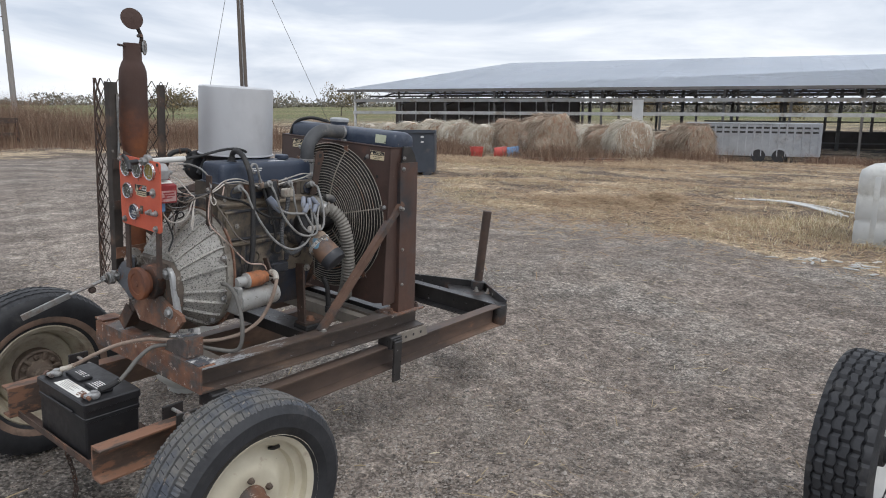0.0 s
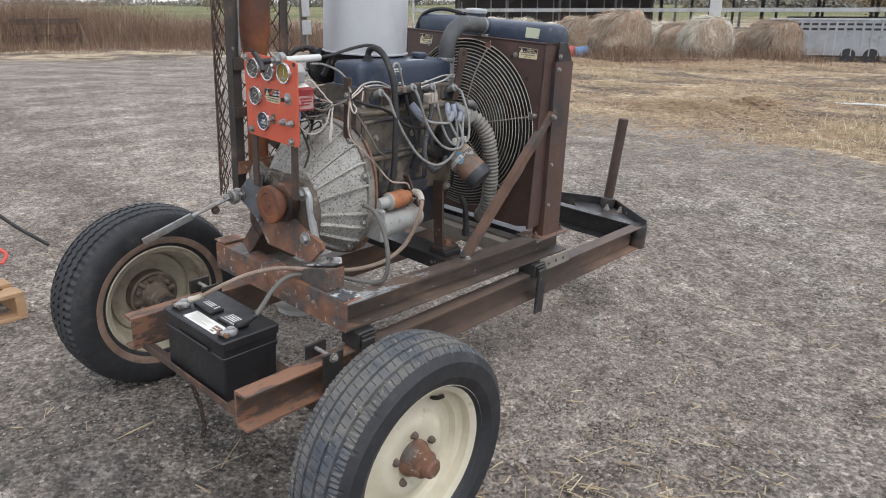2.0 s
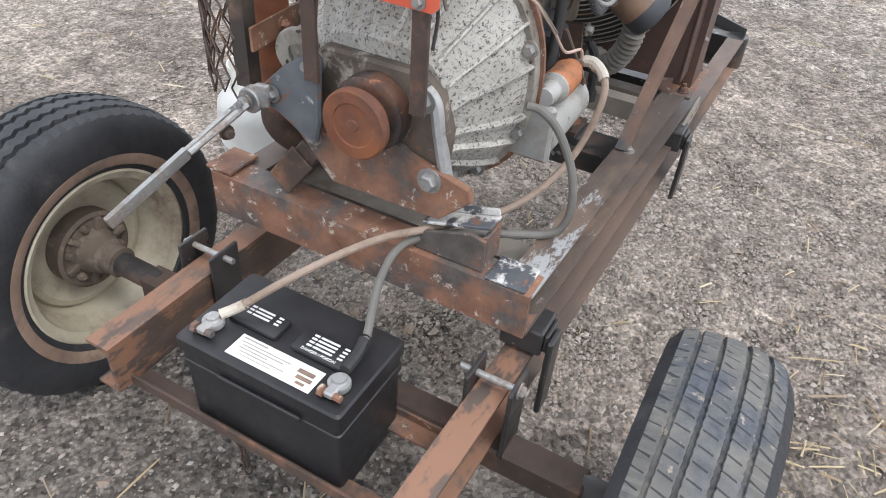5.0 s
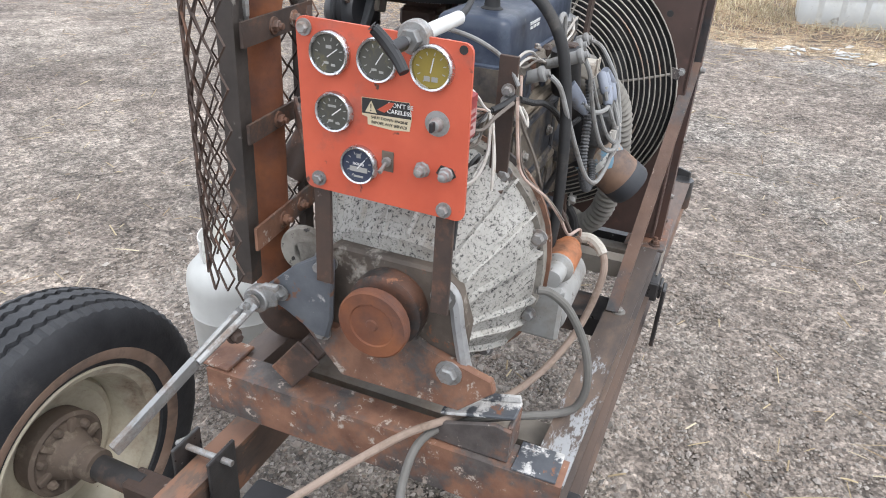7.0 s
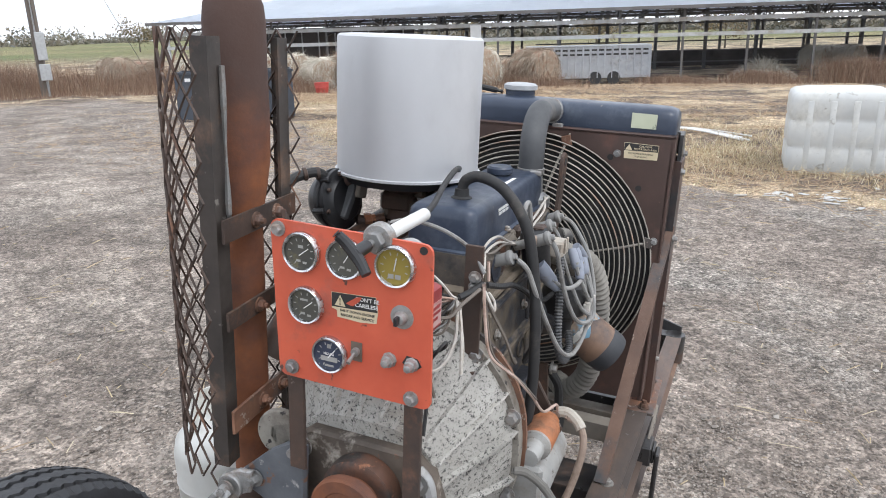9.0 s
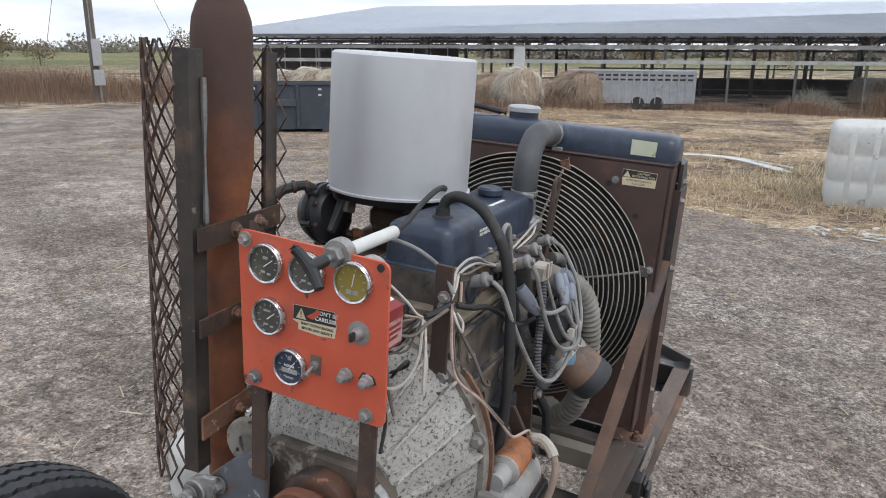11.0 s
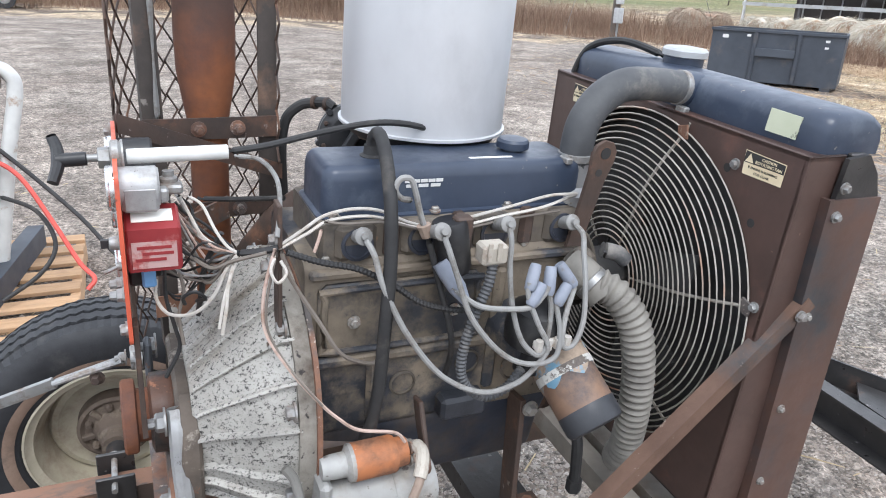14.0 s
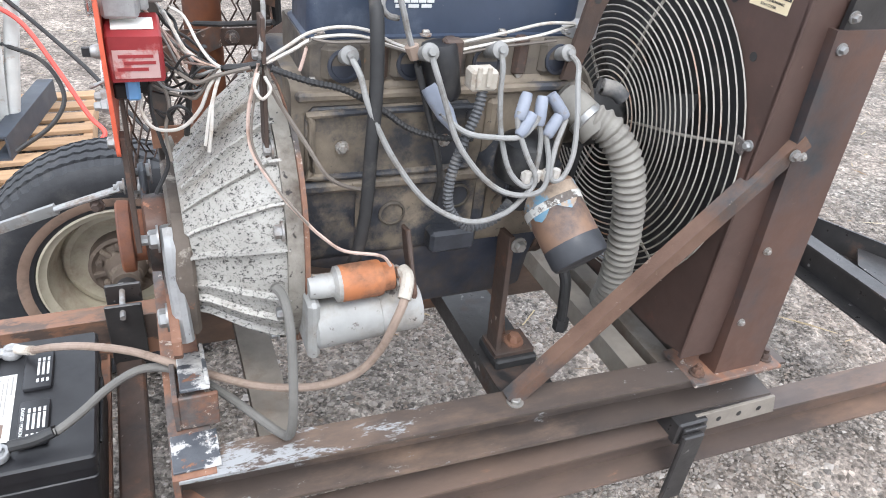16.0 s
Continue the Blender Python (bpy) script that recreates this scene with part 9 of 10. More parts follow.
# boarded bay at the far end, with studs
bm = bmesh.new()
box(bm, 0.3, 13.0, 5.0, 5.1, GR, 2.2, 0)
part("board_wall", bm, M_barn_dark, barn, "dark boarded wall")
for i in range(12):
    bm = bmesh.new()
    x = 0.8 + i * 1.05
    box(bm, x - 0.03, x + 0.03, 4.94, 5.0, GR, 2.0, 0)
    part("stud", bm, M_barn_pale, barn)
for z in (-0.4, 0.25, 0.8):
    for i in range(3):
        bm = bmesh.new()
        box(bm, 20 + i * 14, 33.9 + i * 14, 8.0, 8.06, z, z + 0.08, 0)
        part("pen_rail", bm, M_barn_steel, barn)
bm = bmesh.new()
box(bm, 14, LEN, 14.0, 14.1, GR, 0.1, 0)
part("feed_wall", bm, M_barn_dark, barn)

# ---- stock trailer ----
TA, TB = Vector((33.0, 9.3, 0)), Vector((34.6, 3.7, 0))
td = (TB - TA).normalized()
tn = Vector((-td.y, td.x, 0))
if tn.x < 0:
    tn = -tn
tz = gz(33.8, 6.5)
tm = Matrix((td, tn, Vector((0, 0, 1)))).transposed().to_4x4()
tm.translation = Vector((TA.x, TA.y, tz))
TL = (TB - TA).length
st = thing("stock_trailer", "long aluminium livestock trailer with slatted sides", "trailer", (TL / 2, 1.0, 0), tm)
bm = bmesh.new()
slab(bm, [(0.9, 0.30), (TL, 0.30), (TL, 1.72), (0.9, 1.78), (0.0, 1.70), (0.0, 1.30), (0.9, 0.9)], "y", 0.0, 0.05)
slab(bm, [(0.9, 0.30), (TL, 0.30), (TL, 1.72), (0.9, 1.78), (0.0, 1.70), (0.0, 1.30), (0.9, 0.9)], "y", 1.95, 2.0)
box(bm, 0.0, TL, 0.0, 2.0, 1.70, 1.80, 0.02)
box(bm, TL - 0.05, TL, 0.05, 1.95, 0.3, 1.72, 0)
box(bm, 0.9, TL, 0.05, 1.95, 0.3, 0.36, 0)
part("body", bm, M_trailer, st)
for i in range(15):
    bm = bmesh.new()
    x = 1.0 + (TL - 1.1) * i / 14
    box(bm, x - 0.02, x + 0.02, -0.04, 0.0, 0.30, 1.74, 0)
    part("side_post", bm, M_trailer, st)
    if i < 14:
        for z in (1.34, 1.54):
            bm = bmesh.new()
            box(bm, x + 0.05, x + (TL - 1.1) / 14 - 0.05, -0.008, 0.0, z, z + 0.085, 0)
            part("vent_slot", bm, M_ink, st)
for x in (TL * 0.56, TL * 0.71):
    bm = bmesh.new()
    cyl(bm, (x, -0.02, 0.30), (x, 0.22, 0.30), 0.30, 24)
    part("wheel", bm, M_rubber, st)
    bm = bmesh.new()
    rr = []
    for k in range(13):
        a = math.pi * k / 12
        c = Vector((x + math.cos(a) * 0.37, -0.03, 0.30 + math.sin(a) * 0.35))
        e = Vector((math.cos(a), 0, math.sin(a))) * 0.035
        rr.append([c - e, c + e, c + e + Vector((0, 0.03, 0)), c - e + Vector((0, 0.03, 0))])
    loft(bm, rr)
    part("fender", bm, M_trailer, st)

# ---- utility poles ----
def pole(x, y, h, r, label, boxes):
    z = gz(x, y) - 0.3
    p = thing("utility_pole", label, "utility pole", (x, y, z), I4, "utility poles")
    bm = bmesh.new()
    lathe(bm, (x, y, z), (0, 0, 1), [(r, 0), (r * 0.95, h * 0.4), (r * 0.72, h)], 14)
    part("shaft", bm, M_pole if boxes else M_pole_grey, p)
    if boxes:
        d = Vector((-x - 1, -y - 1, 0)).normalized()
        sx = Vector((-d.y, d.x, 0))
        c = Vector((x, y, 0)) + d * (r + 0.10) - sx * -0.12
        for b0, b1, w, dp in ((1.05, 2.1, 0.17, 0.14), (0.28, 0.9, 0.20, 0.16)):
            bm = bmesh.new()
            mm = face_pose((c.x, c.y, (b0 + b1) / 2), sx, (0, 0, 1))
            box(bm, -w, w, -(b1 - b0) / 2, (b1 - b0) / 2, -dp, dp, 0.02, mm)
            part("meter_box", bm, M_silverbox, p)
        bm = bmesh.new()
        tube(bm, [(c.x, c.y, 0.28), (c.x, c.y, -0.5)], 0.05, 8, 1)
        tube(bm, [(x + d.x * (r + 0.03), y + d.y * (r + 0.03), 2.0), (x + d.x * r, y + d.y * r, 7.0)], 0.03, 8, 1)
        part("conduit", bm, M_silverbox, p)
    else:
        for k in range(3):
            bm = bmesh.new()
            box(bm, x - 0.25, x - 0.05, y - 0.03, y + 0.03, z + h * 0.55 + k * 0.9, z + h * 0.55 + 0.06 + k * 0.9, 0)
            part("insulator_arm", bm, M_pole, p)


pole(19.75, 25.2, 11.5, 0.17, "tall wooden utility pole with grey meter boxes", True)
pole(20.95, 52.4, 13.0, 0.20, "tall wooden utility pole with side pins", False)
guy = thing("guy_wires", "thin stay wires running down from the pole", "wire", (22.0, 24.0, 0.0), I4)
for a, b in (((19.75, 25.2, 9.5), (27.5, 27.0, -0.6)), ((19.75, 25.2, 9.0), (18.3, 26.8, -0.3))):
    bm = bmesh.new()
    tube(bm, [a, b], 0.012, 5, 1)
    part("wire", bm, M_wire, guy)

# ---- left side: rail, old bench frame, fence, brush, a parked car ----
def timber(name, a, b, w, h, mat, label, cat):
    bm = bmesh.new()
    a, b = Vector(a), Vector(b)
    d = b - a
    side = Vector((-d.y, d.x, 0)).normalized()
    sweep(bm, a, b, [(-w / 2, 0), (w / 2, 0), (w / 2, h), (-w / 2, h)], side)
    return solid(name, bm, mat, label, cat, I4)


for a_, b_, w_, h_, lab in (((14.6, 33.3), (18.9, 29.2), 0.2, 0.16, "long dark beam lying along the yard's edge"), ((13.5, 34.1), (14.4, 33.6), 0.22, 0.2, "short dark beam lying in dead weeds")):
    timber("fallen_beam", (*a_, gz(*a_) + 0.02), (*b_, gz(*b_) + 0.02), w_, h_, M_rail_black, lab, "beam")
RA = (11.9, 31.2)
zr = gz(*RA)
rack = thing("cattle_rack", "old dark wooden rack with two rails", "rack", (*RA, zr), I4)
ra_, rb_ = Vector((9.9, 31.9, 0)), Vector((12.3, 30.9, 0))
for z, h in ((0.95, 0.24), (0.45, 0.12)):
    bm = bmesh.new()
    d = (rb_ - ra_).normalized()
    sweep(bm, ra_ + Vector((0, 0, zr + z)), rb_ + Vector((0, 0, zr + z)), [(-0.05, 0), (0.05, 0), (0.05, h), (-0.05, h)], (-d.y, d.x, 0))
    part("rail", bm, M_rust_dark, rack)
for f in (0.05, 0.35, 0.68, 0.97):
    bm = bmesh.new()
    c = ra_.lerp(rb_, f)
    box(bm, c.x - 0.05, c.x + 0.05, c.y - 0.05, c.y + 0.05, zr - 0.05, zr + 1.2, 0.005)
    part("leg", bm, M_rust_dark, rack)
car = thing("parked_car", "grey parked pickup seen low at the yard's edge", "car", (-5.0, 30.5, gz(-5, 30.5)), I4)
zc = gz(-5, 30.5)
bm = bmesh.new()
prof = [(-2.6, 0.35), (-2.6, 0.95), (-1.2, 1.05), (-0.7, 1.60), (0.7, 1.65), (1.0, 1.05), (2.6, 1.0), (2.65, 0.4)]
slab(bm, [(-5.0 + a, zc + b) for a, b in prof], "y", 29.6, 31.4, 0.05)
part("body", bm, M_car, car)
bm = bmesh.new()
slab(bm, [(-5.0 + a, zc + b) for a, b in ((-0.62, 1.1), (-0.5, 1.5), (0.62, 1.54), (0.85, 1.1))], "y", 29.585, 29.6)
part("window", bm, M_ink, car)
for x in (-6.65, -3.4):
    bm = bmesh.new()
    lathe(bm, (x, 29.75, zc + 0.36), (0, -1, 0), [(0.20, 0.16), (0.36, 0.17), (0.37, 0.14), (0.37, 0), (0.2, 0)], 24)
    part("tyre", bm, M_rubber, car)
    bm = bmesh.new()
    lathe(bm, (x, 29.60, zc + 0.36), (0, -1, 0), [(0.21, 0), (0.20, 0.02), (0.05, 0.03)], 20)
    part("hubcap", bm, M_zinc, car)
bm = bmesh.new()
box(bm, -7.65, -2.35, 29.55, 29.62, zc + 0.42, zc + 0.55, 0.01)
part("bumper_trim", bm, M_black, car)
shed = thing("dark_shed", "dark shed front with a white corner post", "shed", (-0.5, 41.0, 0), I4)
bm = bmesh.new()
box(bm, -4.0, 5.5, 41.0, 44.0, -0.3, 2.8, 0)
part("wall", bm, M_barn_dark, shed)
bm = bmesh.new()
box(bm, -4.2, 5.7, 40.6, 44.4, 2.8, 3.0, 0)
part("roof", bm, M_roof, shed)
for x in (0.2, 3.0):
    bm = bmesh.new()
    box(bm, x, x + 0.5, 40.9, 41.0, -0.3, 2.8, 0)
    part("corner_post", bm, M_white_trim, shed)

# ---- trees ----
tree_rng = random.Random(21)


def tree(x, y, h, spread, leafy, label):
    z = gz(x, y)
    t = thing("tree", label, "tree", (x, y, z), I4, "field trees")
    bm = bmesh.new()
    tube(bm, [(x, y, z - 0.2), (x + 0.05 * h * 0.2, y, z + h * 0.3), (x, y + 0.03 * h, z + h * 0.75)], lambda q: h * 0.03 * (1 - 0.75 * q), 8, 4)
    tips = []
    for i in range(11):
        a = tree_rng.uniform(0, 6.28)
        s = tree_rng.uniform(0.22, 0.65)
        p = Vector((x, y, z + h * s))
        q = p + Vector((math.cos(a), math.sin(a), 0)) * spread * tree_rng.uniform(0.45, 1.0) + Vector((0, 0, h * tree_rng.uniform(0.12, 0.34)))
        mid = p.lerp(q, 0.5) + Vector((0, 0, h * 0.03))
        tube(bm, [p, mid, q], lambda u: h * 0.010 * (1 - 0.8 * u), 5, 3)
        tips += [q, mid, p.lerp(q, 0.75)]
        for _ in range(3):
            q2 = q + Vector((tree_rng.uniform(-1, 1), tree_rng.uniform(-1, 1), tree_rng.uniform(0, 1))) * spread * 0.35
            tube(bm, [mid.lerp(q, 0.4), q2], h * 0.003, 4, 1)
            tips.append(q2)
    part("trunk", bm, M_bark, t)
    rng = np.random.default_rng(int(x * 7 + y))
    n = leafy
    c = np.array([tips[i] for i in rng.integers(0, len(tips), n)]) + rng.normal(0, spread * 0.16, (n, 3))
    d1 = rng.normal(0, 1, (n, 3)) * h * 0.018
    d2 = rng.normal(0, 1, (n, 3)) * h * 0.018
    v = np.stack([c - d1, c + d2, c + d1, c - d2], 1).reshape(-1, 3)
    o = new("crown", raw_mesh("crown", v.tolist(), np.arange(4 * n).reshape(n, 4).tolist(), M_leaf))
    o.parent = t
    o.matrix_parent_inverse = t.matrix_world.inverted()


tree(62, 98, 4.3, 3.2, 1600, "round-crowned tree with thinning autumn leaves")
tree(70, 100, 3.6, 2.6, 1000, "small tree with thinning autumn leaves")
tree(68, 26, 4.6, 3.2, 500, "bare-limbed tree behind the barn")
tree(75, 38, 4.8, 3.5, 500, "bare-limbed tree behind the barn")
tree(80, 15, 3.8, 3.0, 1200, "bushy tree with golden leaves")
tree(85, 2, 3.9, 3.0, 1000, "bushy tree with golden leaves")
tree(110, 110, 5.0, 4.0, 1500, "dark distant tree on the horizon")


# ---- loose cover: gravel, straw, grass, weeds, far hedges ----
def pebbles():
    rng = np.random.default_rng(2)
    n = 330000
    r = np.abs(rng.normal(0, 1, n)) * 3.5
    a = rng.uniform(0, 2 * math.pi, n)
    x = 0.9 + r * np.cos(a) * 1.15
    y = 0.3 + r * np.sin(a) * 1.25
    patch = np.sin(x * 1.3 + 1.1 * np.sin(y * 0.9)) + np.sin(y * 1.7 + 1.3 * np.sin(x * 1.2)) + 0.5 * np.sin(x * 4.1 + y * 3.3)
    keep = (x < edge_of_yard(y) + 0.3) & (x > -3.2) & (patch + rng.normal(0, 0.9, n) > -0.8)
    keep &= (rng.uniform(0, 1, n) < 0.4) | (x + 0.35 * (y - 0.4) > 0.1) | (y > 1.6)
    x, y = x[keep], y[keep]
    n = len(x)
    bare = sstep(0.9, 2.2, y - 0.15 * x)
    keep = rng.uniform(0, 1, n) > 0.75 * bare
    x, y = x[keep], y[keep]
    n = len(x)
    size = 0.0018 + 0.0017 * rng.gamma(1.5, 0.8, n)
    big = rng.uniform(0, 1, n) < 0.010
    size = np.where(big, rng.uniform(0.007, 0.015, n), np.minimum(size, 0.008))
    base = np.array([[1, 0, 0], [-1, 0, 0], [0, 1, 0], [0, -1, 0], [0, 0, 1], [0, 0, -1]], float)
    v = base[None] * rng.uniform(0.65, 1.35, (n, 6, 1)) * np.array([1.0, 1.0, 0.62])
    v = v + rng.normal(0, 0.12, v.shape)
    t = rng.uniform(0, 2 * math.pi, n)
    c, s = np.cos(t)[:, None], np.sin(t)[:, None]
    vx = v[:, :, 0] * c - v[:, :, 1] * s
    vy = (v[:, :, 0] * s + v[:, :, 1] * c)
    z = ground_z(x, y)
    P = np.stack([x[:, None] + vx * size[:, None] * 1.2, y[:, None] + vy * size[:, None], z[:, None] + v[:, :, 2] * size[:, None] + size[:, None] * 0.25], -1).reshape(-1, 3)
    tri = np.array([[0, 2, 4], [2, 1, 4], [1, 3, 4], [3, 0, 4], [2, 0, 5], [1, 2, 5], [3, 1, 5], [0, 3, 5]])
    F = (np.arange(n)[:, None, None] * 6 + tri[None]).reshape(-1, 3)
    ob = new("gravel", raw_mesh("gravel", P.tolist(), F.tolist(), M_stone))
    tagged(ob, "loose grey crushed stone strewn over the yard", "gravel", kind="stuff")


pebbles()


def litter():
    """Straw, twigs and chips on the gravel."""
    rng = np.random.default_rng(9)
    n = 1500
    x = rng.uniform(-1.5, 7.5, n)
    y = rng.uniform(-3.0, 5.5, n)
    near = rng.uniform(0, 1, n) < 0.16
    x = np.where(near, 0.30 + rng.normal(0, 0.35, n), x)
    y = np.where(near, -0.95 + rng.normal(0, 0.22, n), y)
    L = rng.gamma(2.0, 0.011, n) + 0.010
    a = rng.uniform(0, 2 * math.pi, n)
    w = rng.uniform(0.0009, 0.0028, n)
    z = ground_z(x, y) + 0.010 + rng.uniform(0, 0.008, n)
    dx, dy = np.cos(a) * L, np.sin(a) * L
    sx, sy = -np.sin(a) * w, np.cos(a) * w
    up = rng.normal(0, 0.004, n)
    P = np.stack([np.stack([x - dx - sx, y - dy - sy, z - up], -1), np.stack([x - dx + sx, y - dy + sy, z - up], -1), np.stack([x + dx + sx, y + dy + sy, z + up], -1), np.stack([x + dx - sx, y + dy - sy, z + up], -1), np.stack([x, y, z + w * 2], -1)], 1)
    F = (np.arange(n)[:, None, None] * 5 + np.array([[0, 1, 4], [1, 2, 4], [2, 3, 4], [3, 0, 4]])[None]).reshape(-1, 3)
    ob = new("straw_litter", raw_mesh("straw_litter", P.reshape(-1, 3).tolist(), F.tolist(), M_straw))
    tagged(ob, "scattered straw, twigs and chips on the gravel", "litter", kind="stuff")


litter()


def blades(name, label, x, y, h, w, lean, mat, rng, zfun=ground_z):
    n = len(x)
    a = rng.uniform(0, 2 * math.pi, n)
    b = rng.uniform(0, 2 * math.pi, n)
    z = zfun(x, y) - 0.01
    sx, sy = np.cos(a) * w, np.sin(a) * w
    lx, ly = np.cos(b) * lean * h, np.sin(b) * lean * h
    p0 = np.stack([x - sx, y - sy, z], -1)
    p1 = np.stack([x + sx, y + sy, z], -1)
    p2 = np.stack([x + sx * 0.6 + lx * 0.35, y + sy * 0.6 + ly * 0.35, z + h * 0.6], -1)
    p3 = np.stack([x - sx * 0.6 + lx * 0.35, y - sy * 0.6 + ly * 0.35, z + h * 0.6], -1)
    p4 = np.stack([x + lx, y + ly, z + h * np.sqrt(np.maximum(0.05, 1 - (lean * 0.7) ** 2))], -1)
    P = np.stack([p0, p1, p2, p3, p4], 1).reshape(-1, 3)
    i = np.arange(n)[:, None] * 5
    tri = np.concatenate([i + np.array([[0, 1, 2]]), i + np.array([[0, 2, 3]]), i + np.array([[3, 2, 4]])])
    ob = new(name, raw_mesh(name, P.tolist(), tri.tolist(), mat))
    return tagged(ob, label, "grass" if "grass" in name else "plants", kind="stuff")


def tufts(rng, n_tuft, per, x, y, spread):
    k = np.repeat(np.arange(len(x)), per)
    return x[k] + rng.normal(0, spread, len(k)), y[k] + rng.normal(0, spread, len(k))


def grass():
    rng = np.random.default_rng(5)
    n = 6200
    y = rng.uniform(-9, 13, n)
    x = edge_of_yard(y) - 0.1 + rng.gamma(1.3, 3.2, n)
    ok = (np.sin(x * 0.9 + 1.7 * np.sin(y * 0.5)) + np.sin(y * 0.8 - x * 0.3) + rng.normal(0, 0.7, n) > 0.6 - 1.0 * np.exp(-((x - 10.5) ** 2 + (y + 0.5) ** 2) / 9)) & (x < 26)
    ok &= ~((x > IB[0] - 0.05) & (x < IB[0] + 1.05) & (y < IB[1] + 0.05) & (y > IB[1] - 1.2))
    x, y = x[ok], y[ok]
    X, Y = tufts(rng, len(x), 14, x, y, 0.11)
    m = len(X)
    blades("dry_grass", "straw-coloured dry grass along the yard's edge", X, Y, rng.uniform(0.04, 0.17, m) * (0.55 + 0.7 * np.exp(-((X - 10.5) ** 2 + (Y + 0.5) ** 2) / 9)), 0.0022 + 0.00025 * np.abs(X), rng.uniform(0.4, 1.25, m), M_grass, rng)


grass()


def hay_heaps():
    """Low mounds and mats of trampled hay: straws lying every way on a small rise."""
    rng = np.random.default_rng(8)
    P = []
    for cx, cy, rx, ry, top, n in ((10.35, 3.1, 0.34, 0.62, 0.13, 5200), (11.2, 2.35, 0.20, 0.22, 0.12, 1300), (20.0, 11.5, 1.2, 1.8, 0.16, 3600), (22.0, 8.5, 1.3, 2.2, 0.14, 3600), (20.0, 14.0, 1.2, 1.6, 0.14, 2600), (25.0, 6.5, 1.5, 2.4, 0.15, 2600), (23.5, 12.5, 0.9, 1.2, 0.2, 1800), (29.0, 2.0, 1.5, 4.0, 0.12, 2400), (13.0, 4.5, 3.0, 4.5, 0.03, 9000), (18.0, 3.0, 4.0, 6.0, 0.04, 8000), (9.0, 0.5, 1.2, 2.5, 0.03, 5000)):
        x, y = cx + rng.normal(0, rx, n), cy + rng.normal(0, ry, n)
        e = np.exp(-((x - cx) / rx) ** 2 / 2 - ((y - cy) / ry) ** 2 / 2)
        z = ground_z(x, y) + top * e * rng.uniform(0.3, 1.05, n) + 0.01
        L = rng.uniform(0.03, 0.10, n) * (1 + cx / 25)
        a, up = rng.uniform(0, 2 * math.pi, n), rng.normal(0, 0.25, n)
        d = np.stack([np.cos(a) * L, np.sin(a) * L, up * L], -1)
        w = (0.0016 + 0.00016 * cx) * np.stack([-np.sin(a), np.cos(a), np.zeros(n)], -1)
        c = np.stack([x, y, z], -1)
        P.append(np.stack([c - d - w, c - d + w, c + d + w, c + d - w, c + np.array([0, 0, 0.006])], 1))
    P = np.concatenate(P)
    n = len(P)
    F = (np.arange(n)[:, None, None] * 5 + np.array([[0, 1, 4], [1, 2, 4], [2, 3, 4], [3, 0, 4]])[None]).reshape(-1, 3)
    ob = new("spilled_hay", raw_mesh("spilled_hay", P.reshape(-1, 3).tolist(), F.tolist(), M_spill))
    tagged(ob, "flattened heaps of spilled brown hay", "hay", kind="stuff")


hay_heaps()


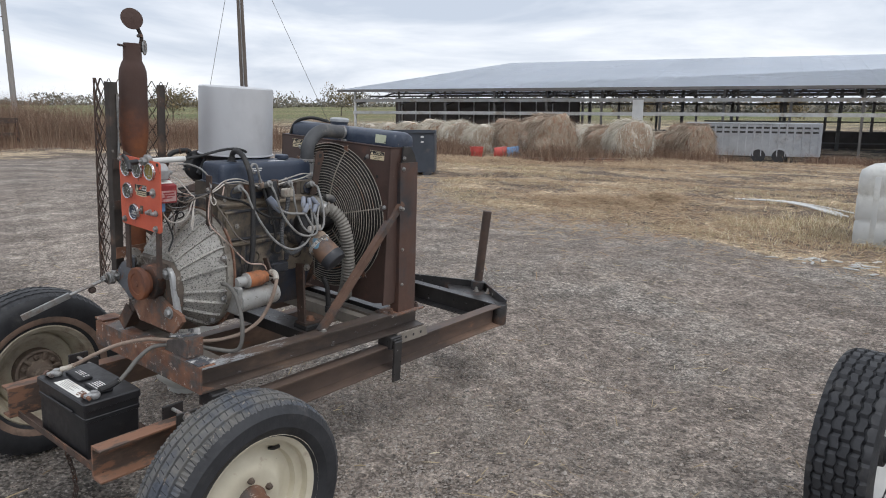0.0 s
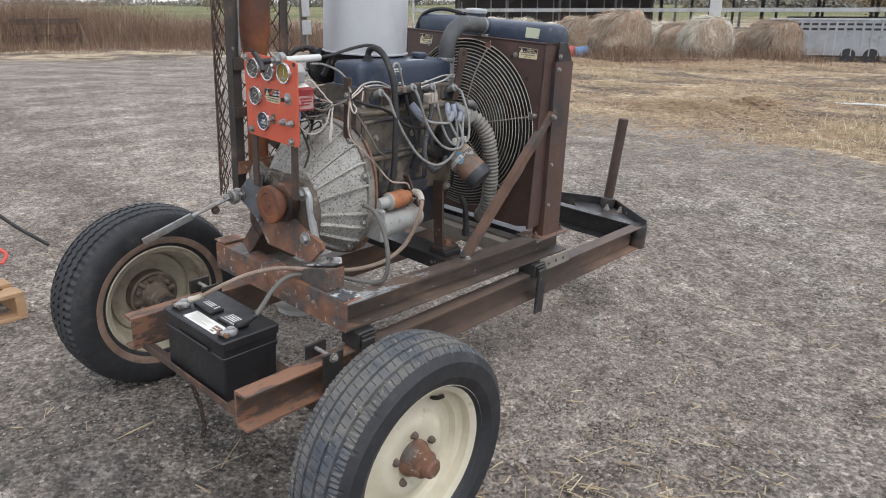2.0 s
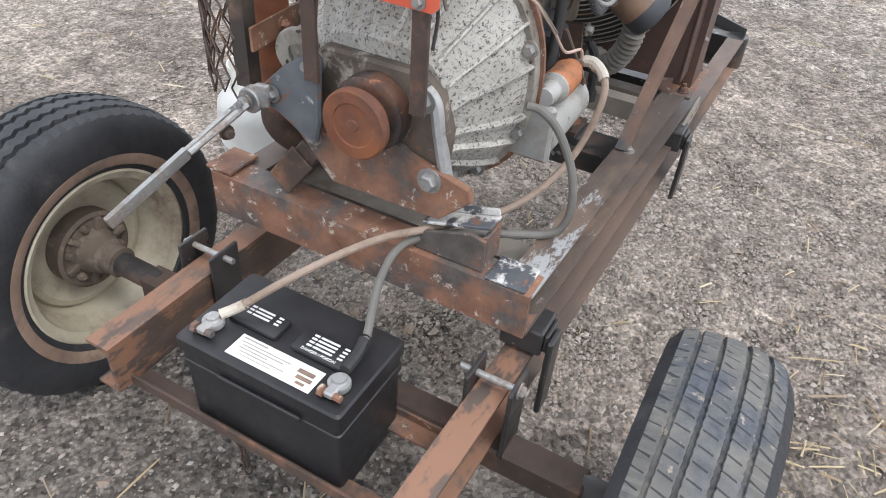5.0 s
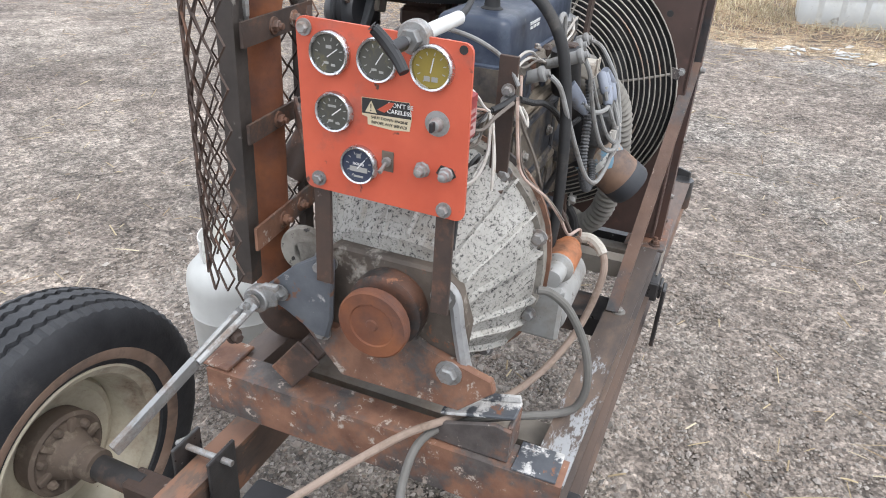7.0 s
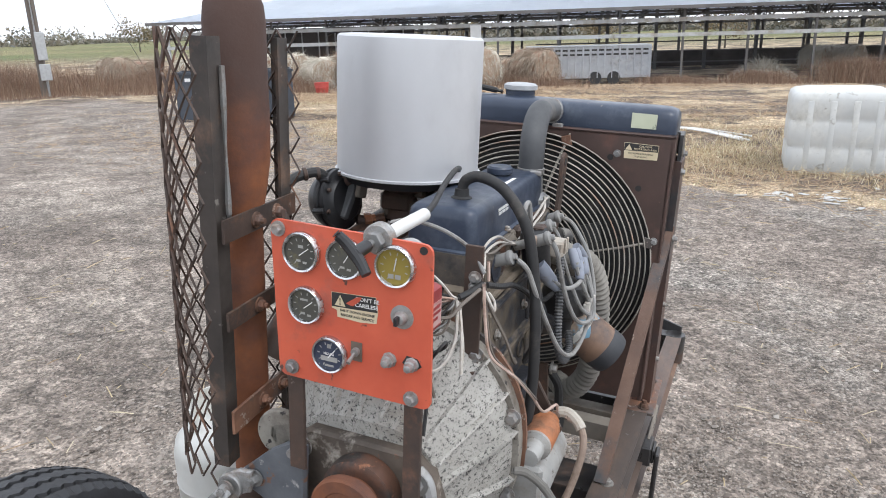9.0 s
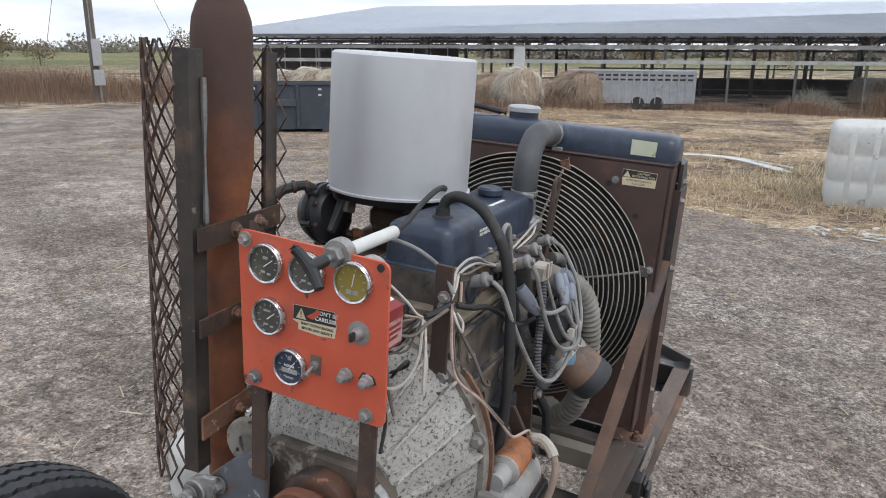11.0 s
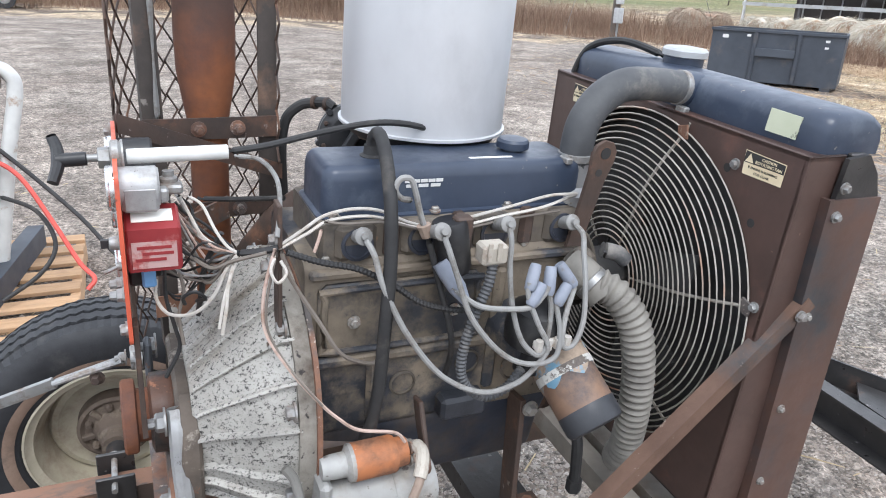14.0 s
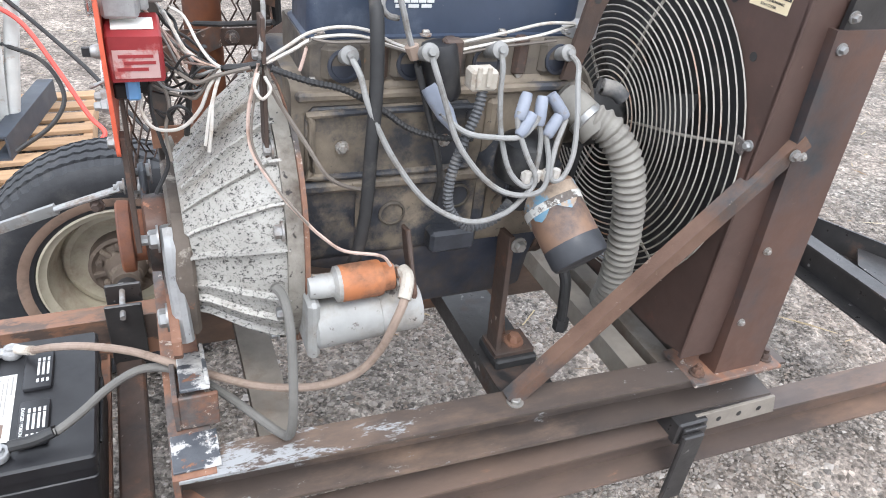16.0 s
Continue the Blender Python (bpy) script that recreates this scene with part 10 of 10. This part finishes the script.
def weeds():
    rng = np.random.default_rng(6)
    xs, ys, hs = [], [], []

    def patch(cx, cy, sx, sy, n, h):
        xs.append(cx + rng.normal(0, sx, n))
        ys.append(cy + rng.normal(0, sy, n))
        hs.append(rng.uniform(0.45, 1.0, n) * h)

    # dead weeds along the far side of the yard: a low ragged fringe, then a taller stand
    for k in range(46):
        f = k / 45
        a = radians(42 + 52 * f)
        for d, n, h in ((36 + 1.5 * math.sin(k * 1.9), 650, 0.42 + 0.2 * math.sin(k * 2.7)), (41 + 3 * math.sin(k * 1.3), 1700, 1.15 + 1.1 * f + (0.8 if f > 0.45 else 0.0) + 0.45 * math.sin(k * 2.1))):
            if 45 < math.degrees(a) < 52:
                h *= 0.55
            patch(-1.3 + d * math.cos(a), -2.2 + d * math.sin(a), 1.7, 1.7, n, h)
        # a few wispy taller stalks
        patch(-1.3 + 42 * math.cos(a), -2.2 + 42 * math.sin(a), 2.0, 2.0, 40, 1.9 + 1.1 * f)
    # among the bales
    for cx, cy, n, h in ((24.5, 18.3, 500, 0.95), (23.6, 16.6, 400, 0.8), (25.0, 20.5, 500, 0.9), (22.9, 11.2, 330, 0.85), (24.0, 10.8, 200, 0.7), (26.0, 10.4, 160, 0.6), (28.0, 8.6, 220, 0.8), (27.5, 7.0, 180, 0.75), (29.5, 10.6, 260, 0.9), (30.5, 11.8, 300, 1.0), (32.5, 16.0, 600, 2.3), (33.0, 18.5, 600, 2.2), (32.0, 21.0, 400, 1.9), (22.3, 15.6, 120, 0.6), (28.0, 24.0, 500, 1.0), (27.0, 26.0, 500, 1.1), (33.0, 2.5, 400, 0.6), (36.0, -1.0, 500, 0.8), (37.0, -5.0, 700, 1.4), (38.0, -8.0, 700, 1.6)):
        patch(cx, cy, 0.75, 0.75, n * 5, h)
        patch(cx - 1.1, cy - 0.8, 0.9, 0.9, n * 2, h * 0.55)
    x, y, h = map(np.concatenate, (xs, ys, hs))
    n = len(x)
    blades("dead_weeds", "tall rust-brown dead weeds", x, y, h, rng.uniform(0.003, 0.010, n), rng.uniform(0.1, 0.95, n), M_weed, rng)


weeds()


def hay_cover():
    """A low net-covered heap by the barn."""
    rng = np.random.default_rng(17)
    n = 1600
    cx, cy = 40.0, -1.2
    a = rng.uniform(0, 2 * math.pi, n)
    r = np.sqrt(rng.uniform(0, 1, n))
    x, y = cx + np.cos(a) * r * 1.0, cy + np.sin(a) * r * 1.7
    blades("hay_heap", "low heap of loose hay under pale netting", x, y, (1.25 * (1 - r) + 0.15), 0.02, rng.uniform(0.2, 0.8, n), M_netwrap, rng)


hay_cover()


def far_hedges():
    rng = np.random.default_rng(31)
    xs, ys, ss, zs = [], [], [], []
    for a in np.arange(-35, 150, 0.11):
        d = 430 + 60 * math.sin(a * 0.21) + 40 * math.sin(a * 0.83)
        top = 3.5 + 2.4 * math.sin(a * 0.9) + 2.2 * math.sin(a * 2.3 + 1) + 1.5 * math.sin(a * 6.1)
        if a < 22:
            d, top = 240 + 40 * math.sin(a * 0.3), 2.2 + 1.5 * math.sin(a * 1.3) + 1.2 * math.sin(a * 4.1)
        k = 60
        xs.append(d * math.cos(radians(a)) + rng.normal(0, 4, k))
        ys.append(d * math.sin(radians(a)) + rng.normal(0, 4, k))
        zs.append(rng.uniform(-1, max(2.0, top), k))
        ss.append(rng.uniform(0.16, 0.45, k))
    x, y, z, s = map(np.concatenate, (xs, ys, zs, ss))
    n = len(x)
    c = np.stack([x, y, z + ground_z(x, y)], -1)
    d1, d2 = rng.normal(0, 1, (n, 3)) * s[:, None], rng.normal(0, 1, (n, 3)) * s[:, None]
    P = np.stack([c - d1, c + d2, c + d1, c - d2], 1).reshape(-1, 3)
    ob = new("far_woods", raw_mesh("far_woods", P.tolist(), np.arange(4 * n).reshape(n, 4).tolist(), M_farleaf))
    tagged(ob, "distant hedges and woods along the horizon", "woods", kind="stuff")


far_hedges()
